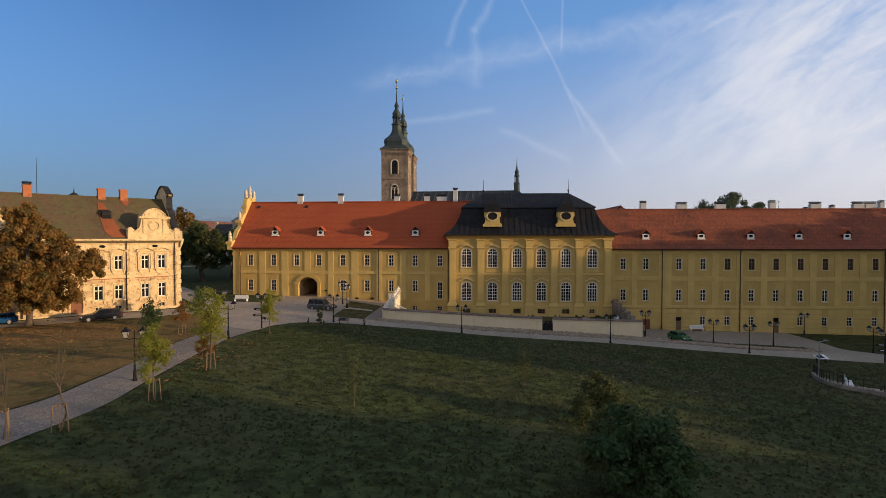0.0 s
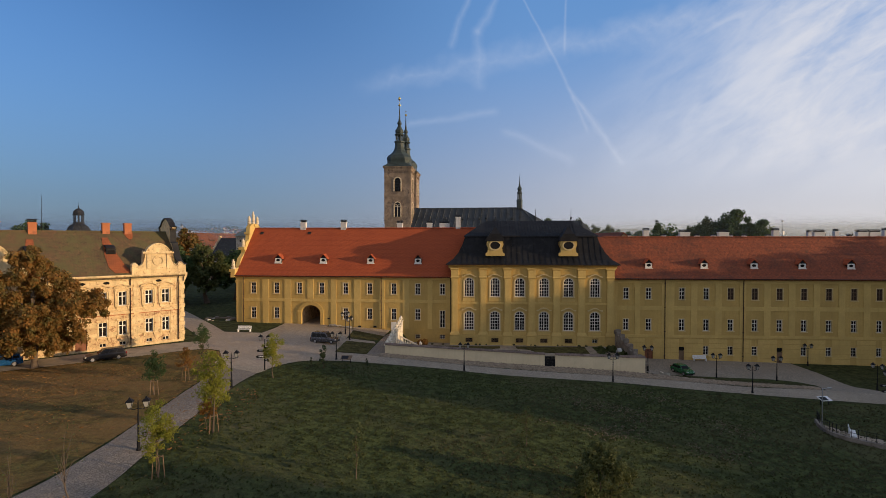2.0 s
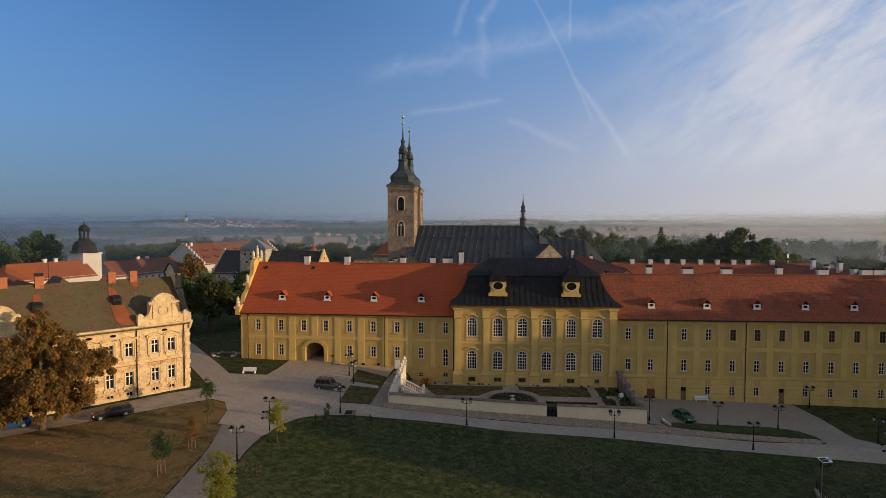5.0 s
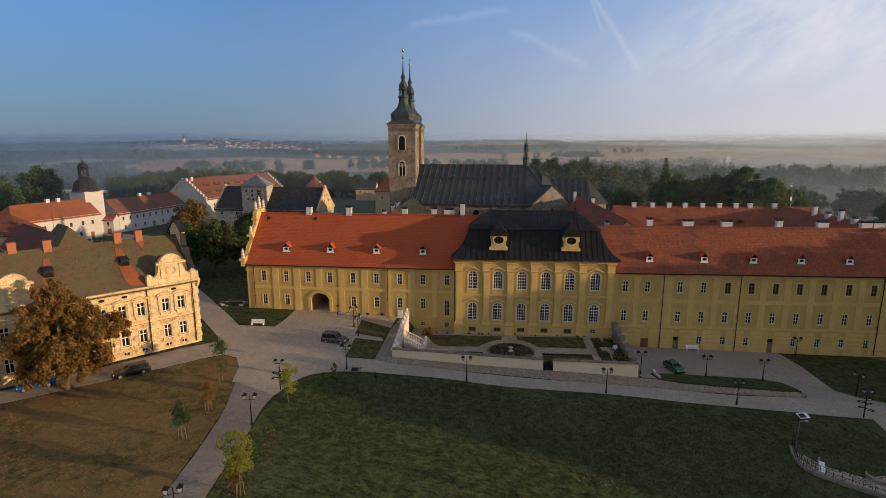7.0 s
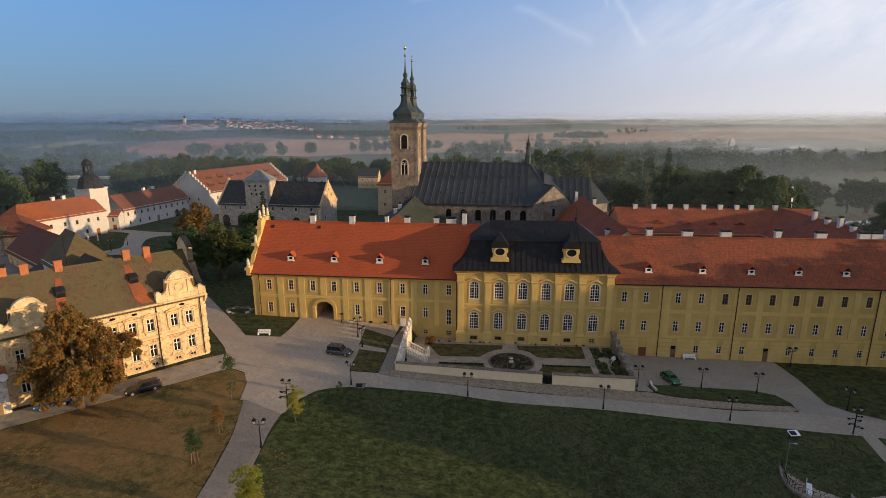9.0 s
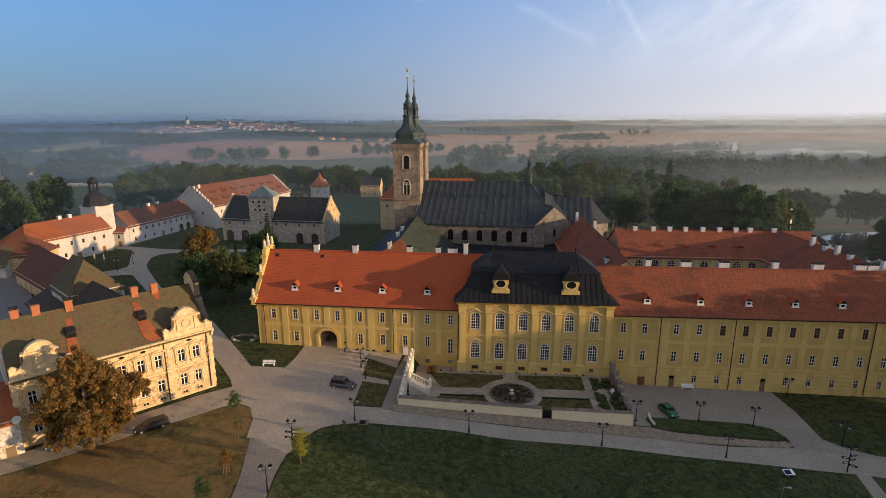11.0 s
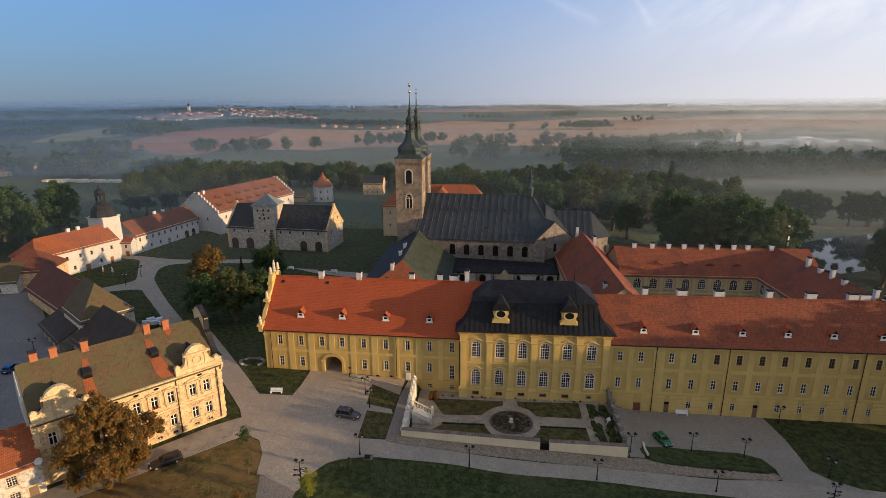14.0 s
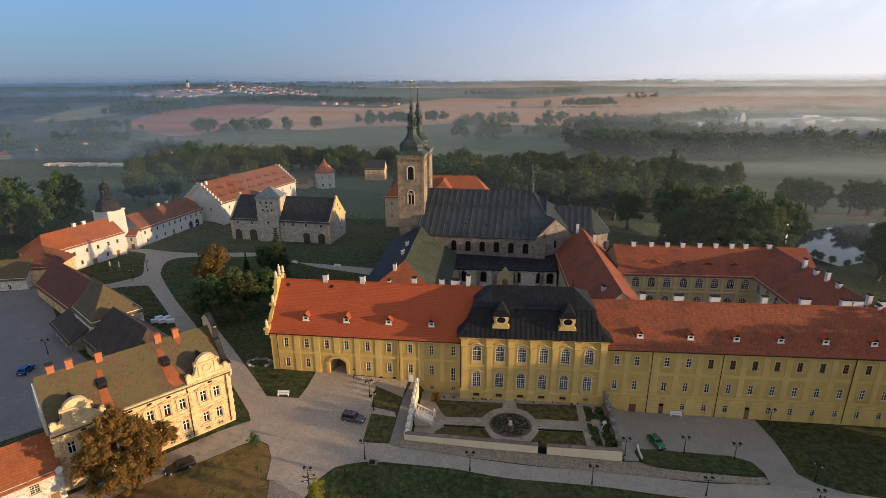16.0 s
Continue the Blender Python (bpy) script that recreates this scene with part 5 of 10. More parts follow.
put_window(K_BASE, rw, pose(2.4, 0, -0.85))
mids = [0.5, 4.6, 9.6, 10.7] + [(a + b) / 2 for a, b in zip(RX[2:], RX[3:])] + [62.5]
for x in mids:
    w = 0.95 if x < 9 else 1.15
    strip(rw, "pilaster", x - w / 2, x + w / 2, 0.35, 10.4, 0.1)
for x in (4.6,):
    for z in (9.3, 9.65):
        strip(rw, "capital", x - 0.65, x + 0.65, z, z + 0.22, 0.24 if z > 9.5 else 0.16)
strip(rw, "string_course", 0, RL, 5.0, 5.75, 0.12)
strip(rw, "string_course", 0, RL, -0.05, 0.45, 0.16)
strip(rw, "frieze", 0, RL, 9.95, 10.5, 0.105)
cuts = sorted([(6.0, 7.5), (12.15, 13.15), (29.6, 30.6)] + [(x - 0.55, x + 0.55) for x in RGND])
for k in range(7):                                   # rusticated courses of the ground floor
    z = -6.2 + 0.86 * k
    x = 0.0
    for a, b in cuts + [(RL, RL)]:
        if a > x + 0.05:
            strip(rw, "rusticated_block", x, a, z, z + 0.78, 0.06)
        x = b
cornice(rw, 0, RL, 11.0)
for x in (9.55, 23.55, 48.9):
    downpipe(rw, x, -4.4, 10.9)
bm = bmesh.new()
prof = [(-0.72, 10.85), (0.25, 11.5), (7.5, 18.5), (14.7, 11.5), (15.7, 10.85)]
sweep(bm, prof + [(y, z - 0.22) for y, z in reversed(prof)], -3.0, RL + 0.4)
part("roof", bm, M_REDOLD, rw, "mottled old red tiled roof")
bm = bmesh.new()
sweep(bm, [(7.3, 18.45), (7.5, 18.64), (7.7, 18.45)], 0, RL)
part("ridge_tiles", bm, M_REDOLD, rw)
gutter(rw, 0, RL, -0.74, 10.85)
for x in (7.1, 17.2, 26.2, 34.8, 43.4, 52.6, 61.5):
    put_dormer(rw, pose(x, 1.5, 12.65))
for k, x in ((CH_WHITE, 8.7), (CH_WIDE, 16.2), (CH_WIDE, 23.7), (CH_WHITE, 33.7), (CH_WIDE, 41.9), (CH_WIDE, 50.0), (CH_WIDE, 52.3), (CH_WIDE, 57.5)):
    put_chimney(k, rw, pose(x, 8.3, 18.3))
for x, w, h, mat in ((6.75, 1.5, 2.5, M_DOOR), (12.65, 1.0, 2.2, M_WOOD), (30.1, 1.0, 2.2, M_WOOD)):
    bm = bmesh.new()
    box(bm, -w / 2, w / 2, 0.12, 0.2, 0, h)
    for i in range(int(w / 0.25)):
        box(bm, -w / 2 + i * 0.25 + 0.02, -w / 2 + i * 0.25 + 0.23, 0.08, 0.13, 0.05, h - 0.05)
    d = part("door", bm, mat, rw, "brown plank door", m=pose(x, 0, -4.7))
    if w < 1.2:
        bm = bmesh.new()
        box(bm, -w / 2, w / 2, 0.14, 0.2, h + 0.1, h + 0.75)
        part("transom_light", bm, M_GLASS, d)
        bm = bmesh.new()
        box(bm, -w / 2 - 0.15, w / 2 + 0.15, -0.5, 0.3, -0.1, 0.16)
        part("doorstep", bm, M_SANDST, d)

# ranges round the inner court
plain_house("court_west_range", "convent range with red roof and orange ridge side", "building", pose(38.6, 108, 0, 0, 0, 90), 53.5, 16, -3, 12.2, 19.4, M_COURT, M_REDOLD,
            chimneys=((CH_WHITE, 6.5, 10.5, 16.5), (CH_TALL, 52, 9.5, 18.3), (CH_TALL, 45, 5.5, 17.0)))
CX = [4.5, 8.8, 13.0, 17.4, 21.6, 25.7, 29.9, 33.8]
plain_house("court_rear_range", "rear court range with rows of arched windows", "building", pose(38, 139.2, 0), 53, 19, -5, 12.5, 18.0, M_COURT, M_REDOLD,
            rows=((8.6, CX + [0.9]), (3.2, CX)), kit=K_COURT, kit_size=(2.0, 2.9), rise=0.95,
            chimneys=tuple((CH_WHITE, x, 9.2, 17.5) for x in (5.4, 10.4, 14.9, 19.2, 23.9, 28.4, 32.8, 36.6, 43)))
plain_house("court_east_range", "east court range with steep old red roof", "building", pose(73.7, 149, 0, 0, 0, -90), 44, 17.5, -6, 12.5, 18.2, M_COURT, M_REDOLD,
            rows=((8.6, [13, 17.5, 22, 26.5, 31]), (3.2, [13, 17.5, 22, 26.5, 31])), kit=K_COURT, kit_size=(2.0, 2.9), rise=0.95,
            chimneys=tuple((CH_WHITE if i % 2 else CH_TALL, x, 8.2, 17.3) for i, x in enumerate((16.6, 21.6, 26, 30.4, 40.2, 43.2))))
for i, x in enumerate((48.5, 55.5, 62.5, 69.5)):      # eyebrow vents on the rear roof
    bm = bmesh.new()
    hull(bm, [[(-1.6, 0, 0), (0, -0.3, 0.75), (1.6, 0, 0)], [(-1.6, 0.1, 0.0), (0, 2.2, 0.8), (1.6, 0.1, 0.0)]])
    solo("roof_vent", bm, M_REDOLD, "low tiled eyebrow vent on the red roof", "roof vent", group="eyebrow vents", m=pose(x, 142.6, 14.45))

for x in [2.7] + [(a + b) / 2 for a, b in zip(CX, CX[1:])] + [35.6]:      # pilasters between the court windows
    bm = bmesh.new()
    box(bm, 38 + x - 0.4, 38 + x + 0.4, 139.05, 139.25, 0, 12.0)
    box(bm, 38 + x - 0.52, 38 + x + 0.52, 138.98, 139.25, 11.3, 11.6)
    solo("court_pilaster", bm, M_SURR, "pale flat pilaster between the arched windows", "pilaster", group="court pilasters")
bm = bmesh.new()
box(bm, 38.2, 74, 138.95, 139.25, 7.2, 7.6)
solo("court_string", bm, M_SURR, "pale moulded string course along the court wall", "trim", kind="structure")


# ---------------------------------------------------------------- church with twin towers
CH = pose(-24.0, 169.6, 0, 0, 0, -5)
ch = thing("church", "medieval stone church with twin helmed towers and dark sheet roof", "church", CH)
K_NAVE = window_kit("nave_window", 1.7, 3.4, rise=0.85, cols=2, rows=4, surround=0.3, mat_s=M_STONE, mat_f=M_IRON, frame=0.06, bar=0.05)
bm = bmesh.new()
NX = [15.5, 20.0, 24.5, 29.0, 33.5, 38.0]
pierced(bm, 3.4, 44, -1, 17.5, [(x - 0.85, x + 0.85, 12.2, 15.6, 0.85) for x in NX], y=-11, deep=0.5)
bm.faces.new([bm.verts.new(p) for p in ((44, -11, -1), (44, 26, -1), (44, 26, 17.5), (44, 7.5, 28.2), (44, -11, 17.5))])
bm.faces.new([bm.verts.new(p) for p in ((3.4, -11, -1), (3.4, 26, -1), (3.4, 26, 17.5), (3.4, 7.5, 28.2), (3.4, -11, 17.5))])
bm.faces.new([bm.verts.new(p) for p in ((3.4, 26, -1), (44, 26, -1), (44, 26, 17.5), (3.4, 26, 17.5))])
box(bm, 3.4, 44, -11.2, -10.9, 16.9, 17.4)
part("nave_wall", bm, M_RUBBLE, ch)
for x in NX:
    put_window(K_NAVE, ch, pose(x, -11, 12.2))
P_A, P_B, P_P, P_D, P_E = (3.2, -11.6, 17.15), (40.6, -11.6, 17.15), (43.9, -2.3, 22.58), (39.2, 7.5, 28.3), (3.2, 7.5, 28.3)
P_X, P_G, P_Q = (46.8, -7.3, 22.7), (53.6, -3.2, 16.2), (53.6, 7.5, 20.0)
bm = bmesh.new()
for f in ((P_A, P_B, P_P, P_D, P_E), (P_B, P_X, P_P), (P_P, P_X, P_G, P_Q), (P_D, P_P, P_Q), (P_D, P_Q, (44, 26.5, 17.2)), (P_E, P_D, (44, 26.5, 17.2), (3.2, 26.5, 17.2))):
    for o in (0.0, -0.22):
        bm.faces.new([bm.verts.new((x, y, z + o)) for x, y, z in f])
hull(bm, [[(x, -11.6, 17.15), (x, -11.5, 17.15), (x, -11.5, 16.9), (x, -11.6, 16.9)] for x in (3.2, 40.6)])
sweep(bm, [(7.3, 28.2), (7.5, 28.5), (7.7, 28.2)], 3.4, 39.2)
part("nave_roof", bm, M_COPPER, ch, "dark sheet roof with raised seams")
for i in range(18):
    bm = bmesh.new()
    x = 3.7 + i * 2.07
    seam_lines(bm, x, x + 0.001, -11.5, 17.2, 7.5, 28.3, 0.001, h=0.2, w=0.06)
    part("roof_seam", bm, M_SEAM, ch)
bm = bmesh.new()
for x in (10, 15.3, 20.6, 26, 31.2, 36.4):
    hull(bm, [[(x - 0.35, -0.4, 24.05), (x + 0.35, -0.4, 24.05), (x, -0.4, 25.3)], [(x - 0.02, 1.3, 24.7), (x + 0.02, 1.3, 24.7), (x, 1.3, 25.2)]])
for x in (12.5, 19, 25.5, 34):
    box(bm, x - 0.3, x + 0.3, -7.0, -6.2, 19.8, 20.4)
tagged(part("roof_vents", bm, M_COPPER, ch), kind="stuff")
bm = bmesh.new()                                    # light coping along the verge of the cross gable
for p, q in ((P_D, P_P), (P_P, P_X), (P_X, P_G), (P_X, P_B)):
    hull(bm, [[(x - 0.16, y, z), (x + 0.16, y, z), (x + 0.16, y, z + 0.2), (x - 0.16, y, z + 0.2)] for x, y, z in (p, q)])
part("verge_coping", bm, M_COPPER, ch)
bm = bmesh.new()                                    # stone cross gable and the walls behind it
d = Vector((0.52, -0.86, 0)) * 0.5
pts = [Vector(v) for v in ((40.6, -11.2, -1), (53.6, -3.2, -1), (53.6, -3.2, 16.1), (46.8, -7.35, 22.6), (40.6, -11.2, 16.9))]
hull(bm, [[v for v in pts], [v - d for v in pts]])
bm.faces.new([bm.verts.new(v) for v in ((53.6, -3.2, -1), (53.6, 14, -1), (53.6, 14, 16.1), (53.6, -3.2, 16.1))])
part("cross_gable", bm, M_RUBBLE, ch, "grey stone cross gable")
gm = pose(40.6, -11.2, 0, 0, 0, 31.6)
for x, z, w, h in ((7.6, 13.5, 0.9, 2.4), (3.6, 7.5, 1.9, 3.6), (11.0, 7.5, 1.9, 3.6)):
    bm = bmesh.new()
    slab(bm, outline_window(w, h, w / 2), -0.06, 0.3)
    part("chapel_window", bm, M_GLASS, ch, m=gm @ pose(x, 0, z))
bm = bmesh.new()
apse = [(47, -2.5), (59, -2.5), (64.0, 2.0), (64.0, 10.0), (59, 14.5), (47, 14.5)]
hull(bm, [[(x, y, z) for x, y in apse] for z in (-1, 17.0)])
for x, y in ((52, -2.5), (59, -2.6), (64.0, 2.0), (64.0, 10)):
    box(bm, x - 0.5, x + 0.5, y - 1.0, y + 0.6, -1, 14)
part("choir_wall", bm, M_RUBBLE, ch)
bm = bmesh.new()
ring_ = [(47, -3.1), (59.2, -3.1), (64.7, 1.7), (64.7, 10.3), (59.2, 15.1), (47, 15.1)]
v = [bm.verts.new((x, y, 16.8)) for x, y in ring_] + [bm.verts.new((47, 6, 24.0)), bm.verts.new((58.5, 6, 24.0))]
for f in ((0, 1, 7, 6), (1, 2, 7), (2, 3, 7), (3, 4, 7), (4, 5, 6, 7)):
    bm.faces.new([v[i] for i in f])
part("choir_roof", bm, M_COPPER, ch)
for i in range(6):
    bm = bmesh.new()
    x = 48.2 + i * 2.0
    seam_lines(bm, x, x + 0.001, -3.0, 16.9, 6, 24.0, 0.001, h=0.2, w=0.09)
    part("roof_seam", bm, M_SEAM, ch)
for x in (50.5, 55.5):
    bm = bmesh.new()
    slab(bm, outline_window(1.4, 7, 0.7), -0.06, 0.2)
    part("choir_window", bm, M_GLASS, ch, m=pose(x, -2.5, 7))
# ridge turret
bm = bmesh.new()
lathe(bm, [(0.95, 27.2), (0.95, 30.4), (1.15, 30.6), (0.8, 31.2)], 38.8, 7.5, 6)
for i in range(6):
    an = i * math.tau / 6
    tube(bm, (38.8 + 0.62 * math.cos(an), 7.5 + 0.62 * math.sin(an), 31.0), (38.8 + 0.62 * math.cos(an), 7.5 + 0.62 * math.sin(an), 33.0), 0.12, 0.12, 5)
lathe(bm, [(0.25, 31.0), (0.25, 33.0), (0.95, 33.0), (0.9, 33.3), (0.5, 33.9), (0.75, 34.4), (0.75, 34.7), (0.35, 35.3), (0.15, 36.6), (0.05, 38.2), (0.12, 38.35), (0.03, 38.6), (0.02, 39.6)], 38.8, 7.5, 8)
part("ridge_turret", bm, M_HELM, ch, "slender green ridge turret")


def tower(y0, ball):
    t = tagged(new("tower"), "square stone bell tower with a green onion helm")
    t.parent = ch
    t.matrix_basis = pose(-0.9 * y0 / 13.7, y0, 0, 0, 0, 4)
    w = 4.2
    body = bmesh.new()
    for turn in range(4):
        sub = bmesh.new()
        pierced(sub, -w, w, -1, 41.0, [(-1.0, 1.0, 33.2, 37.5, 1.0), (-0.95, 0.95, 25.1, 29.7, 0.95)], y=-w, deep=0.7)
        sub.transform(Matrix.Rotation(turn * math.pi / 2, 4, "Z"))
        me = bpy.data.meshes.new("tmp")
        sub.to_mesh(me)
        sub.free()
        body.from_mesh(me)
        bpy.data.meshes.remove(me)
    for z, o, hh in ((31.4, 0.14, 0.35), (23.2, 0.14, 0.35), (40.2, 0.15, 0.3), (40.5, 0.3, 0.3), (40.8, 0.5, 0.35)):
        box(body, -w - o, w + o, -w - o, w + o, z, z + hh)
    for sx in (-1, 1):
        for sy in (-1, 1):
            for k in range(18):                      # corner quoins
                o = 0.09 if k % 2 else 0.05
                ln = 0.9 if k % 2 else 0.55
                x0, x1 = sorted((sx * (w + o), sx * (w - ln)))
                y0_, y1_ = sorted((sy * (w + o), sy * (w - (1.45 - ln))))
                box(body, x0, x1, y0_, y1_, 23.2 + k * 0.95, 23.2 + k * 0.95 + 0.85)
    for turn in range(4):                            # round-arched frieze under the cornice
        sub = bmesh.new()
        for k in range(10):
            x = -3.6 + 7.2 * k / 9
            box(sub, x - 0.13, x + 0.13, -w - 0.2, -w + 0.05, 39.1, 40.2)
            if k < 9:
                box(sub, x + 0.13, x + 0.67, -w - 0.17, -w + 0.05, 39.85, 40.2)
        sub.transform(Matrix.Rotation(turn * math.pi / 2, 4, "Z"))
        me = bpy.data.meshes.new("tmp")
        sub.to_mesh(me)
        sub.free()
        body.from_mesh(me)
        bpy.data.meshes.remove(me)
    part("shaft", body, M_STONE, t)
    for turn in range(4):
        m = Matrix.Rotation(turn * math.pi / 2, 4, "Z")
        bm = bmesh.new()
        ring(bm, outline_window(2.6, 4.65, 1.3), outline_window(2.0, 4.3, 1.0), -0.14, 0.1)
        part("bell_opening", bm, M_SANDST, t, m=m @ pose(0, -w, 33.2))
        bm = bmesh.new()
        slab(bm, outline_window(2.0, 4.3, 1.0), 0.45, 0.5)
        for k in range(7):
            hull(bm, [[(-0.9, 0.2, 0.3 + k * 0.5), (0.9, 0.2, 0.3 + k * 0.5), (0.9, 0.44, 0.55 + k * 0.5), (-0.9, 0.44, 0.55 + k * 0.5)], [(-0.9, 0.2, 0.36 + k * 0.5), (0.9, 0.2, 0.36 + k * 0.5), (0.9, 0.44, 0.61 + k * 0.5), (-0.9, 0.44, 0.61 + k * 0.5)]])
        part("louvre", bm, M_DARKROOF, t, m=m @ pose(0, -w, 33.2))
        bm = bmesh.new()
        ring(bm, outline_window(2.5, 4.9, 1.6), outline_window(1.9, 4.6, 0.95), -0.14, 0.1)
        box(bm, -0.1, 0.1, 0.0, 0.2, 0, 3.6)
        for s in (-1, 1):
            ring(bm, [(s * 0.47 + 0.44 * math.cos(i * math.tau / 10), 3.5 + 0.44 * math.sin(i * math.tau / 10)) for i in range(10)], [(s * 0.47 + 0.3 * math.cos(i * math.tau / 10), 3.5 + 0.3 * math.sin(i * math.tau / 10)) for i in range(10)], 0.0, 0.2)
        part("tracery_window", bm, M_SANDST, t, m=m @ pose(0, -w, 25.1))
        bm = bmesh.new()
        slab(bm, outline_window(1.9, 4.6, 0.95), 0.4, 0.5)
        part("dark_light", bm, M_GLASS, t, m=m @ pose(0, -w, 25.1))
    bm = bmesh.new()

    def sq(r, z, c):
        q = r * (1 - c)
        return [(r, -q, z), (r, q, z), (q, r, z), (-q, r, z), (-r, q, z), (-r, -q, z), (-q, -r, z), (q, -r, z)]
    hull(bm, [sq(r, z, c) for r, z, c in ((4.75, 41.1, 0.03), (4.6, 41.35, 0.05), (3.9, 41.9, 0.16), (3.55, 42.4, 0.28), (3.6, 43.0, 0.36), (3.8, 43.7, 0.4), (3.75, 44.3, 0.44), (3.3, 45.0, 0.5), (2.6, 45.6, 0.55), (2.0, 46.3, 0.58), (1.62, 47.1, 0.58), (1.4, 48.0, 0.58), (1.35, 49.2, 0.58))])
    part("helm", bm, M_HELM, t)
    bm = bmesh.new()
    lathe(bm, [(1.4, 49.2), (1.75, 49.4), (1.75, 49.75), (1.4, 49.9)], 0, 0, 8, math.pi / 8)
    lathe(bm, [(0.35, 49.9), (0.35, 51.7), (1.5, 51.7), (1.65, 52.0), (1.25, 52.3), (1.4, 52.8), (1.38, 53.3), (0.95, 53.9), (0.6, 54.6), (0.55, 55.1), (0.75, 55.5), (0.7, 55.9), (0.36, 56.5), (0.24, 57.6), (0.07, 61.2)], 0, 0, 8, math.pi / 8)
    ln = part("lantern", bm, M_HELM, t, "open lantern with a small onion and spire")
    for i in range(8):
        an = math.pi / 8 + i * math.tau / 8
        bm = bmesh.new()
        tube(bm, (1.15 * math.cos(an), 1.15 * math.sin(an), 49.8), (1.15 * math.cos(an), 1.15 * math.sin(an), 51.9), 0.17, 0.17, 5)
        part("post", bm, M_HELM, t)
    bm = bmesh.new()
    lathe(bm, [(0.06, 61.0), (0.34, 61.3), (0.4, 61.55), (0.3, 61.85), (0.05, 62.0), (0.035, 63.3)], 0, 0, 10)
    if ball:
        lathe(bm, [(0.04, 63.0), (0.32, 63.3), (0.42, 63.7), (0.3, 64.1), (0.03, 64.3)], 0, 0, 10)
    else:
        box(bm, -0.35, 0.35, -0.03, 0.03, 62.7, 62.8)
    part("gilded_ball", bm, M_GOLD, t, smooth=True)


tower(0, True)
tower(13.7, False)

# wing between church and gatehouse, green sheet roof with a tiled hip
GW = pose(-9.0, 116, 0, 0, 0, 90)
gw = thing("cloister_wing", "convent wing with green sheet roof and orange tiled hip", "building", GW)
bm = bmesh.new()
hull(bm, [[(0, 0, z), (52, 0, z), (52, 22.6, z), (0, 22.6, z)] for z in (0, 11.5)])
part("wall", bm, M_PANEL, gw)
bm = bmesh.new()
roof_mesh(bm, 0, 52, 0, 22.6, 11.5, 19.0, hip0=11.0, over=0.5)
bm.normal_update()
# the west slope gets the dark roofing: its shade is put into the colour
for f in bm.faces:
    if abs(f.normal.x) > 0.5 and f.normal.z > 0.3 or (f.normal.y > 0.4 and f.normal.z > 0.3):
        f.material_index = 1 if abs(f.normal.x) > 0.5 else 2
part("roof", bm, [M_GREENROOF, M_ORANGE, M_DARKROOF], gw)
bm = bmesh.new()
seam_lines(bm, 11.5, 52, -0.4, 11.25, 11.3, 19.0, 1.4, h=0.1, w=0.05)
tagged(part("roof_seams", bm, M_GREENROOF, gw), kind="stuff")
for k, x, y, z in ((CH_WHITE, 3.2, 14.2, 14.6), (CH_WHITE, 2.2, 9.0, 13.6), (CH_WHITE, 8.5, 13.6, 17.2), (CH_WHITE, 20, 13.4, 17.4), (CH_WHITE, 28, 13.4, 17.4)):
    put_chimney(k, gw, pose(x, y, z))
for x in (14, 24, 36, 46):
    bm = bmesh.new()
    box(bm, -0.3, 0.3, -0.4, 0.4, 0, 0.35)
    part("skylight", bm, M_GREENROOF, gw, m=pose(x, 6.5, 15.8, 33))

K_ARCH = window_kit("chapel_arch", 1.8, 3.2, rise=0.9, cols=2, rows=3, surround=0.25, mat_s=M_RUBBLE, mat_f=M_IRON)
AX = (-6.0, 0.1, 10.3, 16.9, 20.0)
ai = thing("church_aisle", "low stone aisle with dark lean-to roof and arched windows", "building", pose(0, 148, 0))
bm = bmesh.new()
pierced(bm, -10, 22, -2, 9.6, [(x - 0.9, x + 0.9, 5.4, 8.6, 0.9) for x in AX], deep=0.5)
bm.faces.new([bm.verts.new(p) for p in ((22, 0, -2), (22, 10.6, -2), (22, 10.6, 11.4), (22, 0, 9.6))])
bm.faces.new([bm.verts.new(p) for p in ((-10, 0, -2), (-10, 10.6, -2), (-10, 10.6, 11.4), (-10, 0, 9.6))])
part("wall", bm, M_OLDWHITE, ai)
for x in AX:
    put_window(K_ARCH, ai, pose(x, 0, 5.4))
bm = bmesh.new()
hull(bm, [[(x, -0.6, 9.5), (x, 10.9, 11.45), (x, 10.9, 11.2), (x, -0.6, 9.25)] for x in (-10.4, 22.4)])
part("roof", bm, M_DARKROOF, ai)
for x in (-7, -1.5, 3.2, 9.9, 17.4):
    bm = bmesh.new()
    hull(bm, [[(x - 0.5, -0.9, -2), (x + 0.5, -0.9, -2), (x + 0.5, 0.02, -2), (x - 0.5, 0.02, -2)], [(x - 0.45, -0.7, 8.2), (x + 0.45, -0.7, 8.2), (x + 0.45, 0.02, 8.2), (x - 0.45, 0.02, 8.2)], [(x - 0.45, -0.05, 9.2), (x + 0.45, -0.05, 9.2), (x + 0.45, 0.02, 9.2), (x - 0.45, 0.02, 9.2)]])
    part("buttress", bm, M_RUBBLE, ai)
bm = bmesh.new()
o = [(-2.4, 0), (2.4, 0), (2.4, 8.0), (1.6, 8.6), (0.0, 10.4), (-1.6, 8.6), (-2.4, 8.0)]
slab(bm, o, 0, 0.8)
cg = part("chapel_gable", bm, M_COURT, ai, "small plastered gable with a round arched doorway", m=pose(6.6, -0.9, 0))
bm = bmesh.new()
slab(bm, outline_window(1.7, 6.8, 0.85), -0.06, 0.05)
part("doorway", bm, M_WOOD, cg)
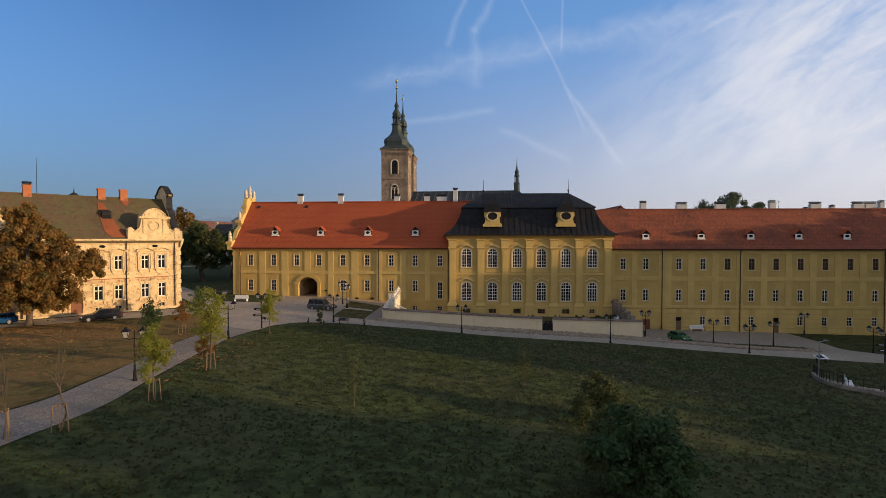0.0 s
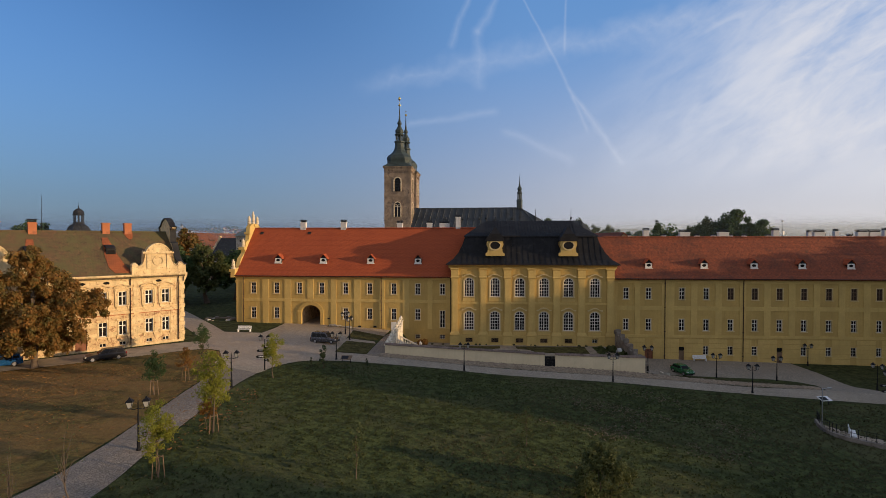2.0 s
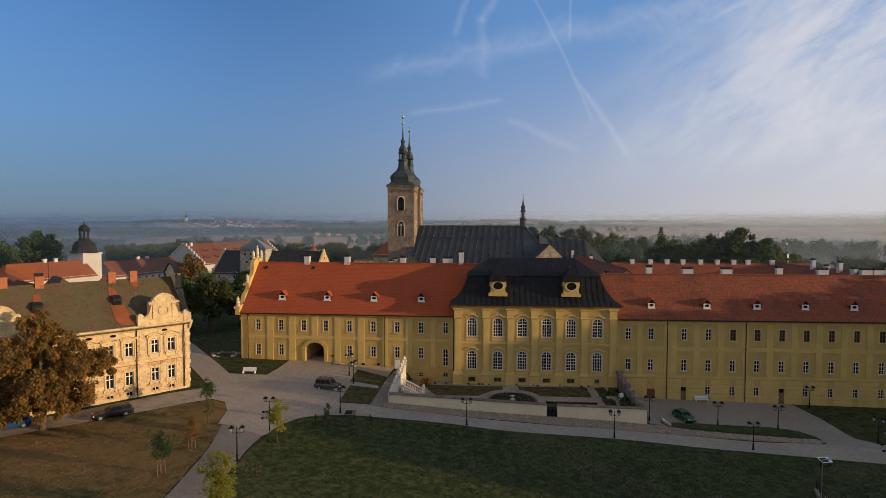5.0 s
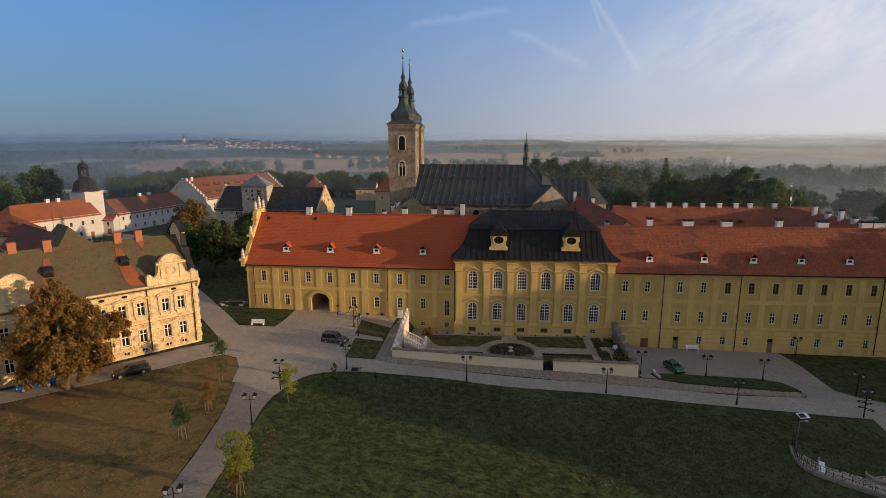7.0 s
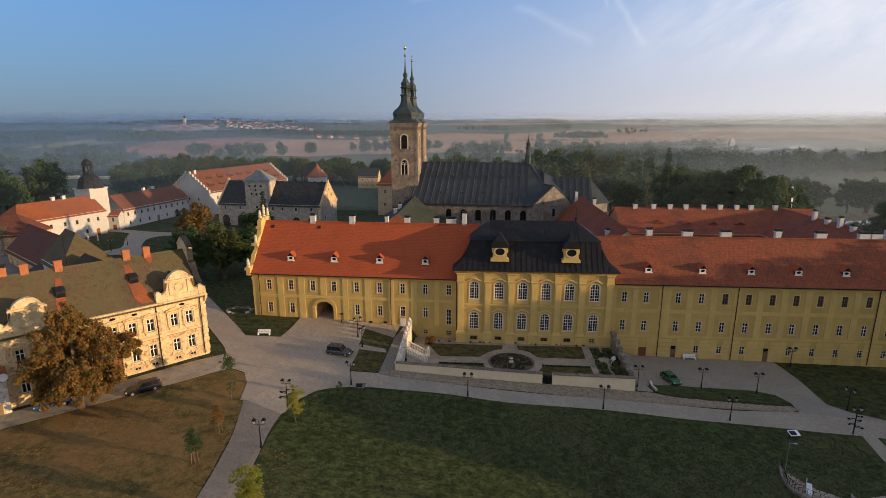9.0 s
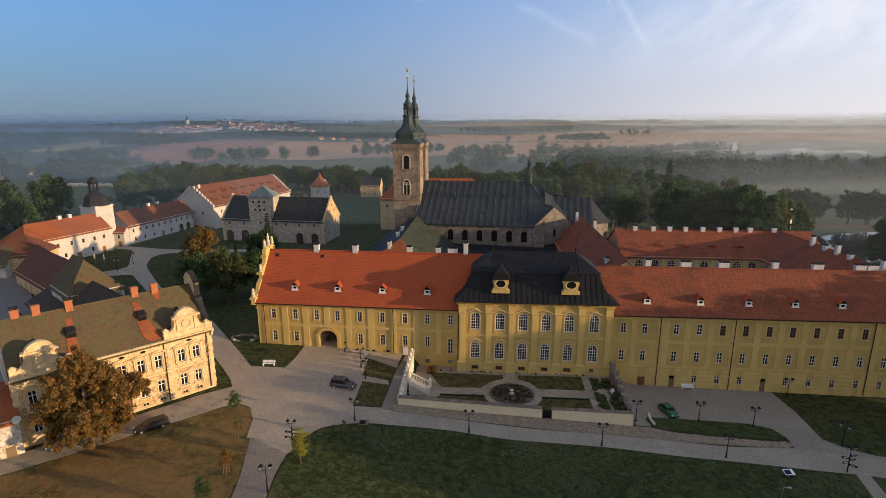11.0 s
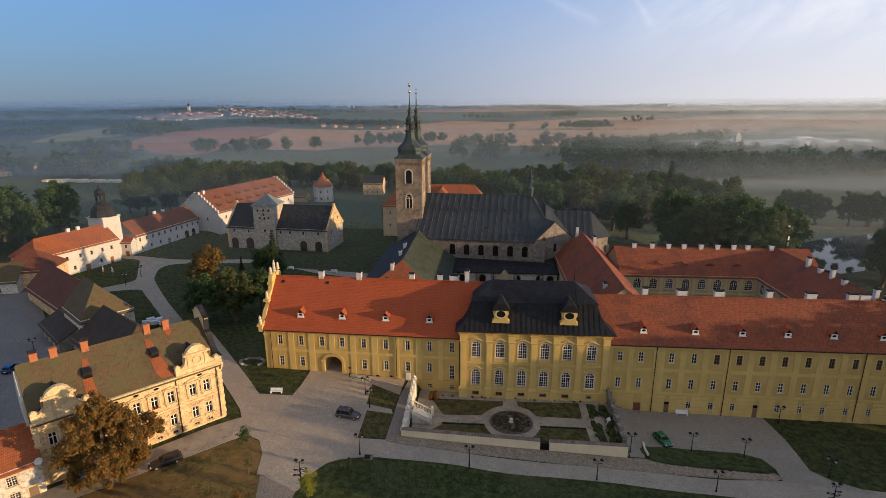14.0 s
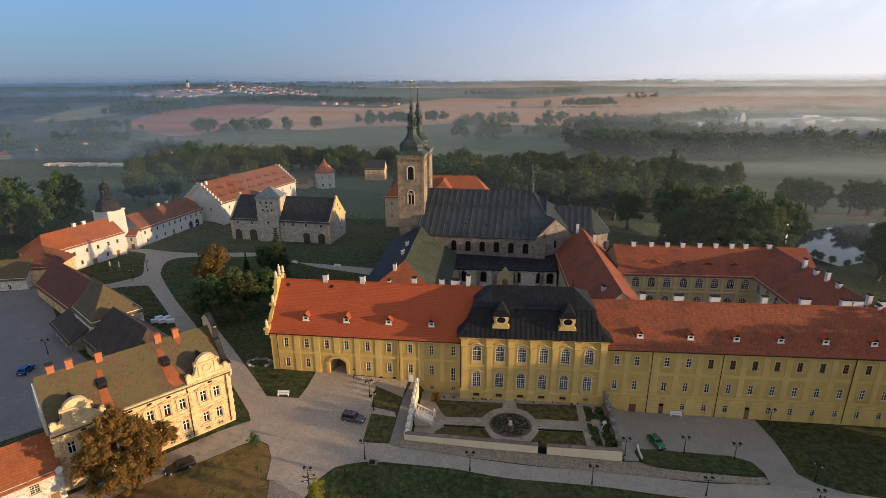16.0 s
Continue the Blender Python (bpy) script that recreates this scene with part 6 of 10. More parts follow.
K_SMALL = window_kit("small_window", 0.9, 1.4, cols=2, rows=2, surround=0.12, frame=0.06)
plain_house("deanery", "large house with bright orange hipped roof behind the church", "house", pose(-43.5, 218, 0), 46, 15, 0, 16.5, 24.5, M_COURT, M_ORANGE,
            rows=((12.5, [3, 7, 11, 30, 34, 38, 42]), (7, [3, 7, 11, 30, 34, 38, 42])), kit=K_SMALL, kit_size=(0.9, 1.4), hip0=7, hip1=7)
plain_house("deanery_wing", "orange roofed cross wing behind the church nave", "house", pose(-12, 212, 0, 0, 0, 90), 14, 12, 0, 17.5, 24, M_COURT, M_ORANGE, hip0=5)


# ---------------------------------------------------------------- old ochre villa
VI = pose(-64.0, 60.4, 0, 0, 0, 49.06)
vi = thing("old_villa", "crumbling ochre two-storey villa with curved gables and mossy tiled roof", "house", VI)
VL, VD = 27.0, 14.0


def villa_kit(name, head):
    """A tall sash window in a moulded frame; head: 'arch', 'gable' or 'flat'."""
    w, h = 1.05, 2.1
    bm = bmesh.new()
    ring(bm, outline_window(w + 0.36, h + 0.18, 0), outline_window(w, h, 0), -0.1, 0.06)
    box(bm, -0.85, 0.85, -0.24, 0.05, -0.16, 0.0)
    for sx in (-1, 1):
        box(bm, sx * 0.72 - 0.1, sx * 0.72 + 0.1, -0.18, 0.02, -0.5, -0.16)
    if head == "flat":
        box(bm, -0.8, 0.8, -0.16, 0.02, h + 0.18, h + 0.32)
        box(bm, -0.14, 0.14, -0.22, 0.02, h - 0.02, h + 0.32)
    else:
        box(bm, -0.62, 0.62, -0.07, 0.02, -0.78, -0.28)
        for sx in (-1, 1):
            box(bm, sx * 0.88 - 0.14, sx * 0.88 + 0.14, -0.16, 0.02, -0.1, h + 0.2)
            box(bm, sx * 0.88 - 0.18, sx * 0.88 + 0.18, -0.22, 0.02, h + 0.1, h + 0.26)
        box(bm, -1.05, 1.05, -0.12, 0.02, h + 0.26, h + 0.5)
        box(bm, -1.2, 1.2, -0.34, 0.02, h + 0.5, h + 0.62)
        n = 10 if head == "arch" else 2
        rise = 0.42 if head == "arch" else 0.34
        top = [(-1.2 + 2.4 * k / n, h + 0.62 + rise * math.sin(k * math.pi / n)) for k in range(n + 1)]
        for (xa, za), (xb, zb) in zip(top, top[1:]):
            hull(bm, [[(x, -0.38, z), (x, 0.02, z), (x, 0.02, z + 0.13), (x, -0.38, z + 0.13)] for x, z in ((xa, za), (xb, zb))])
        slab(bm, top[::-1], -0.06, 0.02)
    s = data(name + "_surround", bm, M_OLDTRIM)
    bm = bmesh.new()
    ring(bm, outline_window(w, h, 0), outline_window(w - 0.2, h - 0.1, 0), 0.10, 0.17)
    box(bm, -w / 2 + 0.1, w / 2 - 0.1, 0.10, 0.17, 0.0, 0.1)
    box(bm, -0.06, 0.06, 0.11, 0.165, 0.1, h - 0.1)
    box(bm, -w / 2 + 0.1, w / 2 - 0.1, 0.105, 0.168, h * 0.66 - 0.06, h * 0.66 + 0.06)
    f = data(name + "_frame", bm, M_FRAME)
    bm = bmesh.new()
    slab(bm, outline_window(w - 0.02, h - 0.01, 0), 0.14, 0.18)
    return s, f, data(name + "_pane", bm, M_GLASS)


K_VARCH, K_VGABLE, K_VILLOW = villa_kit("villa_arch_window", "arch"), villa_kit("villa_gable_window", "gable"), villa_kit("villa_lower_window", "flat")
K_VCELL = window_kit("villa_cellar_window", 0.8, 0.5, cols=2, rows=1, surround=0.06, frame=0.04, sill=False, mat_s=M_OLDTRIM)
VX = (2.05, 4.4, 8.1, 10.7, 13.25, 15.9, 18.45, 22.0, 24.35)
VLOW = [x for x in VX if x != 13.25]
VCEL = (15.9, 18.45, 22.0, 24.35)
holes = [(x - 0.525, x + 0.525, 8.2, 10.3, 0) for x in VX] + [(x - 0.525, x + 0.525, 3.85, 5.95, 0) for x in VLOW]
holes += [(12.55, 13.95, 1.5, 5.2, 0)] + [(x - 0.4, x + 0.4, 2.35, 2.85, 0) for x in VCEL]
bm = bmesh.new()
pierced(bm, 0, VL, 0, 12.6, holes, deep=0.35)
ends = ((VL, [3.5, 7.0, 10.5]), (0, []))
for x, ys in ends:
    bm.faces.new([bm.verts.new(p) for p in ((x, 0, 0), (x, VD, 0), (x, VD, 12.6), (x, VD / 2, 19.0), (x, 0, 12.6))])
bm.faces.new([bm.verts.new(p) for p in ((0, VD, 0), (VL, VD, 0), (VL, VD, 12.6), (0, VD, 12.6))])
part("wall", bm, M_OLDPL, vi)
for x in VX:
    put_window(K_VGABLE if x in (8.1, 10.7, 15.9, 18.45) else K_VARCH, vi, pose(x, 0, 8.2))
for x in VLOW:
    put_window(K_VILLOW, vi, pose(x, 0, 3.85))
for x in VCEL:
    put_window(K_VCELL, vi, pose(x, 0, 2.35))
for z, ys in ((8.2, (3.5, 7.0, 10.5)), (3.85, (3.5, 7.0, 10.5))):
    for y in ys:
        put_window(K_VILLOW, vi, pose(VL, y, z, 0, 0, 90))
bm = bmesh.new()
box(bm, 12.6, 13.9, 0.15, 0.22, 1.5, 5.1)
for k in (12.72, 13.3):
    box(bm, k, k + 0.48, 0.11, 0.16, 1.7, 3.2)
    box(bm, k, k + 0.48, 0.11, 0.16, 3.4, 4.3)
part("door", bm, M_DOOR, vi, "dark tall entrance door")
for x0, x1 in ((-0.12, 0.5), (6.1, 6.75), (19.95, 20.6), (26.5, 27.12)):     # rusticated corner strips, stone by stone
    for k in range(14):
        strip(vi, "quoin", x0 - (0.1 if k % 2 else 0.0), x1 + (0.1 if k % 2 else 0.0), 2.0 + 0.74 * k, 2.0 + 0.74 * k + 0.66, 0.08 if k % 2 else 0.06, M_OLDTRIM)
for y in (0.25, VD - 0.6):
    for k in range(14):
        bm = bmesh.new()
        box(bm, VL - 0.02, VL + 0.07, y - (0.25 if k % 2 else 0.1), y + (0.75 if k % 2 else 0.55), 2.0 + 0.74 * k, 2.66 + 0.74 * k)
        part("quoin", bm, M_OLDTRIM, vi)


strip(vi, "string_course", 0, VL, 6.95, 7.35, 0.16, M_OLDTRIM)
strip(vi, "sill_course", 0, VL, 7.62, 7.74, 0.1, M_OLDTRIM)
# brick-coloured strip drawn as the shadow line below the string course
strip(vi, "shadow_strip", 0, VL, 6.82, 6.94, 0.05, M_BRICK)
strip(vi, "plinth", 0, VL, 0.5, 2.2, 0.12, M_OLDTRIM)
for k in range(5):                                    # banded render of the lower storey
    edge = [0.55] + [e for x in sorted(list(VLOW) + [13.25]) for e in (x - 0.75, x + 0.75)] + [26.4]
    for a, b in zip(edge[0::2], edge[1::2]):
        if b - a < 0.2:
            continue
        strip(vi, "render_band", a, b, 2.9 + 0.8 * k, 2.9 + 0.8 * k + 0.72, 0.07, M_OLDTRIM if k % 2 else M_OLDPL)
bm = bmesh.new()
sweep(bm, [(0.02, 12.75), (0.02, 11.2), (-0.1, 11.2), (-0.12, 11.9), (-0.3, 12.2), (-0.62, 12.55), (-0.62, 12.75)], -0.2, VL + 0.2)
part("cornice", bm, M_OLDTRIM, vi)
bm = bmesh.new()
hull(bm, [[(VL, y, 12.75), (VL, y, 11.4), (VL + 0.15, y, 11.5), (VL + 0.5, y, 12.4), (VL + 0.5, y, 12.75)] for y in (-0.5, VD + 0.4)])
part("side_cornice", bm, M_OLDTRIM, vi)
for x in (10.5, 13.4, 16.4, 4.0, 23.4):
    bm = bmesh.new()
    slab(bm, [(0.42 * math.cos(i * math.tau / 12), 0.2 * math.sin(i * math.tau / 12)) for i in range(12)], -0.14, 0.05)
    part("attic_light", bm, M_GLASS, vi, m=pose(x, 0, 11.65))
bm = bmesh.new()
roof_mesh(bm, 0, VL, 0, VD, 12.9, 19.2, over=0.55, end=0.1)
sweep(bm, [(VD / 2 - 0.18, 19.1), (VD / 2, 19.35), (VD / 2 + 0.18, 19.1)], 0, VL)
part("roof", bm, M_BROWNROOF, vi, "mossy brown tiled roof")
sl = math.degrees(math.atan2(19.2 - 12.9, 7.0))
for run in (((5.9, 17.2, 18.0), (3.0, 16.9, 18.6), (1.0, 17.0, 19.3), (0.1, 17.6, 19.7)), ((5.6, 8.0, 8.8), (2.6, 7.3, 8.6), (0.6, 7.1, 8.7), (-0.35, 7.4, 8.7)), ((6.8, 20.3, 21.7), (6.0, 20.6, 21.5), (5.6, 20.9, 21.2))):
    bm = bmesh.new()
    hull(bm, [[(xa, y, 12.95 + 0.9 * y), (xb, y, 12.95 + 0.9 * y), (xb, y, 12.99 + 0.9 * y), (xa, y, 12.99 + 0.9 * y)] for y, xa, xb in run])
    part("repaired_tiles", bm, M_ORANGE, vi, "strip of newer orange tiles")
for x, y in ((17.8, 3.6), (8.1, 3.5)):
    bm = bmesh.new()
    slab(bm, [(-0.62, -0.1), (0.62, -0.1), (0.6, 0.75), (0.42, 0.95), (-0.42, 0.95), (-0.6, 0.75)], 0, 1.3)
    hull(bm, [[(-0.7, y, z), (0.7, y, z), (0.6, y, z + 0.1), (-0.6, y, z + 0.1)] for y, z in ((-0.2, 0.9), (1.3, 1.35))])
    d = part("roof_dormer", bm, M_DARKROOF, vi, "small dark hatch dormer", m=pose(x, y - 0.5, 12.9 + 0.9 * (y - 0.5) + 0.05))
    bm = bmesh.new()
    box(bm, -0.45, 0.45, -0.04, 0.02, 0.2, 0.62)
    box(bm, -0.5, 0.5, -0.08, 0.0, 0.1, 0.18)
    part("hatch_light", bm, M_GLASS, d)
for k, x, y in ((CH_BRICK, 21.0, 6.9), (CH_BRICK, 18.0, 7.0), (CH_BRICKCAP, 8.85, 6.9), (CH_BRICK, 4.8, 7.2), (CH_BRICKCAP, 2.3, 7.3)):
    put_chimney(k, vi, pose(x, y, 18.9))


def curved_gable(x, wide):
    h = wide / 2
    o = [(-h, 12.7), (h, 12.7), (h, 13.65), (h - 0.6, 13.7), (h - 1.1, 13.85), (h - 1.5, 14.2), (h - 1.7, 14.7), (h - 1.8, 15.2), (1.8, 15.9), (2.05, 15.95), (2.05, 16.15), (1.65, 16.2), (1.4, 16.62), (0.95, 17.0), (0.4, 17.24), (0, 17.3)]
    o = o + [(-a, b) for a, b in o[::-1] if a > 0][:-1]
    seen, pts = set(), []
    for p in o:
        if p not in seen:
            seen.add(p)
            pts.append(p)
    bm = bmesh.new()
    slab(bm, pts, -0.3, 0.35)
    g = part("gable", bm, M_OLDTRIM, vi, "curved baroque gable with worn stucco", m=pose(x, 0, 0))
    top = sorted([p for p in pts if p[1] > 13.6], key=lambda p: p[0])
    for p, q in zip(top, top[1:]):
        bm = bmesh.new()
        hull(bm, [[(a, -0.45, b), (a, 0.45, b), (a, 0.45, b + 0.16), (a, -0.45, b + 0.16)] for a, b in (p, q)])
        part("gable_coping", bm, M_OLDTRIM, g)
    bm = bmesh.new()
    ring(bm, [(0.8 * math.cos(i * math.tau / 16), 14.75 + 0.8 * math.sin(i * math.tau / 16)) for i in range(16)], [(0.6 * math.cos(i * math.tau / 16), 14.75 + 0.6 * math.sin(i * math.tau / 16)) for i in range(16)], -0.42, -0.28)
    for sx in (-1, 1):
        box(bm, sx * 1.4 - 0.2, sx * 1.4 + 0.2, -0.44, -0.28, 13.6, 15.75)
    box(bm, -2.2, 2.2, -0.62, -0.28, 15.85, 16.1)
    box(bm, -3.7, 3.7, -0.46, -0.28, 13.35, 13.55)
    part("medallion", bm, M_OLDTRIM, g)
    for s in (-1, 1):
        bm = bmesh.new()
        box(bm, s * (h - 0.45) - 0.4, s * (h - 0.45) + 0.4, -0.42, 0.42, 12.7, 14.1)
        hull(bm, [[(s * (h - 0.45) - 0.5, -0.5, 14.1), (s * (h - 0.45) + 0.5, -0.5, 14.1), (s * (h - 0.45) + 0.5, 0.5, 14.1), (s * (h - 0.45) - 0.5, 0.5, 14.1)], [(s * (h - 0.45) - 0.15, -0.15, 14.5), (s * (h - 0.45) + 0.15, -0.15, 14.5), (s * (h - 0.45) + 0.15, 0.15, 14.5), (s * (h - 0.45) - 0.15, 0.15, 14.5)]])
        part("gable_pier", bm, M_OLDTRIM, g)
    bm = bmesh.new()                                  # little roof behind the gable
    for s in (-1, 1):
        hull(bm, [[(0, 0.3, 16.6), (s * 2.6, 0.3, 14.2), (s * 2.6, 0.3, 14.0), (0, 0.3, 16.3)], [(0, 4.0, 16.6), (s * 0.05, 4.0, 16.5), (s * 0.05, 4.0, 16.4), (0, 4.0, 16.3)]])
    part("gable_roof", bm, M_DARKROOF, g)


curved_gable(23.3, 7.4)
curved_gable(3.7, 7.4)
bm = bmesh.new()                                      # parapet gable of the end wall with its round-topped crest
g = [(-0.5, 12.6), (VD + 0.4, 12.6), (VD + 0.3, 14.0), (VD - 1.2, 14.2), (VD - 2.2, 14.9), (VD - 3.0, 16.0), (VD - 3.5, 17.3), (VD - 4.3, 17.5), (VD - 4.4, 19.6), (VD - 4.0, 19.7), (VD - 4.0, 20.0), (VD - 4.7, 20.2), (VD - 5.3, 20.8), (VD - 6.2, 21.3), (VD / 2, 21.5), (6.2, 21.3), (5.3, 20.8), (4.7, 20.2), (4.0, 20.0), (4.0, 19.7), (4.4, 19.6), (4.3, 17.5), (3.5, 17.3), (3.0, 16.0), (2.2, 14.9), (1.2, 14.2), (-0.4, 14.0)]
hull(bm, [[(x, y, z) for y, z in g] for x in (VL - 0.25, VL + 0.3)])
part("end_gable", bm, M_OLDTRIM, vi, "stepped end gable with rounded crest")
for (ya, za), (yb, zb) in zip(g[2:], g[3:]):
    bm = bmesh.new()
    hull(bm, [[(VL - 0.45, y, z), (VL + 0.5, y, z), (VL + 0.5, y, z + 0.14), (VL - 0.45, y, z + 0.14)] for y, z in ((ya, za), (yb, zb))])
    part("end_coping", bm, M_DARKROOF, vi)
for x in (7.2, 19.45, 26.2):
    downpipe(vi, x, 2.2, 12.4)
bm = bmesh.new()
tube(bm, (10, VD / 2, 19), (10, VD / 2, 24.5), 0.04, 0.02, 5)
part("mast", bm, M_IRON, vi)
bm = bmesh.new()
box(bm, 10.3, 10.9, -0.35, -0.1, 8.35, 8.6)
part("flower_box", bm, M_REDLENS, vi, "box of red flowers on a sill", m=pose(5.3, 0, -0.1))

K_OLD = window_kit("old_barred_window", 1.2, 1.5, cols=4, rows=4, surround=0.12, frame=0.06, mat_s=M_OLDTRIM)
plain_house("annex_house", "peeling white annex with red tiled roof beside the villa", "house", VI @ pose(-13, -1.5, 0), 13.0, 11, 0, 7.6, 11.2, M_OLDWHITE, M_ORANGE,
            rows=((5.0, [4.5, 9.5]), (2.3, [4.5, 9.5])), kit=K_OLD, kit_size=(1.2, 1.5), doors=((11.6, 1.6, 1.1, 2.2, M_WOOD),))
bm = bmesh.new()
lathe(bm, [(0.02, 0), (0.35, 0.06), (0.55, 0.2), (0.53, 0.22), (0.3, 0.1)], 0, 0, 14)
tube(bm, (0, 0, 0.05), (0, 0, -0.5), 0.04, 0.04, 5)
solo("satellite_dish", bm, M_FRAME, "white satellite dish on the annex corner", "satellite dish", smooth=True, m=VI @ pose(-0.3, -1.9, 7.6, 70, 0, 20))
bm = bmesh.new()
hull(bm, [[(-0.4, y, z) for y, z in ((3, 11), (10.5, 11), (10.5, 15), (6.8, 18.6), (3, 15.2))], [(-0.05, y, z) for y, z in ((3, 11), (10.5, 11), (10.5, 15), (6.8, 18.6), (3, 15.2))]])
solo("firewall", bm, M_WHITE, "whitewashed fire wall at the end of the villa roof", "wall", m=VI)

# ---------------------------------------------------------------- park buildings beyond
K_W = window_kit("white_house_window", 0.85, 1.35, cols=2, rows=2, surround=0.1, frame=0.07, mat_s=M_WHITE, mat_f=M_WOOD)
plain_house("brewery_house", "white house with orange tiled roof at the yard", "house", pose(-139.6, 145.5, 0, 0, 0, 75), 28.5, 12, 1.5, 11.4, 16.2, M_WHITE, M_ORANGE,
            rows=((8.0, [5, 9.5, 14, 18, 22, 25.5]), (4.4, [7, 11.5, 21])), kit=K_W, kit_size=(0.85, 1.35), doors=((16, 2.6, 1.6, 2.5, M_WOOD), (25, 3.0, 1.2, 2.3, M_DOOR)),
            chimneys=((CH_WHITE, 15.5, 6.2, 15.8), (CH_WHITE, 19, 6.2, 15.8)), hip0=4)
wt = thing("white_tower", "white square tower with dark bell-shaped roof and lantern", "tower", pose(-139.6, 177.2, 0, 0, 0, 78))
bm = bmesh.new()
hull(bm, [[(sx * 3.55, sy * 3.55, z) for sx, sy in ((-1, -1), (1, -1), (1, 1), (-1, 1))] for z in (1, 18.6)])
box(bm, -3.8, 3.8, -3.8, 3.8, 18.2, 18.7)
part("wall", bm, M_WHITE, wt)
bm = bmesh.new()
hull(bm, [[(r * sx, r * sy, z) for sx, sy in ((-1, -0.4), (-0.4, -1), (0.4, -1), (1, -0.4), (1, 0.4), (0.4, 1), (-0.4, 1), (-1, 0.4))] for r, z in ((4.3, 18.6), (4.0, 19.0), (3.7, 19.6), (3.5, 20.4), (3.35, 21.3), (2.8, 22.4), (1.9, 23.1), (1.6, 23.5))])
lathe(bm, [(1.7, 23.4), (1.75, 23.8), (1.5, 23.9), (0.5, 23.95), (0.3, 24.0)], 0, 0, 8)
part("roof", bm, M_DARKROOF, wt, "dark bell-shaped sheet roof")
bm = bmesh.new()
lathe(bm, [(0.3, 26.2), (1.75, 26.3), (1.85, 26.6), (1.6, 26.8), (1.7, 27.2), (1.45, 27.9), (0.8, 28.5), (0.2, 28.8), (0.1, 29.3), (0.28, 29.55), (0.05, 29.8), (0.04, 31.0)], 0, 0, 8)
ln = part("lantern", bm, M_DARKROOF, wt, "open lantern with a small cap and finial")
for i in range(8):
    bm = bmesh.new()
    an = i * math.tau / 8
    tube(bm, (1.4 * math.cos(an), 1.4 * math.sin(an), 23.8), (1.4 * math.cos(an), 1.4 * math.sin(an), 26.4), 0.16, 0.16, 6)
    part("post", bm, M_DARKROOF, ln)
for x, z in ((-1.6, 14), (1.6, 14), (0, 9)):
    put_window(K_W, wt, pose(x, -3.55, z))
    put_window(K_W, wt, pose(3.55, x, z, 0, 0, 90))
plain_house("long_white_wing", "long white range with red tiled roof", "house", pose(-132.0, 182.1, 0, 0, 0, 81.8), 35.5, 10.5, 1.5, 10.0, 15.0, M_WHITE, M_PARKRED,
            rows=((7.3, [2 + 3.3 * i for i in range(11)]), (4.0, [2.6 + 4.8 * i for i in range(7)])), kit=K_W, kit_size=(0.85, 1.35),
            chimneys=((CH_WHITE, 17, 5.6, 14.6), (CH_WHITE, 22, 5.6, 14.6)), doors=((31.8, 2.5, 2.2, 3.4, M_DARKROOF), (27.6, 2.5, 2.2, 3.4, M_DARKROOF), (17, 2.6, 1.3, 2.4, M_WOOD)))
lk = plain_house("gate_link", "low white link with lean red roof beside the tower", "house", pose(-137.5, 178.4, 0, 0, 0, 4), 5.6, 4.2, 1.5, 8.4, 10.0, M_WHITE, M_REDOLD, rows=((6.0, [3.6]),), kit=K_W, kit_size=(0.85, 1.35), doors=((4.0, 2.6, 1.3, 2.3, M_DOOR),))
bw = plain_house("granary", "large white granary with stepped gables and orange roof", "building", pose(-118.2, 219, 0, 0, 0, 77), 59, 21, 1, 12.0, 20.5, M_WHITE, M_PARKRED,
                 rows=((8.5, [5, 12, 19, 26, 33, 40, 47, 54]),), kit=K_W, kit_size=(0.85, 1.35), end0_rows=((8.0, [5, 10, 15]),), chimneys=((CH_WHITE, 3, 9.5, 19.5),))
for x in (-0.15, 58.75):
    for i in range(8):
        for s in (-1, 1):
            y = 10.5 + s * (1.0 + i * 1.35)
            if abs(y - 10.5) > 11:
                continue
            z = 20.5 - abs(y - 10.5) * 0.81
            bm = bmesh.new()
            box(bm, x - 0.3, x + 0.5, y - 0.45, y + 0.45, z - 1.2, z + 0.75)
            hull(bm, [[(x - 0.38, y - 0.5, z + 0.75), (x + 0.58, y - 0.5, z + 0.75), (x + 0.58, y + 0.5, z + 0.75), (x - 0.38, y + 0.5, z + 0.75)], [(x - 0.3, y - 0.1, z + 1.0), (x + 0.5, y - 0.1, z + 1.0), (x + 0.5, y + 0.1, z + 1.0), (x - 0.3, y + 0.1, z + 1.0)]])
            part("gable_step", bm, M_WHITE, bw)
for r, (y, n) in enumerate(((2.6, 8), (6.0, 7))):
    for i in range(n):
        bm = bmesh.new()
        hull(bm, [[(-1.9, 0, 0), (1.9, 0, 0), (1.5, 0, 0.8), (-1.5, 0, 0.8)], [(-1.9, 0.2, 0.15), (1.9, 0.2, 0.15), (1.2, 2.0, 1.55), (-1.2, 2.0, 1.55)]])
        sd = part("shed_dormer", bm, M_PARKRED, bw, m=pose(5 + i * 7 + r * 3.2, y, 12 + 0.81 * y))
        bm = bmesh.new()
        box(bm, -1.4, 1.4, -0.05, 0.1, 0.1, 0.7)
        part("opening", bm, M_BROWNGLASS, sd)
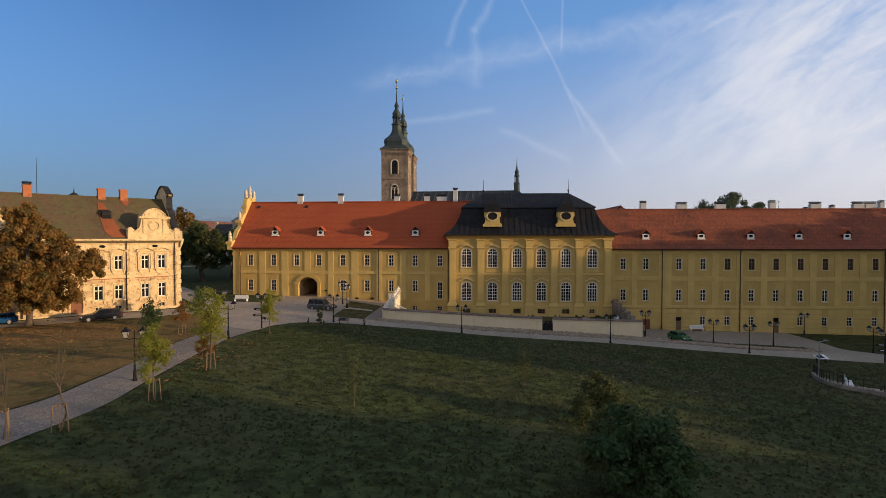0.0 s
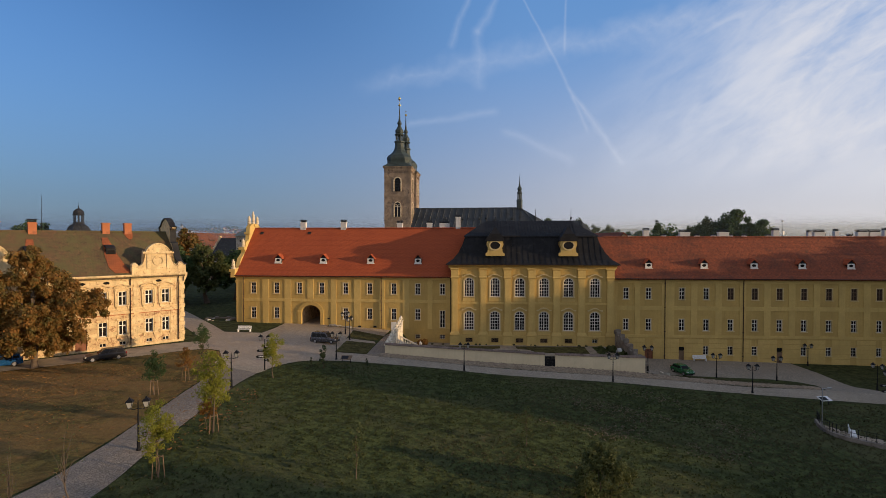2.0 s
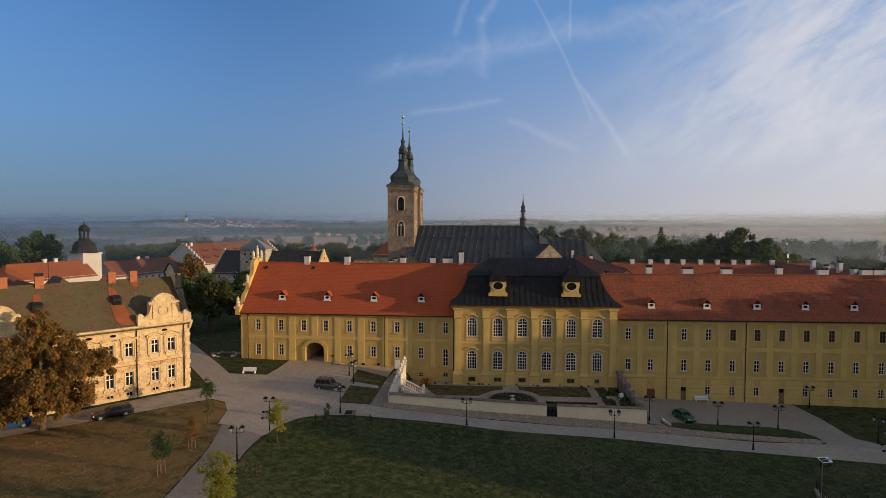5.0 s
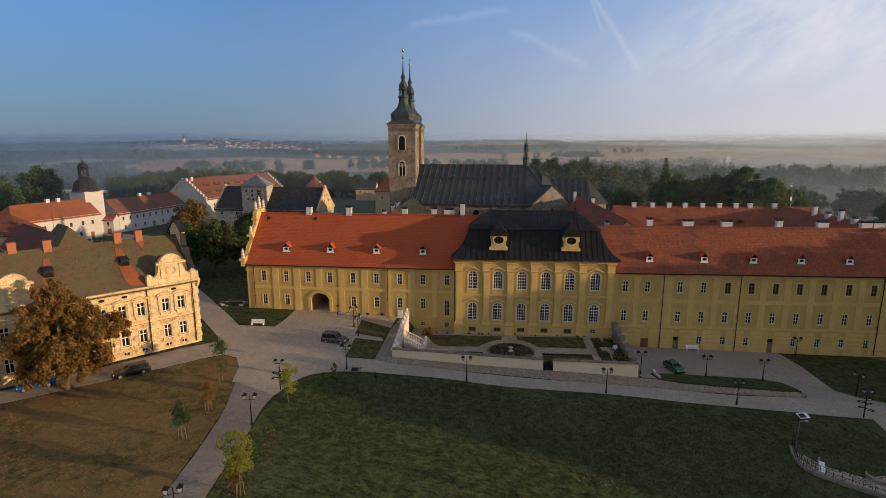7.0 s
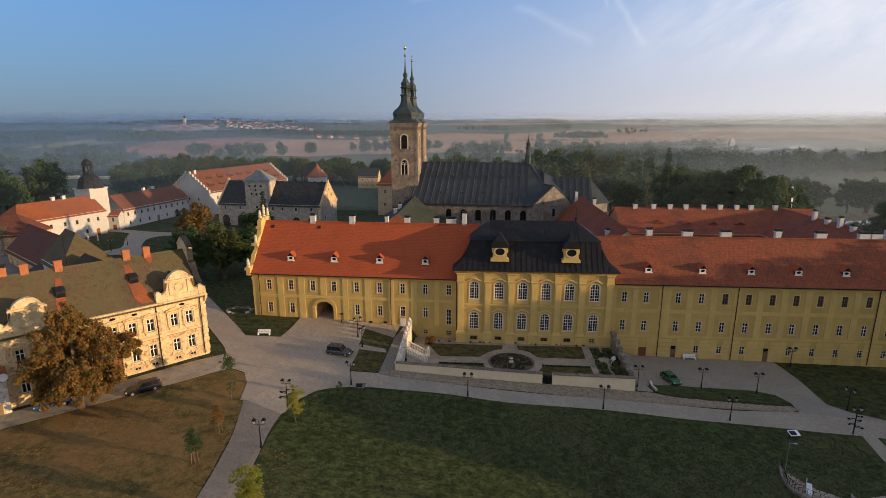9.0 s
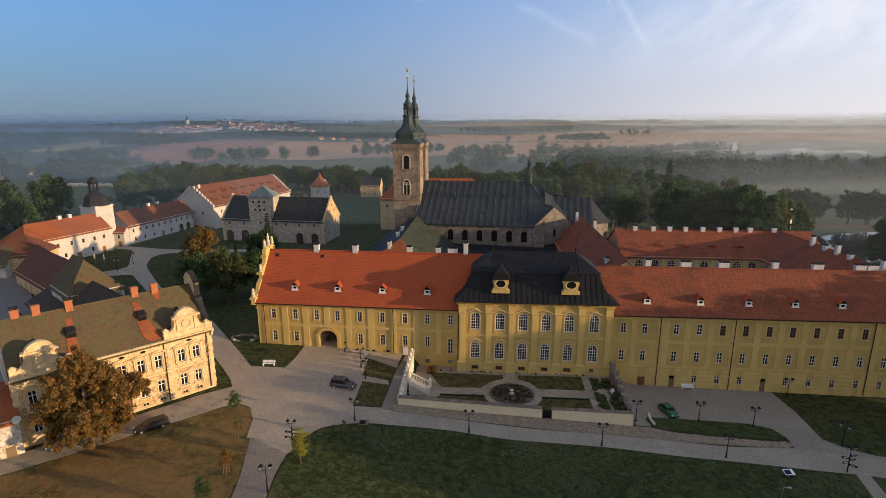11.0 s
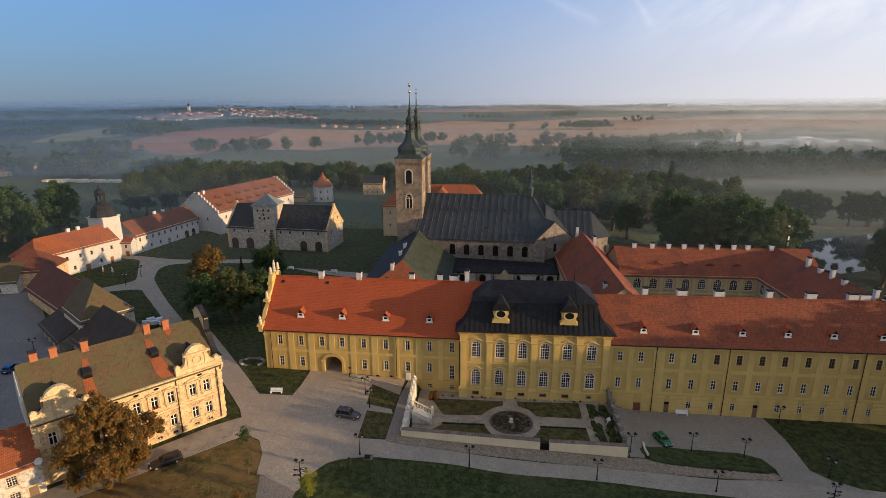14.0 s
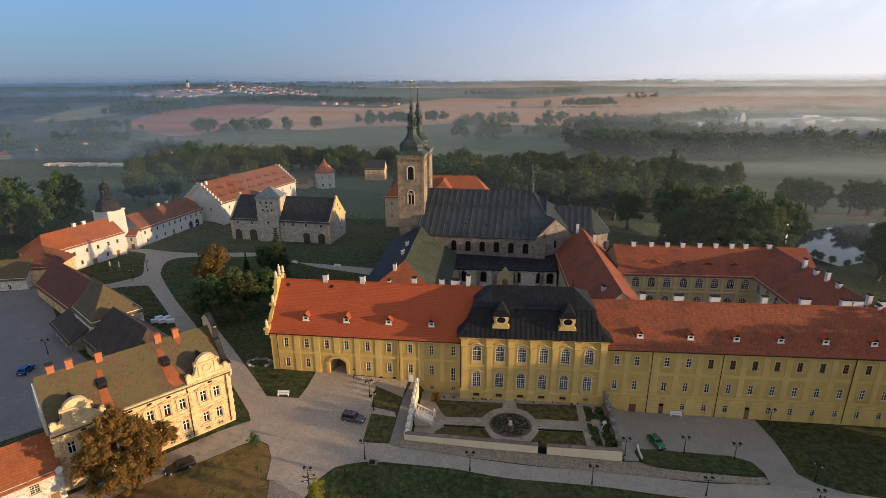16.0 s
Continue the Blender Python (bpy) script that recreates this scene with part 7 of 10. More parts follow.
dk = plain_house("old_granary", "old plastered granary with dark slate roof and pointed end gable", "building", pose(-105.2, 201.3, 0, 0, 0, -6), 43.4, 17, 0, 10.0, 18.2, M_OLDSTONE, M_DARKROOF,
                 rows=((7.6, [2.9, 9.4, 23.5, 27.5, 33.2, 39.6]),), kit=K_W, kit_size=(0.85, 1.35), end_rows=((7.4, [4.5, 12.5]), (4.0, [4.5, 12.5])),
                 doors=((2.9, 1.0, 3.0, 4.4, M_BROWNGLASS), (9.6, 1.0, 3.4, 4.6, M_BROWNGLASS), (33.2, 0.8, 3.0, 4.4, M_BROWNGLASS), (39.6, 0.8, 3.0, 4.4, M_BROWNGLASS)))
for x in (43.4, 0):
    bm = bmesh.new()
    hull(bm, [[(q, y, z) for y, z in ((-0.3, 9.7), (17.3, 9.7), (17.3, 10.5), (16.5, 10.8), (9.3, 18.1), (9.0, 19.2), (8.0, 19.2), (7.7, 18.1), (0.5, 10.8), (-0.3, 10.5))] for q in (x - 0.3, x + 0.35)])
    eg = part("end_gable", bm, M_OLDPL, dk, "pointed ochre end gable")
    for y, z in ((6.4, 12.6), (10.6, 12.6), (8.5, 15.0)):
        bm = bmesh.new()
        box(bm, x + 0.34, x + 0.4, y - 0.35, y + 0.35, z, z + 0.9)
        part("opening", bm, M_BROWNGLASS, eg)
for x in (-0.15, 42.6):
    bm = bmesh.new()
    box(bm, x, x + 0.95, -0.22, 0.05, 0, 9.7)
    part("corner_pilaster", bm, M_OLDPL, dk)
dt = thing("granary_tower", "square stone tower with a pyramid roof on the old granary", "tower", pose(-87.8, 202.7, 0, 0, 0, -3))
bm = bmesh.new()
hull(bm, [[(sx * 4.4, sy * 4.4, z) for sx, sy in ((-1, -1), (1, -1), (1, 1), (-1, 1))] for z in (0, 19.2)])
for z in (11.6, 18.8):
    box(bm, -4.6, 4.6, -4.6, 4.6, z, z + 0.4)
part("wall", bm, M_OLDSTONE, dt)
bm = bmesh.new()
hull(bm, [[(sx * r, sy * r, z) for sx, sy in ((-1, -1), (1, -1), (1, 1), (-1, 1))] for r, z in ((5.1, 19.15), (4.3, 19.9), (2.2, 21.6), (0.12, 23.4))])
part("roof", bm, M_LEADROOF, dt, "grey-green pyramid roof")
for x, z in ((-2.4, 17.2), (0, 17.3), (2.2, 17.2), (0, 15.6), (-1.8, 14.2), (0.2, 14.0), (2.0, 14.2), (0, 9)):
    bm = bmesh.new()
    slab(bm, [(0.42 * math.cos(i * math.tau / 10), 0.48 * math.sin(i * math.tau / 10)) for i in range(10)], -0.05, 0.2)
    part("round_window", bm, M_GLASS, dt, m=pose(x, -4.4, z))
# the window's sunlit look is put into the slab's ochre plaster colour
bm = bmesh.new()
slab(bm, [(-0.7, 0), (0.7, 0), (0.7, 3.4), (0.35, 4.2), (0, 4.6), (-0.35, 4.2), (-0.7, 3.4)], -0.06, 0.2)
part("pointed_window", bm, M_OLDPL, dt, "tall pointed window coloured as sunlit", m=pose(4.42, 0, 12.4, 0, 0, 90))
oc = thing("octagonal_pavilion", "small white octagonal pavilion with orange tent roof", "pavilion", pose(-104.0, 327, -1.2))
bm = bmesh.new()
lathe(bm, [(6.1, -1.5), (6.1, 9.5), (6.5, 9.7), (6.5, 10.0)], 0, 0, 8, math.pi / 8)
part("wall", bm, M_WHITE, oc)
bm = bmesh.new()
lathe(bm, [(6.9, 9.9), (5.4, 11.7), (2.2, 15.0), (1.0, 16.2), (0.9, 17.0), (0.05, 18.8)], 0, 0, 8, math.pi / 8)
part("roof", bm, M_ORANGE, oc)
put_chimney(CH_WHITE, oc, pose(3.0, 0, 12.8))
for k in range(8):
    for z in (1.4, 6.0):
        an = k * 45 - 90
        put_window(K_SMALL, oc, pose(5.88 * math.cos(radians(an)), 5.88 * math.sin(radians(an)), z, 0, 0, an + 90) @ Matrix.Scale(1.3, 4))
plain_house("gardener_house", "small ochre house with steep gable among trees", "house", pose(-86.0, 361, -1.7), 14, 11, -2, 7.4, 12.8, M_OLDPL, M_DARKROOF, rows=((4.5, [3, 6.5, 10]), (0.5, [3, 6.5, 10])), kit=K_SMALL, kit_size=(0.9, 1.4))
plain_house("carriage_house", "carriage house with old red gabled roof between yard and park", "house", pose(-131.6, 132.2, 0, 0, 0, -34), 28, 12, 1, 6.8, 12.9, M_OLDPL, M_SHADEDRED, rows=((3.4, [4, 9, 14, 19, 24]),), kit=K_SMALL, kit_size=(0.9, 1.4))
plain_house("hipped_house", "tall narrow house under a mossy hipped roof", "house", pose(-101.9, 110.8, 0, 0, 0, -36), 14, 11, 1, 10.0, 16.3, M_OLDWHITE, M_BROWNROOF, rows=((6.4, [4, 9]), (3.0, [4, 9])), kit=K_SMALL, kit_size=(0.9, 1.4), hip1=6.2, end_rows=((6.4, [3.5, 7.5]), (3.0, [3.5, 7.5])))
plain_house("dark_barn", "low barn with dark weathered hipped roof behind the villa", "barn", pose(-92.7, 101.7, 0, 0, 0, -34), 24, 13, 1, 6.2, 12.8, M_RUBBLE, M_BARNROOF, rows=((3.2, [4, 10, 16]),), kit=K_SMALL, kit_size=(0.9, 1.4), hip0=2.5, hip1=3)
plain_house("yard_shed", "low stone shed with dark roof at the stable yard", "shed", pose(-109.5, 111.5, 0, 0, 0, -37), 17, 9, 1, 5.2, 7.6, M_RUBBLE, M_BARNROOF, rows=((2.8, [4, 8, 12]),), kit=K_SMALL, kit_size=(0.9, 1.4))
plain_house("yard_stable", "stone stable with mossy red roof closing the yard", "stable", pose(-168, 129, 0, 0, 0, 15), 30, 11, 1, 6.8, 11.2, M_OLDWHITE, M_BROWNROOF, rows=((3.4, [5, 10, 20, 25]),), kit=K_SMALL, kit_size=(0.9, 1.4), doors=((15, 2.4, 2.2, 3.2, M_WOOD),))
plain_house("corner_house", "yard corner house with hipped red roof", "house", pose(-146, 138, 0, 0, 0, 15), 13, 13, 1, 9.0, 14.2, M_OLDPL, M_SHADEDRED, hip0=5, hip1=5)
for (x, y, L, D, rot, ev, rg, wl, rf) in ((-150, 292, 26, 12, 20, 6, 11, M_OLDWHITE, M_BROWNROOF), (-127, 322, 13, 9, -8, 3.6, 6.6, M_OLDPL, M_BROWNROOF)):
    plain_house("outbuilding", "weathered outbuilding behind the granary", "outbuilding", pose(x, y, ground_at(x, y), 0, 0, rot), L, D, -2, ev, rg, wl, rf, rows=((2.5, [3, L / 2, L - 3]),), kit=K_SMALL, kit_size=(0.9, 1.4))

for x, y in ((-126.5, 156.2), (-122.9, 155.8)):
    ps = thing("parasol", "closed pale garden parasol on the lawn", "parasol", pose(x, y, ground_at(x, y)), group="closed parasols")
    bm = bmesh.new()
    lathe(bm, [(0.35, 0), (0.35, 0.1), (0.04, 0.12), (0.04, 3.1), (0.0, 3.12)], 0, 0, 8)
    part("pole", bm, M_WOOD, ps)
    bm = bmesh.new()
    lathe(bm, [(0.06, 1.0), (0.3, 1.15), (0.26, 1.9), (0.12, 2.7), (0.02, 3.0)], 0, 0, 8)
    part("canopy", bm, M_OLDWHITE, ps)
for i in range(5):
    bm = bmesh.new()
    box(bm, -0.9, 0.9, -0.45, 0.45, 0.1, 0.95)
    box(bm, -0.95, 0.95, -0.5, 0.5, 0.95, 1.05)
    solo("white_crate", bm, M_BENCH, "white storage crate standing on the grass", "crate", group="white crates", m=pose(-86.4 + (i % 3) * 2.1, 118.3 + (i // 3) * 1.4 + i * 0.15, ground_at(-84.9, 118.3), 0, 0, 20 + 9 * i))


bm = bmesh.new()
n = 10
hull(bm, [[(158 + 60 * i / n, 287.5 - 3.5 * (i / n) ** 2 + q, z) for q, z in ((0, -7), (0.3, -5.0), (1.2, -4.8), (2.2, -5.2), (3.2, -7))] for i in range(n + 1)])
solo("pond_dam", bm, M_SOIL, "low dark earth dam along the pond", "dam", kind="structure")
mast = thing("roof_mast", "slim lattice mast with a round white lamp at the roof end", "mast", pose(88.4, 154.8, 12.0))
for sx, sy in ((-0.35, -0.3), (0.35, -0.3), (0, 0.4)):
    bm = bmesh.new()
    tube(bm, (sx, sy, 0), (sx * 0.35, sy * 0.35, 7.5), 0.07, 0.06, 6)
    part("leg", bm, M_IRON, mast)
bm = bmesh.new()
tube(bm, (0, 0, 6.5), (0, 0, 11.0), 0.06, 0.04, 6)
part("pole", bm, M_IRON, mast)
for z, turn in ((7.2, 20), (5.4, 80)):
    bm = bmesh.new()
    box(bm, -0.25, 0.25, -0.5, -0.36, z, z + 1.1)
    part("panel_aerial", bm, M_FRAME, mast, "pale flat aerial", m=pose(0, 0, 0, 0, 0, turn))
bm = bmesh.new()
lathe(bm, [(0.02, 10.9), (0.22, 11.0), (0.3, 11.2), (0.22, 11.42), (0.02, 11.5)], 0, 0, 10)
part("lamp", bm, M_FRAME, mast, "round white lamp")

# ---------------------------------------------------------------- terrace garden before the pavilion
def wall_run(name, pts, top0, top1, label):
    """A rendered wall with a tile coping between two points; its top falls from top0 to top1."""
    (x0, y0), (x1, y1) = pts
    w = thing(name, label, "wall")
    ln = math.hypot(x1 - x0, y1 - y0)
    m = Matrix.Translation((x0, y0, 0)) @ Matrix.Rotation(math.atan2(y1 - y0, x1 - x0), 4, "Z")
    b0, b1 = ground_at(x0, y0) - 0.5, ground_at(x1, y1) - 0.5
    bm = bmesh.new()
    hull(bm, [[(x, -0.3, b), (x, 0.3, b), (x, 0.3, t), (x, -0.3, t)] for x, b, t in ((0, b0, top0), (ln, b1, top1))])
    part("wall_body", bm, M_GARDENWALL, w, m=m)
    n = max(2, int(ln / 0.55))
    for i in range(n):
        bm = bmesh.new()
        xa, xb = ln * i / n + 0.015, ln * (i + 1) / n - 0.015
        ta, tb = top0 + (top1 - top0) * xa / ln, top0 + (top1 - top0) * xb / ln
        hull(bm, [[(x, -0.48, t), (x, 0.48, t), (x, 0.44, t + 0.1), (x, 0, t + 0.28), (x, -0.44, t + 0.1)] for x, t in ((xa, ta), (xb, tb))])
        part("coping_tile", bm, M_COPING, w, m=m)
    return w


wall_run("garden_wall", ((-13.4, 79.4), (10.9, 79.7)), 1.85, 0.6, "low cream garden wall with brown tile coping")
wall_run("garden_wall", ((12.5, 79.7), (25.9, 79.9)), 0.55, 0.25, "low cream garden wall with brown tile coping")
bm = bmesh.new()
box(bm, 10.9, 12.5, 79.55, 79.7, -2.2, -0.1)
for i in range(8):
    box(bm, 10.95 + i * 0.19, 11.08 + i * 0.19, 79.5, 79.75, -2.2, 0.3)
solo("garden_gate", bm, M_IRON, "dark iron gate in the garden wall", "gate")
GZ = -1.55
bm = bmesh.new()
hull(bm, [[(-13.2, 79.6, z), (25.9, 80.0, z), (25.9, 97.0, z), (-4.0, 97.0, z), (-4.0, 98.4, z), (-13.2, 98.8, z)] for z in (-5, GZ)])
solo("terrace", bm, M_DIRT, "level gravel garden terrace", "terrace", kind="structure")


def bed(name, outline, mat, h, label):
    bm = bmesh.new()
    hull(bm, [[(x, y, z) for x, y in outline] for z in (GZ - 0.1, GZ + h)])
    solo(name, bm, mat, label, "flower bed" if "bed" in name else "lawn")


bed("garden_lawn", [(-9.6, 95.2), (-7.8, 91.2), (-6.7, 89.6), (0.6, 89.9), (1.4, 91.2), (2.9, 92.7), (4.9, 93.8), (5.0, 95.2)], M_BEDGRASS, 0.08, "clipped lawn panel in the terrace garden")
bed("garden_lawn", [(7.8, 95.3), (7.9, 93.7), (10.0, 92.6), (11.3, 90.4), (20.0, 90.2), (20.2, 95.6)], M_BEDGRASS, 0.08, "clipped lawn panel in the terrace garden")
bed("garden_lawn", [(-6.6, 86.4), (-8.4, 84.6), (-8.4, 81.0), (4.2, 81.0), (3.2, 82.6), (2.2, 84.4), (1.2, 86.4)], M_BEDGRASS, 0.08, "clipped lawn panel in the terrace garden")
bed("garden_lawn", [(11.8, 86.4), (10.6, 84.2), (9.6, 82.6), (8.6, 81.2), (20.3, 81.0), (20.2, 86.7)], M_BEDGRASS, 0.08, "clipped lawn panel in the terrace garden")
for o in ([(21.6, 95.4), (21.6, 91.2), (23.4, 91.2), (22.9, 95.4)], [(24.0, 95.4), (24.4, 91.4), (25.5, 91.4), (25.4, 95.4)], [(21.8, 88.6), (22.0, 81.2), (23.4, 81.2), (23.2, 88.6)], [(24.2, 88.6), (24.4, 81.2), (25.5, 81.2), (25.5, 88.8)]):
    bed("flower_bed", o, M_GRASS, 0.1, "narrow planted bed beside the garden wall")
bed("round_bed", [(6.3 + 4.2 * math.cos(i * math.tau / 28), 88.0 + 3.9 * math.sin(i * math.tau / 28)) for i in range(28)], M_SOIL, 0.06, "round flower bed in the middle of the garden")
fo = thing("fountain", "small stone basin in the middle of the round bed", "fountain", pose(6.3, 88.0, GZ))
bm = bmesh.new()
lathe(bm, [(0.42, 0), (0.42, 0.2), (0.34, 0.24), (0.14, 0.28), (0.12, 0.55), (0.36, 0.7), (0.38, 0.76), (0.14, 0.74)], 0, 0, 14)
part("basin", bm, M_SANDST, fo)


def clumps(name, spots, mat, r, label, category, seed, per=26, leaf=0.16, kind="stuff"):
    """Low planting: many small leaves gathered in clumps."""
    rng = np.random.default_rng(seed)
    vs, fs = [], []
    for x, y, z in spots:
        for _ in range(per):
            d = rng.normal(size=3)
            d /= np.linalg.norm(d)
            c = np.array((x, y, z + r * 0.45)) + d * r * rng.random() ** 0.4 * np.array((1, 1, 0.75))
            u = rng.normal(size=3)
            u /= np.linalg.norm(u)
            w = np.cross(u, d) * leaf
            u = u * leaf
            k = len(vs)
            vs += [tuple(c - u - w), tuple(c + u - w), tuple(c + u + w), tuple(c - u + w)]
            fs.append((k, k + 1, k + 2, k + 3))
    me = bpy.data.meshes.new(name)
    me.from_pydata(vs, [], fs)
    me.materials.append(mat)
    return tagged(new(name, me), label, category, kind=kind)


rng = np.random.default_rng(5)
spots = []
for i in range(330):
    rr, an = 3.75 * math.sqrt(0.04 + 0.96 * rng.random()), rng.random() * math.tau
    spots.append((6.3 + rr * math.cos(an), 88.0 + 0.93 * rr * math.sin(an), GZ + 0.03))
clumps("bed_planting", spots, M_TUFT, 0.17, "low rose bushes filling the round bed", "planting", 3, 22, 0.07)
hedge = [(-6.6 + i * 0.45, 86.6, GZ) for i in range(18)] + [(11.9 + i * 0.45, 86.8, GZ) for i in range(19)]
clumps("low_hedge", hedge, M_LFDARK, 0.17, "low clipped hedge along the garden path", "hedge", 4)
clumps("border_shrubs", [(23.9 + rng.random() * 1.7, 81.5 + rng.random() * 13, GZ + 0.2) for _ in range(34)] + [(21.8 + rng.random() * 1.2, 82 + rng.random() * 13, GZ) for _ in range(16)], M_LFOLIVE, 0.5, "dark shrubs along the terrace border", "shrubs", 6, 60)
clumps("wall_flowers", [(-8 + 30 * rng.random(), 96.0 + 0.6 * rng.random(), GZ) for i in range(16)], M_TUFT, 0.16, "row of low plants along the facade", "planting", 7)
clumps("stair_shrub", [(-10.4 + rng.random() * 1.6, 94.6 + rng.random() * 2, GZ + 0.3) for _ in range(7)], M_LFRED, 0.6, "orange brown shrub beside the stairs", "shrub", 8, 60)

# stepped side wall at the right of the garden
sw = thing("stepped_wall", "brown stone wall stepping down beside the garden", "wall")
for i in range(7):
    y1, y0, z = 97.0 - i * 2.4, 97.0 - (i + 1) * 2.4, 1.3 - i * 0.38
    bm = bmesh.new()
    box(bm, 25.85, 26.35, y0, y1, -5.0, z - 0.12)
    s = part("wall_step", bm, M_RUBBLE, sw)
    bm = bmesh.new()
    box(bm, 25.75, 26.45, y0 - 0.05, y1 + 0.05, z - 0.12, z + 0.08)
    box(bm, 25.7, 26.5, y0 + 0.1, y0 + 0.8, z + 0.08, z + 0.55)
    part("step_coping", bm, M_RUBBLE, s)

# white balustraded stairs at the left of the garden
st = thing("garden_stairs", "white stone stairs with carved balustrades and urns", "stairs")
for i in range(9):
    bm = bmesh.new()
    box(bm, -12.6 + i * 0.38, -12.6 + (i + 1) * 0.38 + 0.05, 86.2, 89.2, GZ - 0.2, 0.35 - i * 0.2)
    part("step", bm, M_STAIR, st)
for i in range(8):
    y0 = 79.6 + i * 1.9
    z = 1.15 + i * 0.17
    if 85.8 < y0 + 0.95 < 89.4:
        continue
    bm = bmesh.new()
    box(bm, -13.45, -12.9, y0, y0 + 1.9, GZ - 1, z)
    box(bm, -13.55, -12.8, y0 - 0.03, y0 + 1.93, z, z + 0.18)
    part("cheek_wall", bm, M_STAIR, st)
for i in range(9):
    y0, z = 79.6 + i * 1.9, 1.15 + i * 0.17
    bm = bmesh.new()
    box(bm, -13.5, -12.85, y0 - 0.32, y0 + 0.32, GZ - 1, z + 0.55)
    box(bm, -13.6, -12.75, y0 - 0.42, y0 + 0.42, z + 0.55, z + 0.7)
    p = part("pier", bm, M_STAIR, st)
    bm = bmesh.new()
    lathe(bm, [(0.2, z + 0.7), (0.12, z + 0.78), (0.34, z + 1.0), (0.3, z + 1.15), (0.12, z + 1.25), (0.16, z + 1.32), (0.03, z + 1.48)], -13.17, y0, 8)
    part("urn", bm, M_STAIR, p, smooth=True)
for y in (86.1, 89.3):
    bm = bmesh.new()
    hull(bm, [[(x, y - 0.14, z), (x, y + 0.14, z), (x, y + 0.14, z + 0.16), (x, y - 0.14, z + 0.16)] for x, z in ((-12.7, 1.3), (-9.1, -0.5))])
    rail = part("handrail", bm, M_STAIR, st)
    for i in range(12):
        x = -12.5 + i * 0.3
        z = 0.35 - (x + 12.7) * 0.5
        bm = bmesh.new()
        lathe(bm, [(0.08, z), (0.05, z + 0.15), (0.1, z + 0.4), (0.05, z + 0.75), (0.08, z + 0.95)], x, y, 6)
        part("baluster", bm, M_STAIR, rail)
    bm = bmesh.new()
    box(bm, -9.25, -8.75, y - 0.25, y + 0.25, GZ, -0.2)
    lathe(bm, [(0.15, -0.2), (0.28, 0.1), (0.1, 0.35), (0.03, 0.5)], -9.0, y, 8)
    part("newel", bm, M_STAIR, st)

gs = thing("garden_board", "white folding board standing in the garden corner", "sign", pose(24.6, 88.9, GZ, 0, 0, 30))
for k in (-1, 1):
    bm = bmesh.new()
    hull(bm, [[(-0.45, k * 0.5, 0), (0.45, k * 0.5, 0), (0.45, k * 0.5 + 0.04, 0), (-0.45, k * 0.5 + 0.04, 0)], [(-0.4, k * 0.03, 1.3), (0.4, k * 0.03, 1.3), (0.4, k * 0.03 + 0.04, 1.3), (-0.4, k * 0.03 + 0.04, 1.3)]])
    part("panel", bm, M_BENCH, gs)

clumps("bank_weeds", [(30.5 + i * 0.33, 79.25 + 0.25 * rng.random(), ground_at(30.5 + i * 0.33, 79.3) + 0.15) for i in range(58)], M_TUFT, 0.2, "dry weeds along the top of the grassy bank", "weeds", 12, 22, 0.05)


# ---------------------------------------------------------------- trees
def leaf_cloud(rng, centres, radii, per, leaf, squash=0.8):
    """Leaf quads scattered through clumps; returns vertices and faces."""
    n = len(centres) * per
    c = np.repeat(np.asarray(centres, float), per, 0)
    r = np.repeat(np.asarray(radii, float), per)
    d = rng.normal(size=(n, 3))
    d /= np.linalg.norm(d, axis=1)[:, None]
    p = c + d * (r * rng.random(n) ** 0.45)[:, None] * np.array((1, 1, squash))
    nrm = d + rng.normal(size=(n, 3)) * 0.7 + np.array((0, 0, 0.35))
    nrm /= np.linalg.norm(nrm, axis=1)[:, None]
    u = np.cross(nrm, rng.normal(size=(n, 3)))
    u /= np.linalg.norm(u, axis=1)[:, None]
    w = np.cross(nrm, u)
    s = (leaf * (0.6 + 0.8 * rng.random(n)))[:, None]
    quad = np.stack([p - u * s, p - w * s * 0.55, p + u * s, p + w * s * 0.55], 1).reshape(-1, 3)
    return quad, np.arange(n * 4).reshape(-1, 4)


def mesh_of(name, v, f, mat):
    me = bpy.data.meshes.new(name)
    me.from_pydata(np.asarray(v).tolist(), [], np.asarray(f).tolist())
    me.materials.append(mat)
    return me


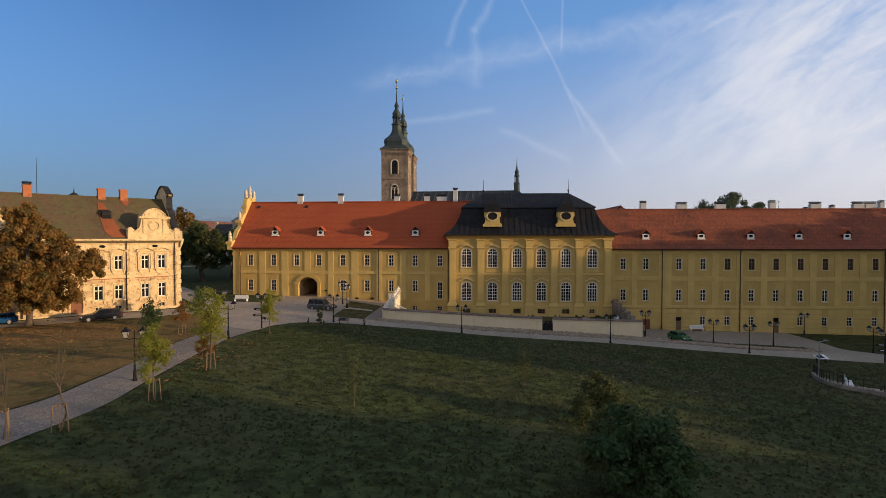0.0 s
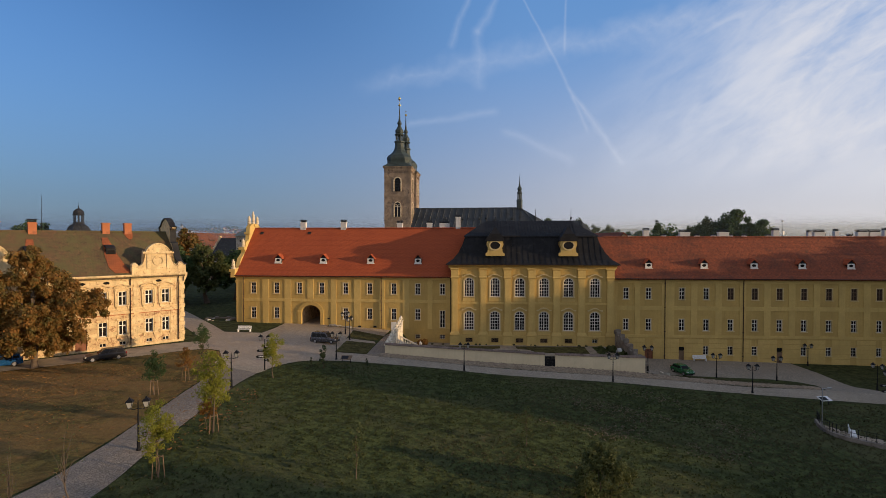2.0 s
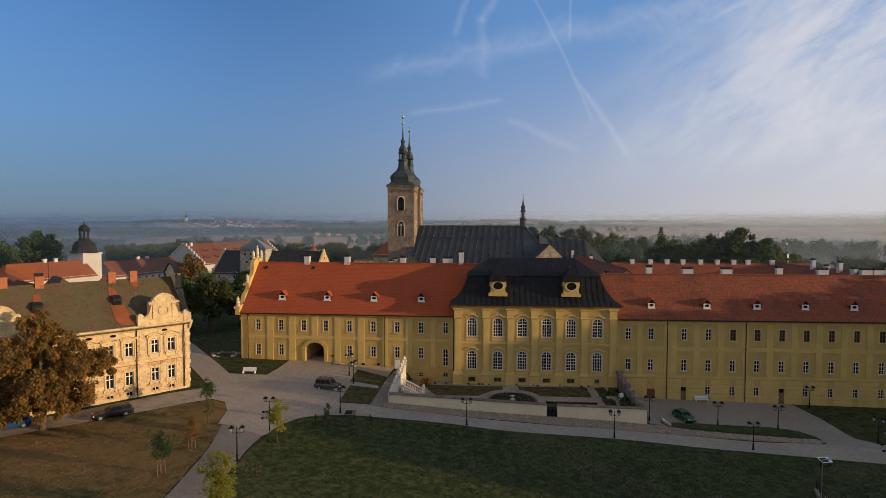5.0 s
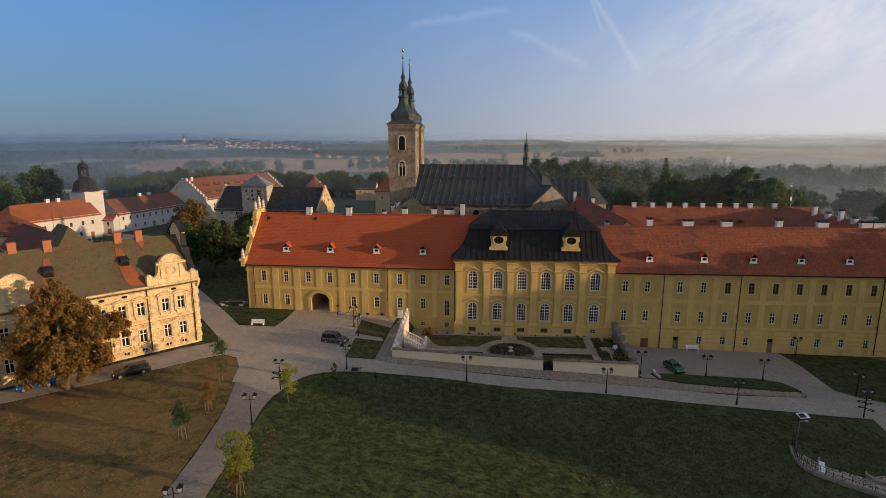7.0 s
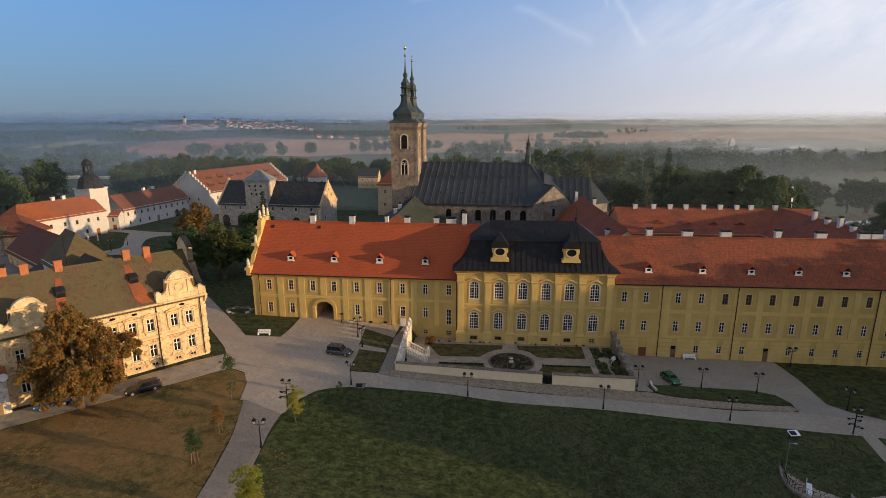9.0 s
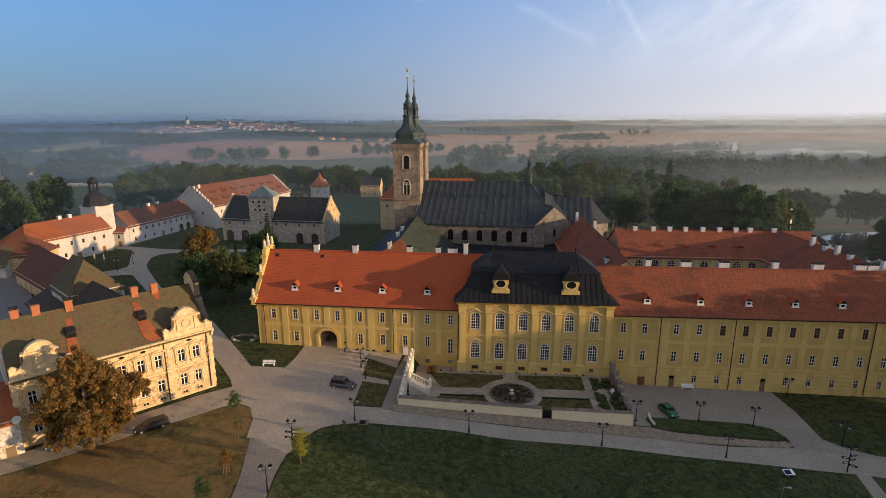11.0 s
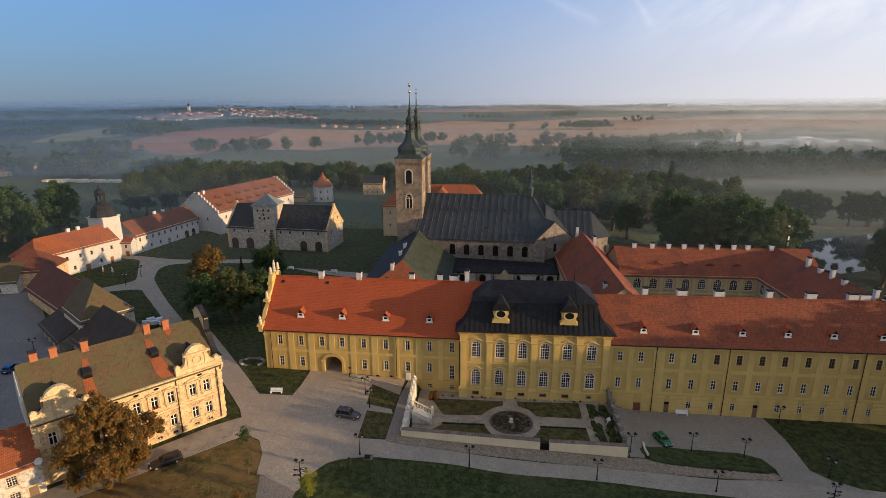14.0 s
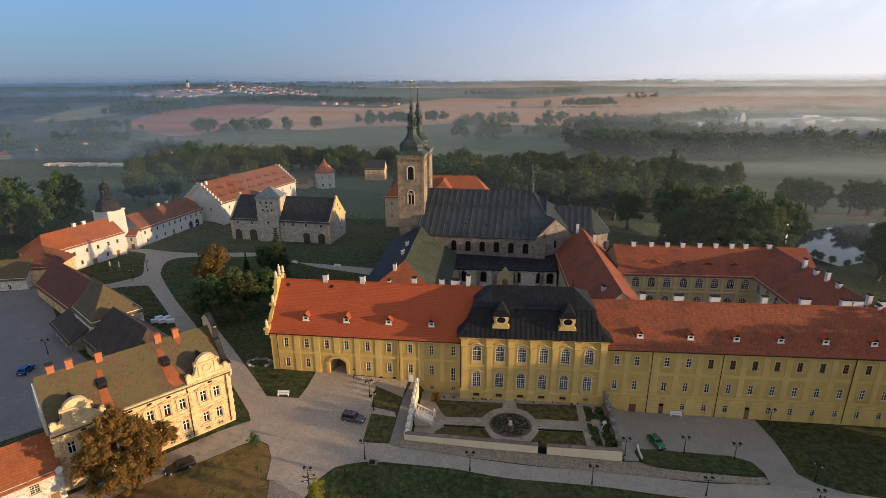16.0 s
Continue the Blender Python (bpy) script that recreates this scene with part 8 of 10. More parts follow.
def tree_kit(name, seed, h, r, clear, leaf, clumps_n, per, mat, lean=0.0, trunk=0.035, clump_r=0.28):
    """A broadleaf tree of height h, crown radius r and clear stem: (trunk with limbs, crown)."""
    rng = np.random.default_rng(seed)
    bm = bmesh.new()
    pts = [Vector((lean * k * k * 0.4 + rng.normal() * 0.02 * h * (k > 0), rng.normal() * 0.02 * h * (k > 0), h * 0.8 * k)) for k in np.linspace(0, 1, 6)]
    tr = trunk * h
    for k, (a, b) in enumerate(zip(pts, pts[1:])):
        tube(bm, a, b, tr * (1 - k * 0.17) * (1.35 if k == 0 else 1), tr * (1 - (k + 1) * 0.17), 8)
    cz, rz = (h + clear) / 2, (h - clear) / 2
    cen, rad = [], []
    for k in range(clumps_n):
        an, el = rng.random() * math.tau, math.asin(rng.uniform(-0.85, 1.0))
        q = rng.uniform(0.55, 1.0) if k % 4 else rng.uniform(0.1, 0.5)
        wob = 1 + 0.22 * math.sin(an * 3 + seed) + 0.15 * math.sin(an * 5 + el * 4 + seed * 2)
        taper = 1.0 - 0.25 * max(0, math.sin(el))
        cen.append((lean * 0.4 + q * r * wob * taper * math.cos(el) * math.cos(an), q * r * wob * taper * math.cos(el) * math.sin(an), cz + q * rz * (0.9 + 0.1 * wob) * math.sin(el)))
        rad.append(r * clump_r * rng.uniform(0.65, 1.25))
        if k < 14:
            s = pts[2].lerp(pts[4], rng.random())
            e = Vector(cen[-1])
            m = s.lerp(e, 0.55) + Vector((0, 0, 0.05 * h))
            tube(bm, s, m, tr * 0.32, tr * 0.2, 5)
            tube(bm, m, e, tr * 0.2, tr * 0.06, 5)
    v, f = leaf_cloud(rng, cen, rad, per, leaf)
    return data(name + "_trunk", bm, M_BARK), mesh_of(name + "_crown", v, f, mat)


def conifer_kit(name, seed, h, r, mat):
    rng = np.random.default_rng(seed)
    bm = bmesh.new()
    tube(bm, (0, 0, 0), (0, 0, h * 0.97), 0.02 * h, 0.004 * h, 7)
    cen, rad = [], []
    for k in range(26):
        z = h * (0.1 + 0.88 * k / 25)
        rr = r * (1 - 0.95 * k / 25) * rng.uniform(0.8, 1.15)
        n = max(3, int(9 * (1 - k / 28)))
        for i in range(n):
            an = i * math.tau / n + k * 0.7 + rng.normal() * 0.15
            for q in (0.45, 0.9):
                cen.append((rr * q * math.cos(an), rr * q * math.sin(an), z - q * rr * 0.28))
                rad.append(max(0.45, rr * 0.36))
    v, f = leaf_cloud(rng, cen, rad, 22, 0.34, 0.5)
    return data(name + "_trunk", bm, M_BARK), mesh_of(name + "_crown", v, f, mat)


def put_tree(kit, x, y, label, name="tree", category="tree", s=1.0, turn=0.0, sz=None, group="", sink=0.1):
    t = thing(name, label, category, pose(x, y, ground_at(x, y) - sink, 0, 0, turn) @ Matrix.Diagonal((s, s, sz or s, 1)), group)
    again("trunk", kit[0], t, Matrix())
    if kit[1]:
        again("crown", kit[1], t, Matrix())
    return t



def lobed_tree(name, seed, h, lobes, leaf, per, mat, turn, trunk=0.45):
    """A broad tree whose crown is made of lobes (sideways, depth, height, radius), sideways along `turn` degrees."""
    rng = np.random.default_rng(seed)
    c, s = math.cos(radians(turn)), math.sin(radians(turn))
    bm = bmesh.new()
    tube(bm, (0, 0, -0.2), (0, 0, 1.2), trunk * 1.5, trunk, 10)
    tube(bm, (0, 0, 1.2), (0.2, 0.1, h * 0.3), trunk, trunk * 0.8, 10)
    tube(bm, (0.2, 0.1, h * 0.3), (-0.2, 0, h * 0.8), trunk * 0.8, trunk * 0.25, 8)
    cen, rad = [], []
    for u, v, z, r in lobes:
        mid = Vector((u * c - v * s, u * s + v * c, z))
        k = mid.lerp(Vector((0, 0, h * 0.3)), 0.55) + Vector((0, 0, 0.4))
        tube(bm, (0, 0, min(h * 0.45, max(2.0, z * 0.5))), k, trunk * 0.5, trunk * 0.3, 7)
        tube(bm, k, mid, trunk * 0.3, trunk * 0.1, 6)
        for i in range(int(7 * r)):
            d = rng.normal(size=3)
            d /= np.linalg.norm(d)
            q = rng.uniform(0.45, 1.0)
            cen.append(tuple(np.array(mid) + d * r * q * np.array((1, 1, 0.85))))
            rad.append(r * rng.uniform(0.2, 0.38))
    vv, ff = leaf_cloud(rng, cen, rad, per, leaf)
    return data(name + "_trunk", bm, M_BARK), mesh_of(name + "_crown", vv, ff, mat)


T_CHEST = lobed_tree("chestnut", 11, 18.0, ((-0.5, 0, 16.0, 3.0), (-2.6, -1, 12.8, 4.0), (2.0, 1, 13.0, 3.8), (6.6, 0, 10.2, 3.6), (3.5, -3, 9.0, 4.0), (-3.5, 3, 9.0, 4.2), (-5.4, 0, 8.4, 3.3), (-1.0, -4, 8.0, 4.2),
                                            (0.5, 4.5, 9.0, 4.2), (-4.0, -2, 5.0, 3.2), (4.6, 0, 5.2, 3.4), (0.5, -3.5, 4.2, 3.2), (8.4, 1, 8.6, 2.4), (2.4, 3, 3.6, 2.6)), 0.24, 130, M_LFAUT, 41)
T_AUT = tree_kit("autumn_tree", 12, 18.5, 4.6, 2.0, 0.34, 80, 80, M_LFRUST)
T_GRN = [tree_kit("green_tree", 20 + k, 18.0, 6.0, 2.5, 0.42, 85, 75, m) for k, m in enumerate((M_LFGREEN, M_LFOLIVE, M_LFGREEN))]
T_BIG = [tree_kit("tall_tree", 60 + k, 28.0, 8.2, 4.0, 0.36, 190, 110, m, clump_r=0.19) for k, m in enumerate((M_LFGREEN, M_LFOLIVE))]
T_YNG = tree_kit("young_maple", 31, 5.9, 1.15, 1.2, 0.075, 70, 60, M_LFYEL, trunk=0.011, clump_r=0.36)
T_YRED = tree_kit("young_red_maple", 32, 4.2, 0.9, 1.1, 0.07, 50, 50, M_LFRED, trunk=0.011, clump_r=0.36)
T_YGRN = tree_kit("young_green_tree", 33, 5.2, 1.2, 1.2, 0.075, 64, 56, M_LFGREEN, trunk=0.012, clump_r=0.36)
T_BARE = tree_kit("thin_sapling", 34, 6.5, 0.9, 1.2, 0.05, 22, 9, M_LFOLIVE, trunk=0.008, clump_r=0.4)
T_THIN = tree_kit("leafy_sapling", 35, 5.4, 0.75, 0.5, 0.09, 30, 22, M_LFOLIVE, trunk=0.008, clump_r=0.45)
T_CON = conifer_kit("spruce", 41, 26, 4.6, M_LFDARK)
T_COL = tree_kit("columnar_yew", 42, 3.4, 0.55, 0.2, 0.10, 26, 30, M_LFDARK, trunk=0.012, clump_r=0.5)
T_SHRUB = tree_kit("wild_shrub", 43, 5.0, 2.2, 0.2, 0.13, 60, 60, M_LFOLIVE, trunk=0.012, clump_r=0.27)
T_SHRUBG = tree_kit("leafy_shrub", 44, 5.0, 2.2, 0.2, 0.12, 60, 70, M_LFGREEN, trunk=0.012, clump_r=0.27)

put_tree(T_CHEST, -54.6, 61.7, "broad autumn chestnut tree with rusty brown leaves", "chestnut_tree", "tree", 0.75, 0, 0.83)
put_tree(T_AUT, -75.2, 130.7, "slim rusty brown autumn tree in the park", "tree", "tree")
put_tree(T_GRN[1], -64.5, 123.0, "rounded olive green tree beside the park path", "tree", "tree", 0.84, 40)
put_tree(T_GRN[0], -70.5, 118.5, "dark green tree beside the park path", "tree", "tree", 0.8, 80)
put_tree(T_GRN[2], -60.0, 128.5, "dark green tree in the shade of the wing", "tree", "tree", 0.75, 120)
put_tree(T_CON, -62.1, 144.5, "dark spruce before the old granary", "spruce_tree", "tree", 0.74)
put_tree(T_GRN[2], -66.5, 150.0, "dark broad tree before the old granary", "tree", "tree", 0.8, 200)
put_tree(T_CON, -79.0, 157.6, "small dark yew on the lawn", "yew_tree", "tree", 0.28)
put_tree(T_CON, 101.8, 296.0, "tall dark spruce above the park wood", "spruce_tree", "tree", 1.6, 0, 1.3)
put_tree(T_GRN[0], -43.5, 232.0, "round dark tree behind the church", "tree", "tree", 0.62)
put_tree(T_GRN[1], -52, 300.0, "round dark tree on the far lawn", "tree", "tree", 0.6)

stake = bmesh.new()
for i in range(1):
    an = i * math.tau / 3
    tube(stake, (0.45 * math.cos(an), 0.45 * math.sin(an), 0), (0.34 * math.cos(an), 0.34 * math.sin(an), 1.55), 0.035, 0.035, 6)
    bn = an + math.tau / 3
    tube(stake, (0.34 * math.cos(an), 0.34 * math.sin(an), 1.45), (0.34 * math.cos(bn), 0.34 * math.sin(bn), 1.45), 0.025, 0.025, 5)
ST = data("stake", stake, M_WOOD)
for kit, x, y, s, turn, staked, label in ((T_YNG, -21.6, 42.0, 1.2, 20, True, "young yellow-green maple tied to three stakes"), (T_YRED, -22.3, 42.3, 0.72, 0, False, "small orange-red sapling beside the maple"),
                                          (T_YNG, -21.3, 33.9, 0.92, 130, True, "young yellow-green maple beside the path"), (T_YNG, -24.0, 61.2, 0.95, 250, False, "young yellow-green maple at the road corner"),
                                          (T_YGRN, -32.0, 50.4, 0.9, 10, True, "young green tree on the leafy lawn"), (T_YRED, -32.7, 57.4, 0.95, 60, True, "young brownish tree with stakes"), (T_THIN, -35.2, 65.9, 0.8, 60, True, "thin olive sapling with stakes"),
                                          (T_YGRN, -38.5, 71.8, 0.88, 90, False, "young olive tree at the lawn edge"),
                                          (T_BARE, -22.2, 26.9, 1.0, 10, True, "thin nearly bare sapling with stakes"), (T_BARE, -23.6, 25.0, 0.85, 100, True, "thin nearly bare sapling by the path"),
                                          (T_THIN, 4.8, 46.8, 0.75, 0, False, "thin dark sapling on the meadow"), (T_THIN, -8.4, 37.1, 0.85, 70, False, "thin dark sapling on the meadow")):
    t = put_tree(kit, x, y, label, "young_tree", "young tree", s, turn, group="young trees", sink=0.02)
    if staked:
        for k in range(3):
            again("stake", ST, t, Matrix.Scale(1 / s, 4) @ Matrix.Rotation(k * math.tau / 3, 4, "Z"), "wooden support stake with crossbar")
for kit, x, y, s, label in ((T_COL, -19.8, 67.9, 0.95, "small columnar evergreen on the lawn"), (T_COL, -14.5, 70.5, 0.4, "low dark evergreen on the lawn"), (T_COL, -21.8, 69.0, 0.35, "low dark evergreen on the lawn"),
                            (T_SHRUBG, 8.2, 26.2, 1.15, "tall leafy shrub on the meadow"), (T_SHRUB, 9.5, 27.6, 0.9, "tall leafy shrub on the meadow"), (T_SHRUB, 7.4, 28.2, 0.85, "tall leafy shrub on the meadow"), (T_SHRUBG, 9.4, 25.0, 0.85, "tall leafy shrub on the meadow"),
                            (T_SHRUB, 9.7, 39.6, 0.8, "dark scrubby bush on the meadow"), (T_SHRUB, 8.3, 38.2, 0.5, "dark scrubby bush on the meadow"), (T_SHRUB, 11.2, 39.8, 0.5, "dark scrubby bush on the meadow")):
    put_tree(kit, x, y, label, "shrub", "shrub", s, x * 37 % 360, group="meadow shrubs", sink=0.1)

# woods of single trees round the convent
rng = np.random.default_rng(77)


def wood(label, spots, lo, hi, kits, group):
    for x, y in spots:
        k = kits[int(rng.integers(len(kits)))]
        h = rng.uniform(lo, hi)
        put_tree(k, x, y, label, "tree", "tree", h / 18.0 * rng.uniform(0.85, 1.15), rng.uniform(0, 360), h / 18.0, group)


def scatter(n, x0, x1, y0, y1):
    return [(rng.uniform(x0, x1), rng.uniform(y0, y1)) for _ in range(n)]


for k, (x, y, h, turn) in enumerate(((87.4, 179.5, 33, 40), (80, 183, 29, 10), (94, 178, 30, 90), (84, 194, 29, 200), (90, 192, 30, 280), (99, 185, 28, 330), (100, 194, 24, 15), (78, 198, 24, 120), (71, 190, 23, 75))):
    put_tree(T_BIG[k % 2], x, y, "tall dark green tree in the dense wood beyond the convent", "tree", "tree", h / 28.0, turn, h / 28.0, "park wood")
for k, (x, y, h, turn) in enumerate(((30, 277, 29, 10), (39, 281, 30, 80), (48, 278, 29, 150), (57, 286, 31, 220), (66, 288, 28, 290), (75, 294, 29, 30), (86, 299, 27, 100), (94, 304, 28, 170), (111, 302, 26, 240))):
    put_tree(T_BIG[(k * 2 + k // 3) % 2], x, y, "tall broad tree at the edge of the park wood", "tree", "tree", h / 30.0, turn, h / 28.0, "church park")
for k, (x, y, h, turn) in enumerate(((142, 189, 22, 0), (149, 196, 21, 70), (144, 180, 20, 140), (155, 190, 22, 210))):
    put_tree(T_BIG[k % 2], x, y, "broad dark tree at the near edge of the pond", "tree", "tree", h / 25.0, turn, h / 28.0, "pond bank")
wood("tall dark green tree in the dense wood beyond the convent", [(86, 216), (91, 205), (98, 200), (102, 209), (92, 224), (106, 216), (101, 222), (84, 207), (112, 208), (108, 226), (118, 212), (80, 224)], 22, 29, T_GRN, "park wood")
wood("green tree in the park behind the church", [(8, 262), (16, 250), (24, 258), (32, 250), (41, 262), (48, 252), (56, 264), (63, 256), (0, 270), (-9, 268), (-18, 275), (38, 275), (50, 280), (66, 240), (70, 270), (28, 280), (12, 284)] + scatter(44, -32, 112, 284, 324), 17, 26, T_GRN, "church park")
wood("tree in the valley wood", [p for p in scatter(110, -260, 60, 330, 425) if not (-135 < p[0] < -60 and p[1] < 376)] + scatter(12, 112, 165, 332, 385), 14, 22, T_GRN, "valley wood")
wood("broad tree on the far bank of the pond", [(165, 299), (170, 304), (174, 298), (179, 302), (184, 300), (197, 294), (203, 290), (208, 295), (213, 290), (220, 288), (226, 292), (214, 270), (222, 262), (216, 250)], 18, 21, T_GRN, "pond bank")
wood("low bush on the near shore of the pond", [(134, 213), (136.5, 206), (139.5, 201.5), (133, 208)], 3.2, 5.0, T_GRN, "shore bushes")
wood("tree at the reedy edge of the pond", [(196, 214), (186, 206), (205, 226), (176, 198), (128, 262), (120, 256), (138, 276), (168, 190), (150, 184), (157, 188), (163, 194), (144, 178), (171, 202)], 12, 17, T_GRN, "pond bank")
wood("tree beside the yard and meadow", [(-184, 189), (-192, 180), (-200, 196), (-178, 200), (-210, 186), (-206, 205), (-222, 196), (-190, 214)], 17, 24, T_GRN, "yard trees")
wood("large tree behind the long white wing", [(-208, 296), (-196, 300), (-204, 310), (-186, 294), (-168, 262), (-176, 254), (-190, 262)], 14, 22, T_GRN, "granary trees")
wood("tree along the meadow", scatter(9, -262, -205, 345, 400) + scatter(16, -280, -190, 395, 440), 11, 17, T_GRN, "meadow trees")
# unseen shade trees added east of the lawn, beyond the view; heights shape the shade
EAST = [(y, 29) for y in (100, 95, 90, 85, 80)] + [(y, 22.5) for y in (75, 70, 65, 60)] + [(y, 27) for y in (55, 50, 45, 41)] + [(34, 17.5), (29, 18), (24, 18), (19, 18)] + [(y, 27) for y in (5, 0, -5, -10, -16, -22)]
for k, (y, h) in enumerate(EAST):
    wood("unseen tall tree that shades the lawn from the east", [(112 + (k % 3) * 4, y), (124 - (k % 2) * 5, y - 2)], h - 0.6, h + 0.6, T_GRN, "east trees")


def forest(name, label, spots, hs, seed, mat=None, quads=34, leaf=0.1):
    """A far wood, too many trees to count, as one thing."""
    r = np.random.default_rng(seed)
    sp = np.asarray(spots, float)
    h = np.asarray(hs, float)
    z = land(sp[:, 0], sp[:, 1])
    cl = 9
    cen = np.repeat(np.stack([sp[:, 0], sp[:, 1], z + h * 0.56], 1), cl, 0)
    hh = np.repeat(h, cl)
    d = r.normal(size=cen.shape)
    d /= np.linalg.norm(d, axis=1)[:, None]
    cen = cen + d * (hh * r.uniform(0.12, 0.26, len(hh)))[:, None] * np.array((1.0, 1.0, 1.15))
    v, f = leaf_cloud(r, cen, hh * r.uniform(0.12, 0.22, len(hh)), quads // cl + 1, 1.0, 1.0)
    q = v.reshape(-1, 4, 3)
    mid = q.mean(1, keepdims=True)
    s = np.repeat(hh, quads // cl + 1)[:, None, None] * leaf
    v = (mid + (q - mid) * s).reshape(-1, 3)
    ob = tagged(new(name, mesh_of(name, v, f, mat or M_LFFAR)), label, "forest", kind="stuff")
    return ob


def blob(n, cx, cy, rx, ry, turn=0.0):
    a, q = rng.random(n) * math.tau, np.sqrt(rng.random(n))
    x, y = q * rx * np.cos(a), q * ry * np.sin(a)
    t = radians(turn)
    return np.stack([cx + x * math.cos(t) - y * math.sin(t), cy + x * math.sin(t) + y * math.cos(t)], 1)


def rows_of(n, p, q, wide):
    s = rng.random(n)
    return np.stack([p[0] + (q[0] - p[0]) * s + rng.normal(size=n) * wide, p[1] + (q[1] - p[1]) * s + rng.normal(size=n) * wide], 1)


def heights(spots, lo, hi):
    return rng.uniform(lo, hi, len(spots))


def along(n, pts, wide):
    """Spots scattered about a line of points."""
    k = len(pts) - 1
    return np.concatenate([rows_of(n // k, p, q, wide) for p, q in zip(pts, pts[1:])])


s = np.concatenate([along(36, [(-55, 905), (30, 970), (118, 950)], 9), along(30, [(-35, 700), (10, 735), (105, 760)], 14), blob(26, 150, 800, 26, 22), along(110, [(160, 905), (245, 850), (330, 955), (430, 1010)], 20), blob(90, 235, 720, 80, 45), blob(60, 330, 700, 60, 40), blob(40, 420, 640, 60, 30), blob(30, 300, 560, 70, 30), blob(24, 190, 520, 60, 24)])
s = np.concatenate([s, blob(150, 150, 590, 62, 48), blob(120, 268, 560, 78, 42), blob(60, 380, 600, 80, 40)])
forest("valley_forest", "broad misty wood along the valley", s, heights(s, 13, 30), 1, quads=330, leaf=0.05)
s = np.concatenate([along(15, [(-413, 731), (-361, 749), (-325, 764)], 5), [[-308, 791], [-306, 794], [-269, 817], [-267, 820]], along(9, [(-215, 876), (-204, 957)], 6), along(16, [(-204, 957), (-157, 988), (-128, 900)], 7), along(7, [(-110, 1010), (-88, 1020)], 5), [[140, 1330], [60, 1330], [250, 1340]]])
forest("field_trees", "row of scattered trees along the field edge", s, heights(s, 21, 30), 2, quads=420, leaf=0.05)
s = np.concatenate([along(560, [(-655, 950), (-755, 1195), (-790, 1450), (-660, 1640)], 26), along(200, [(-640, 1650), (-480, 1560), (-330, 1530), (-240, 1500)], 16), along(300, [(-1130, 1600), (-1230, 1540), (-1420, 1480), (-1700, 1400)], 30), blob(120, -960, 1000, 110, 50, 60)])
forest("hill_forest", "dark wood along the far slope", s, heights(s, 17, 26), 3, quads=70, leaf=0.09)
s = np.concatenate([blob(90, -1000, 2060, 300, 60, -4), blob(60, -720, 1960, 160, 60), along(130, [(-560, 1760), (-420, 1640), (-280, 1600)], 18), blob(110, -1350, 2050, 260, 80), blob(70, -560, 1700, 90, 60), along(90, [(-500, 2120), (-1200, 2350)], 30)])
forest("town_trees", "trees among the far houses", s, heights(s, 9, 15), 4, quads=60, leaf=0.1)
s = np.concatenate([along(110, [(-60, 1840), (120, 1800), (330, 1960)], 10), along(60, [(205, 1420), (330, 1455)], 10), along(40, [(420, 1700), (900, 1950)], 14), blob(200, 0, 2700, 420, 40), blob(260, 1000, 3000, 700, 60), along(500, [(-1500, 3300), (-300, 3600), (900, 3900), (2600, 3700)], 40), blob(250, -2000, 3000, 800, 90), blob(250, 2300, 2800, 500, 80)])
forest("horizon_forest", "far woods fading towards the horizon", s, heights(s, 17, 27), 5, quads=60, leaf=0.1)
s = along(130, [(20, 1362), (180, 1376), (380, 1395)], 3)
forest("far_hedge", "low dark hedge between the far fields", s, heights(s, 3, 6), 8, quads=30, leaf=0.14)
s = np.concatenate([along(60, [(440, 1150), (560, 1290), (740, 1290), (830, 1200)], 14), blob(36, 470, 880, 110, 40), blob(40, 600, 900, 110, 50), blob(40, 480, 690, 110, 40), blob(30, 640, 760, 80, 60)])
forest("factory_trees", "misty trees among the factory halls", s, heights(s, 12, 20), 6, quads=160, leaf=0.065)
s = np.concatenate([blob(44, -372, 447, 40, 16), blob(36, -440, 480, 60, 30), blob(40, -330, 500, 60, 30), blob(46, -480, 620, 60, 40), blob(40, -590, 760, 70, 40), blob(40, -700, 640, 110, 60), blob(40, -560, 500, 80, 50), blob(16, -250, 455, 30, 20)])
forest("meadow_wood", "small woods scattered over the misty meadow", s, heights(s, 11, 18), 7, quads=220, leaf=0.06)

# fallen leaves under the chestnut
n = 7000
xy = np.concatenate([blob(4200, -48, 55, 10, 10), blob(2300, -40, 51, 14, 15), blob(500, -24, 46, 3, 9)])
z = land(xy[:, 0], xy[:, 1]) + 0.05
c = np.stack([xy[:, 0], xy[:, 1], z], 1)
u = rng.normal(size=(n, 3)) * 0.07 * np.array((1, 1, 0.25))
w = rng.normal(size=(n, 3)) * 0.07 * np.array((1, 1, 0.25))
tagged(new("fallen_leaves", mesh_of("fallen_leaves", np.stack([c - u, c - w, c + u, c + w], 1).reshape(-1, 3), np.arange(n * 4).reshape(-1, 4), M_LITTER)), "scattered rusty fallen leaves on the lawn", "leaves", kind="stuff")

# grass over the meadow: short tufts all over, coarser ones where it is drier
n = 26000
xy = np.stack([rng.uniform(-26, 54, n), 14 + 58 * rng.random(n)], 1)
side = np.interp(xy[:, 1], [14, 22, 35, 46, 53, 62, 67, 71, 72], [-22, -22.6, -23.2, -24.4, -24.9, -25.9, -25, -21, -14])
top = np.interp(xy[:, 0], [-26, -21, -13, 14, 40, 54], [66, 70.5, 72, 72, 71.6, 71.2])
coarse = (np.sin(xy[:, 0] * 0.21 + 1.3 * np.sin(xy[:, 1] * 0.17)) + np.sin(xy[:, 1] * 0.33 + xy[:, 0] * 0.11) + rng.normal(size=n) * 0.8 + (xy[:, 0] - 14) * 0.05) > 0.4
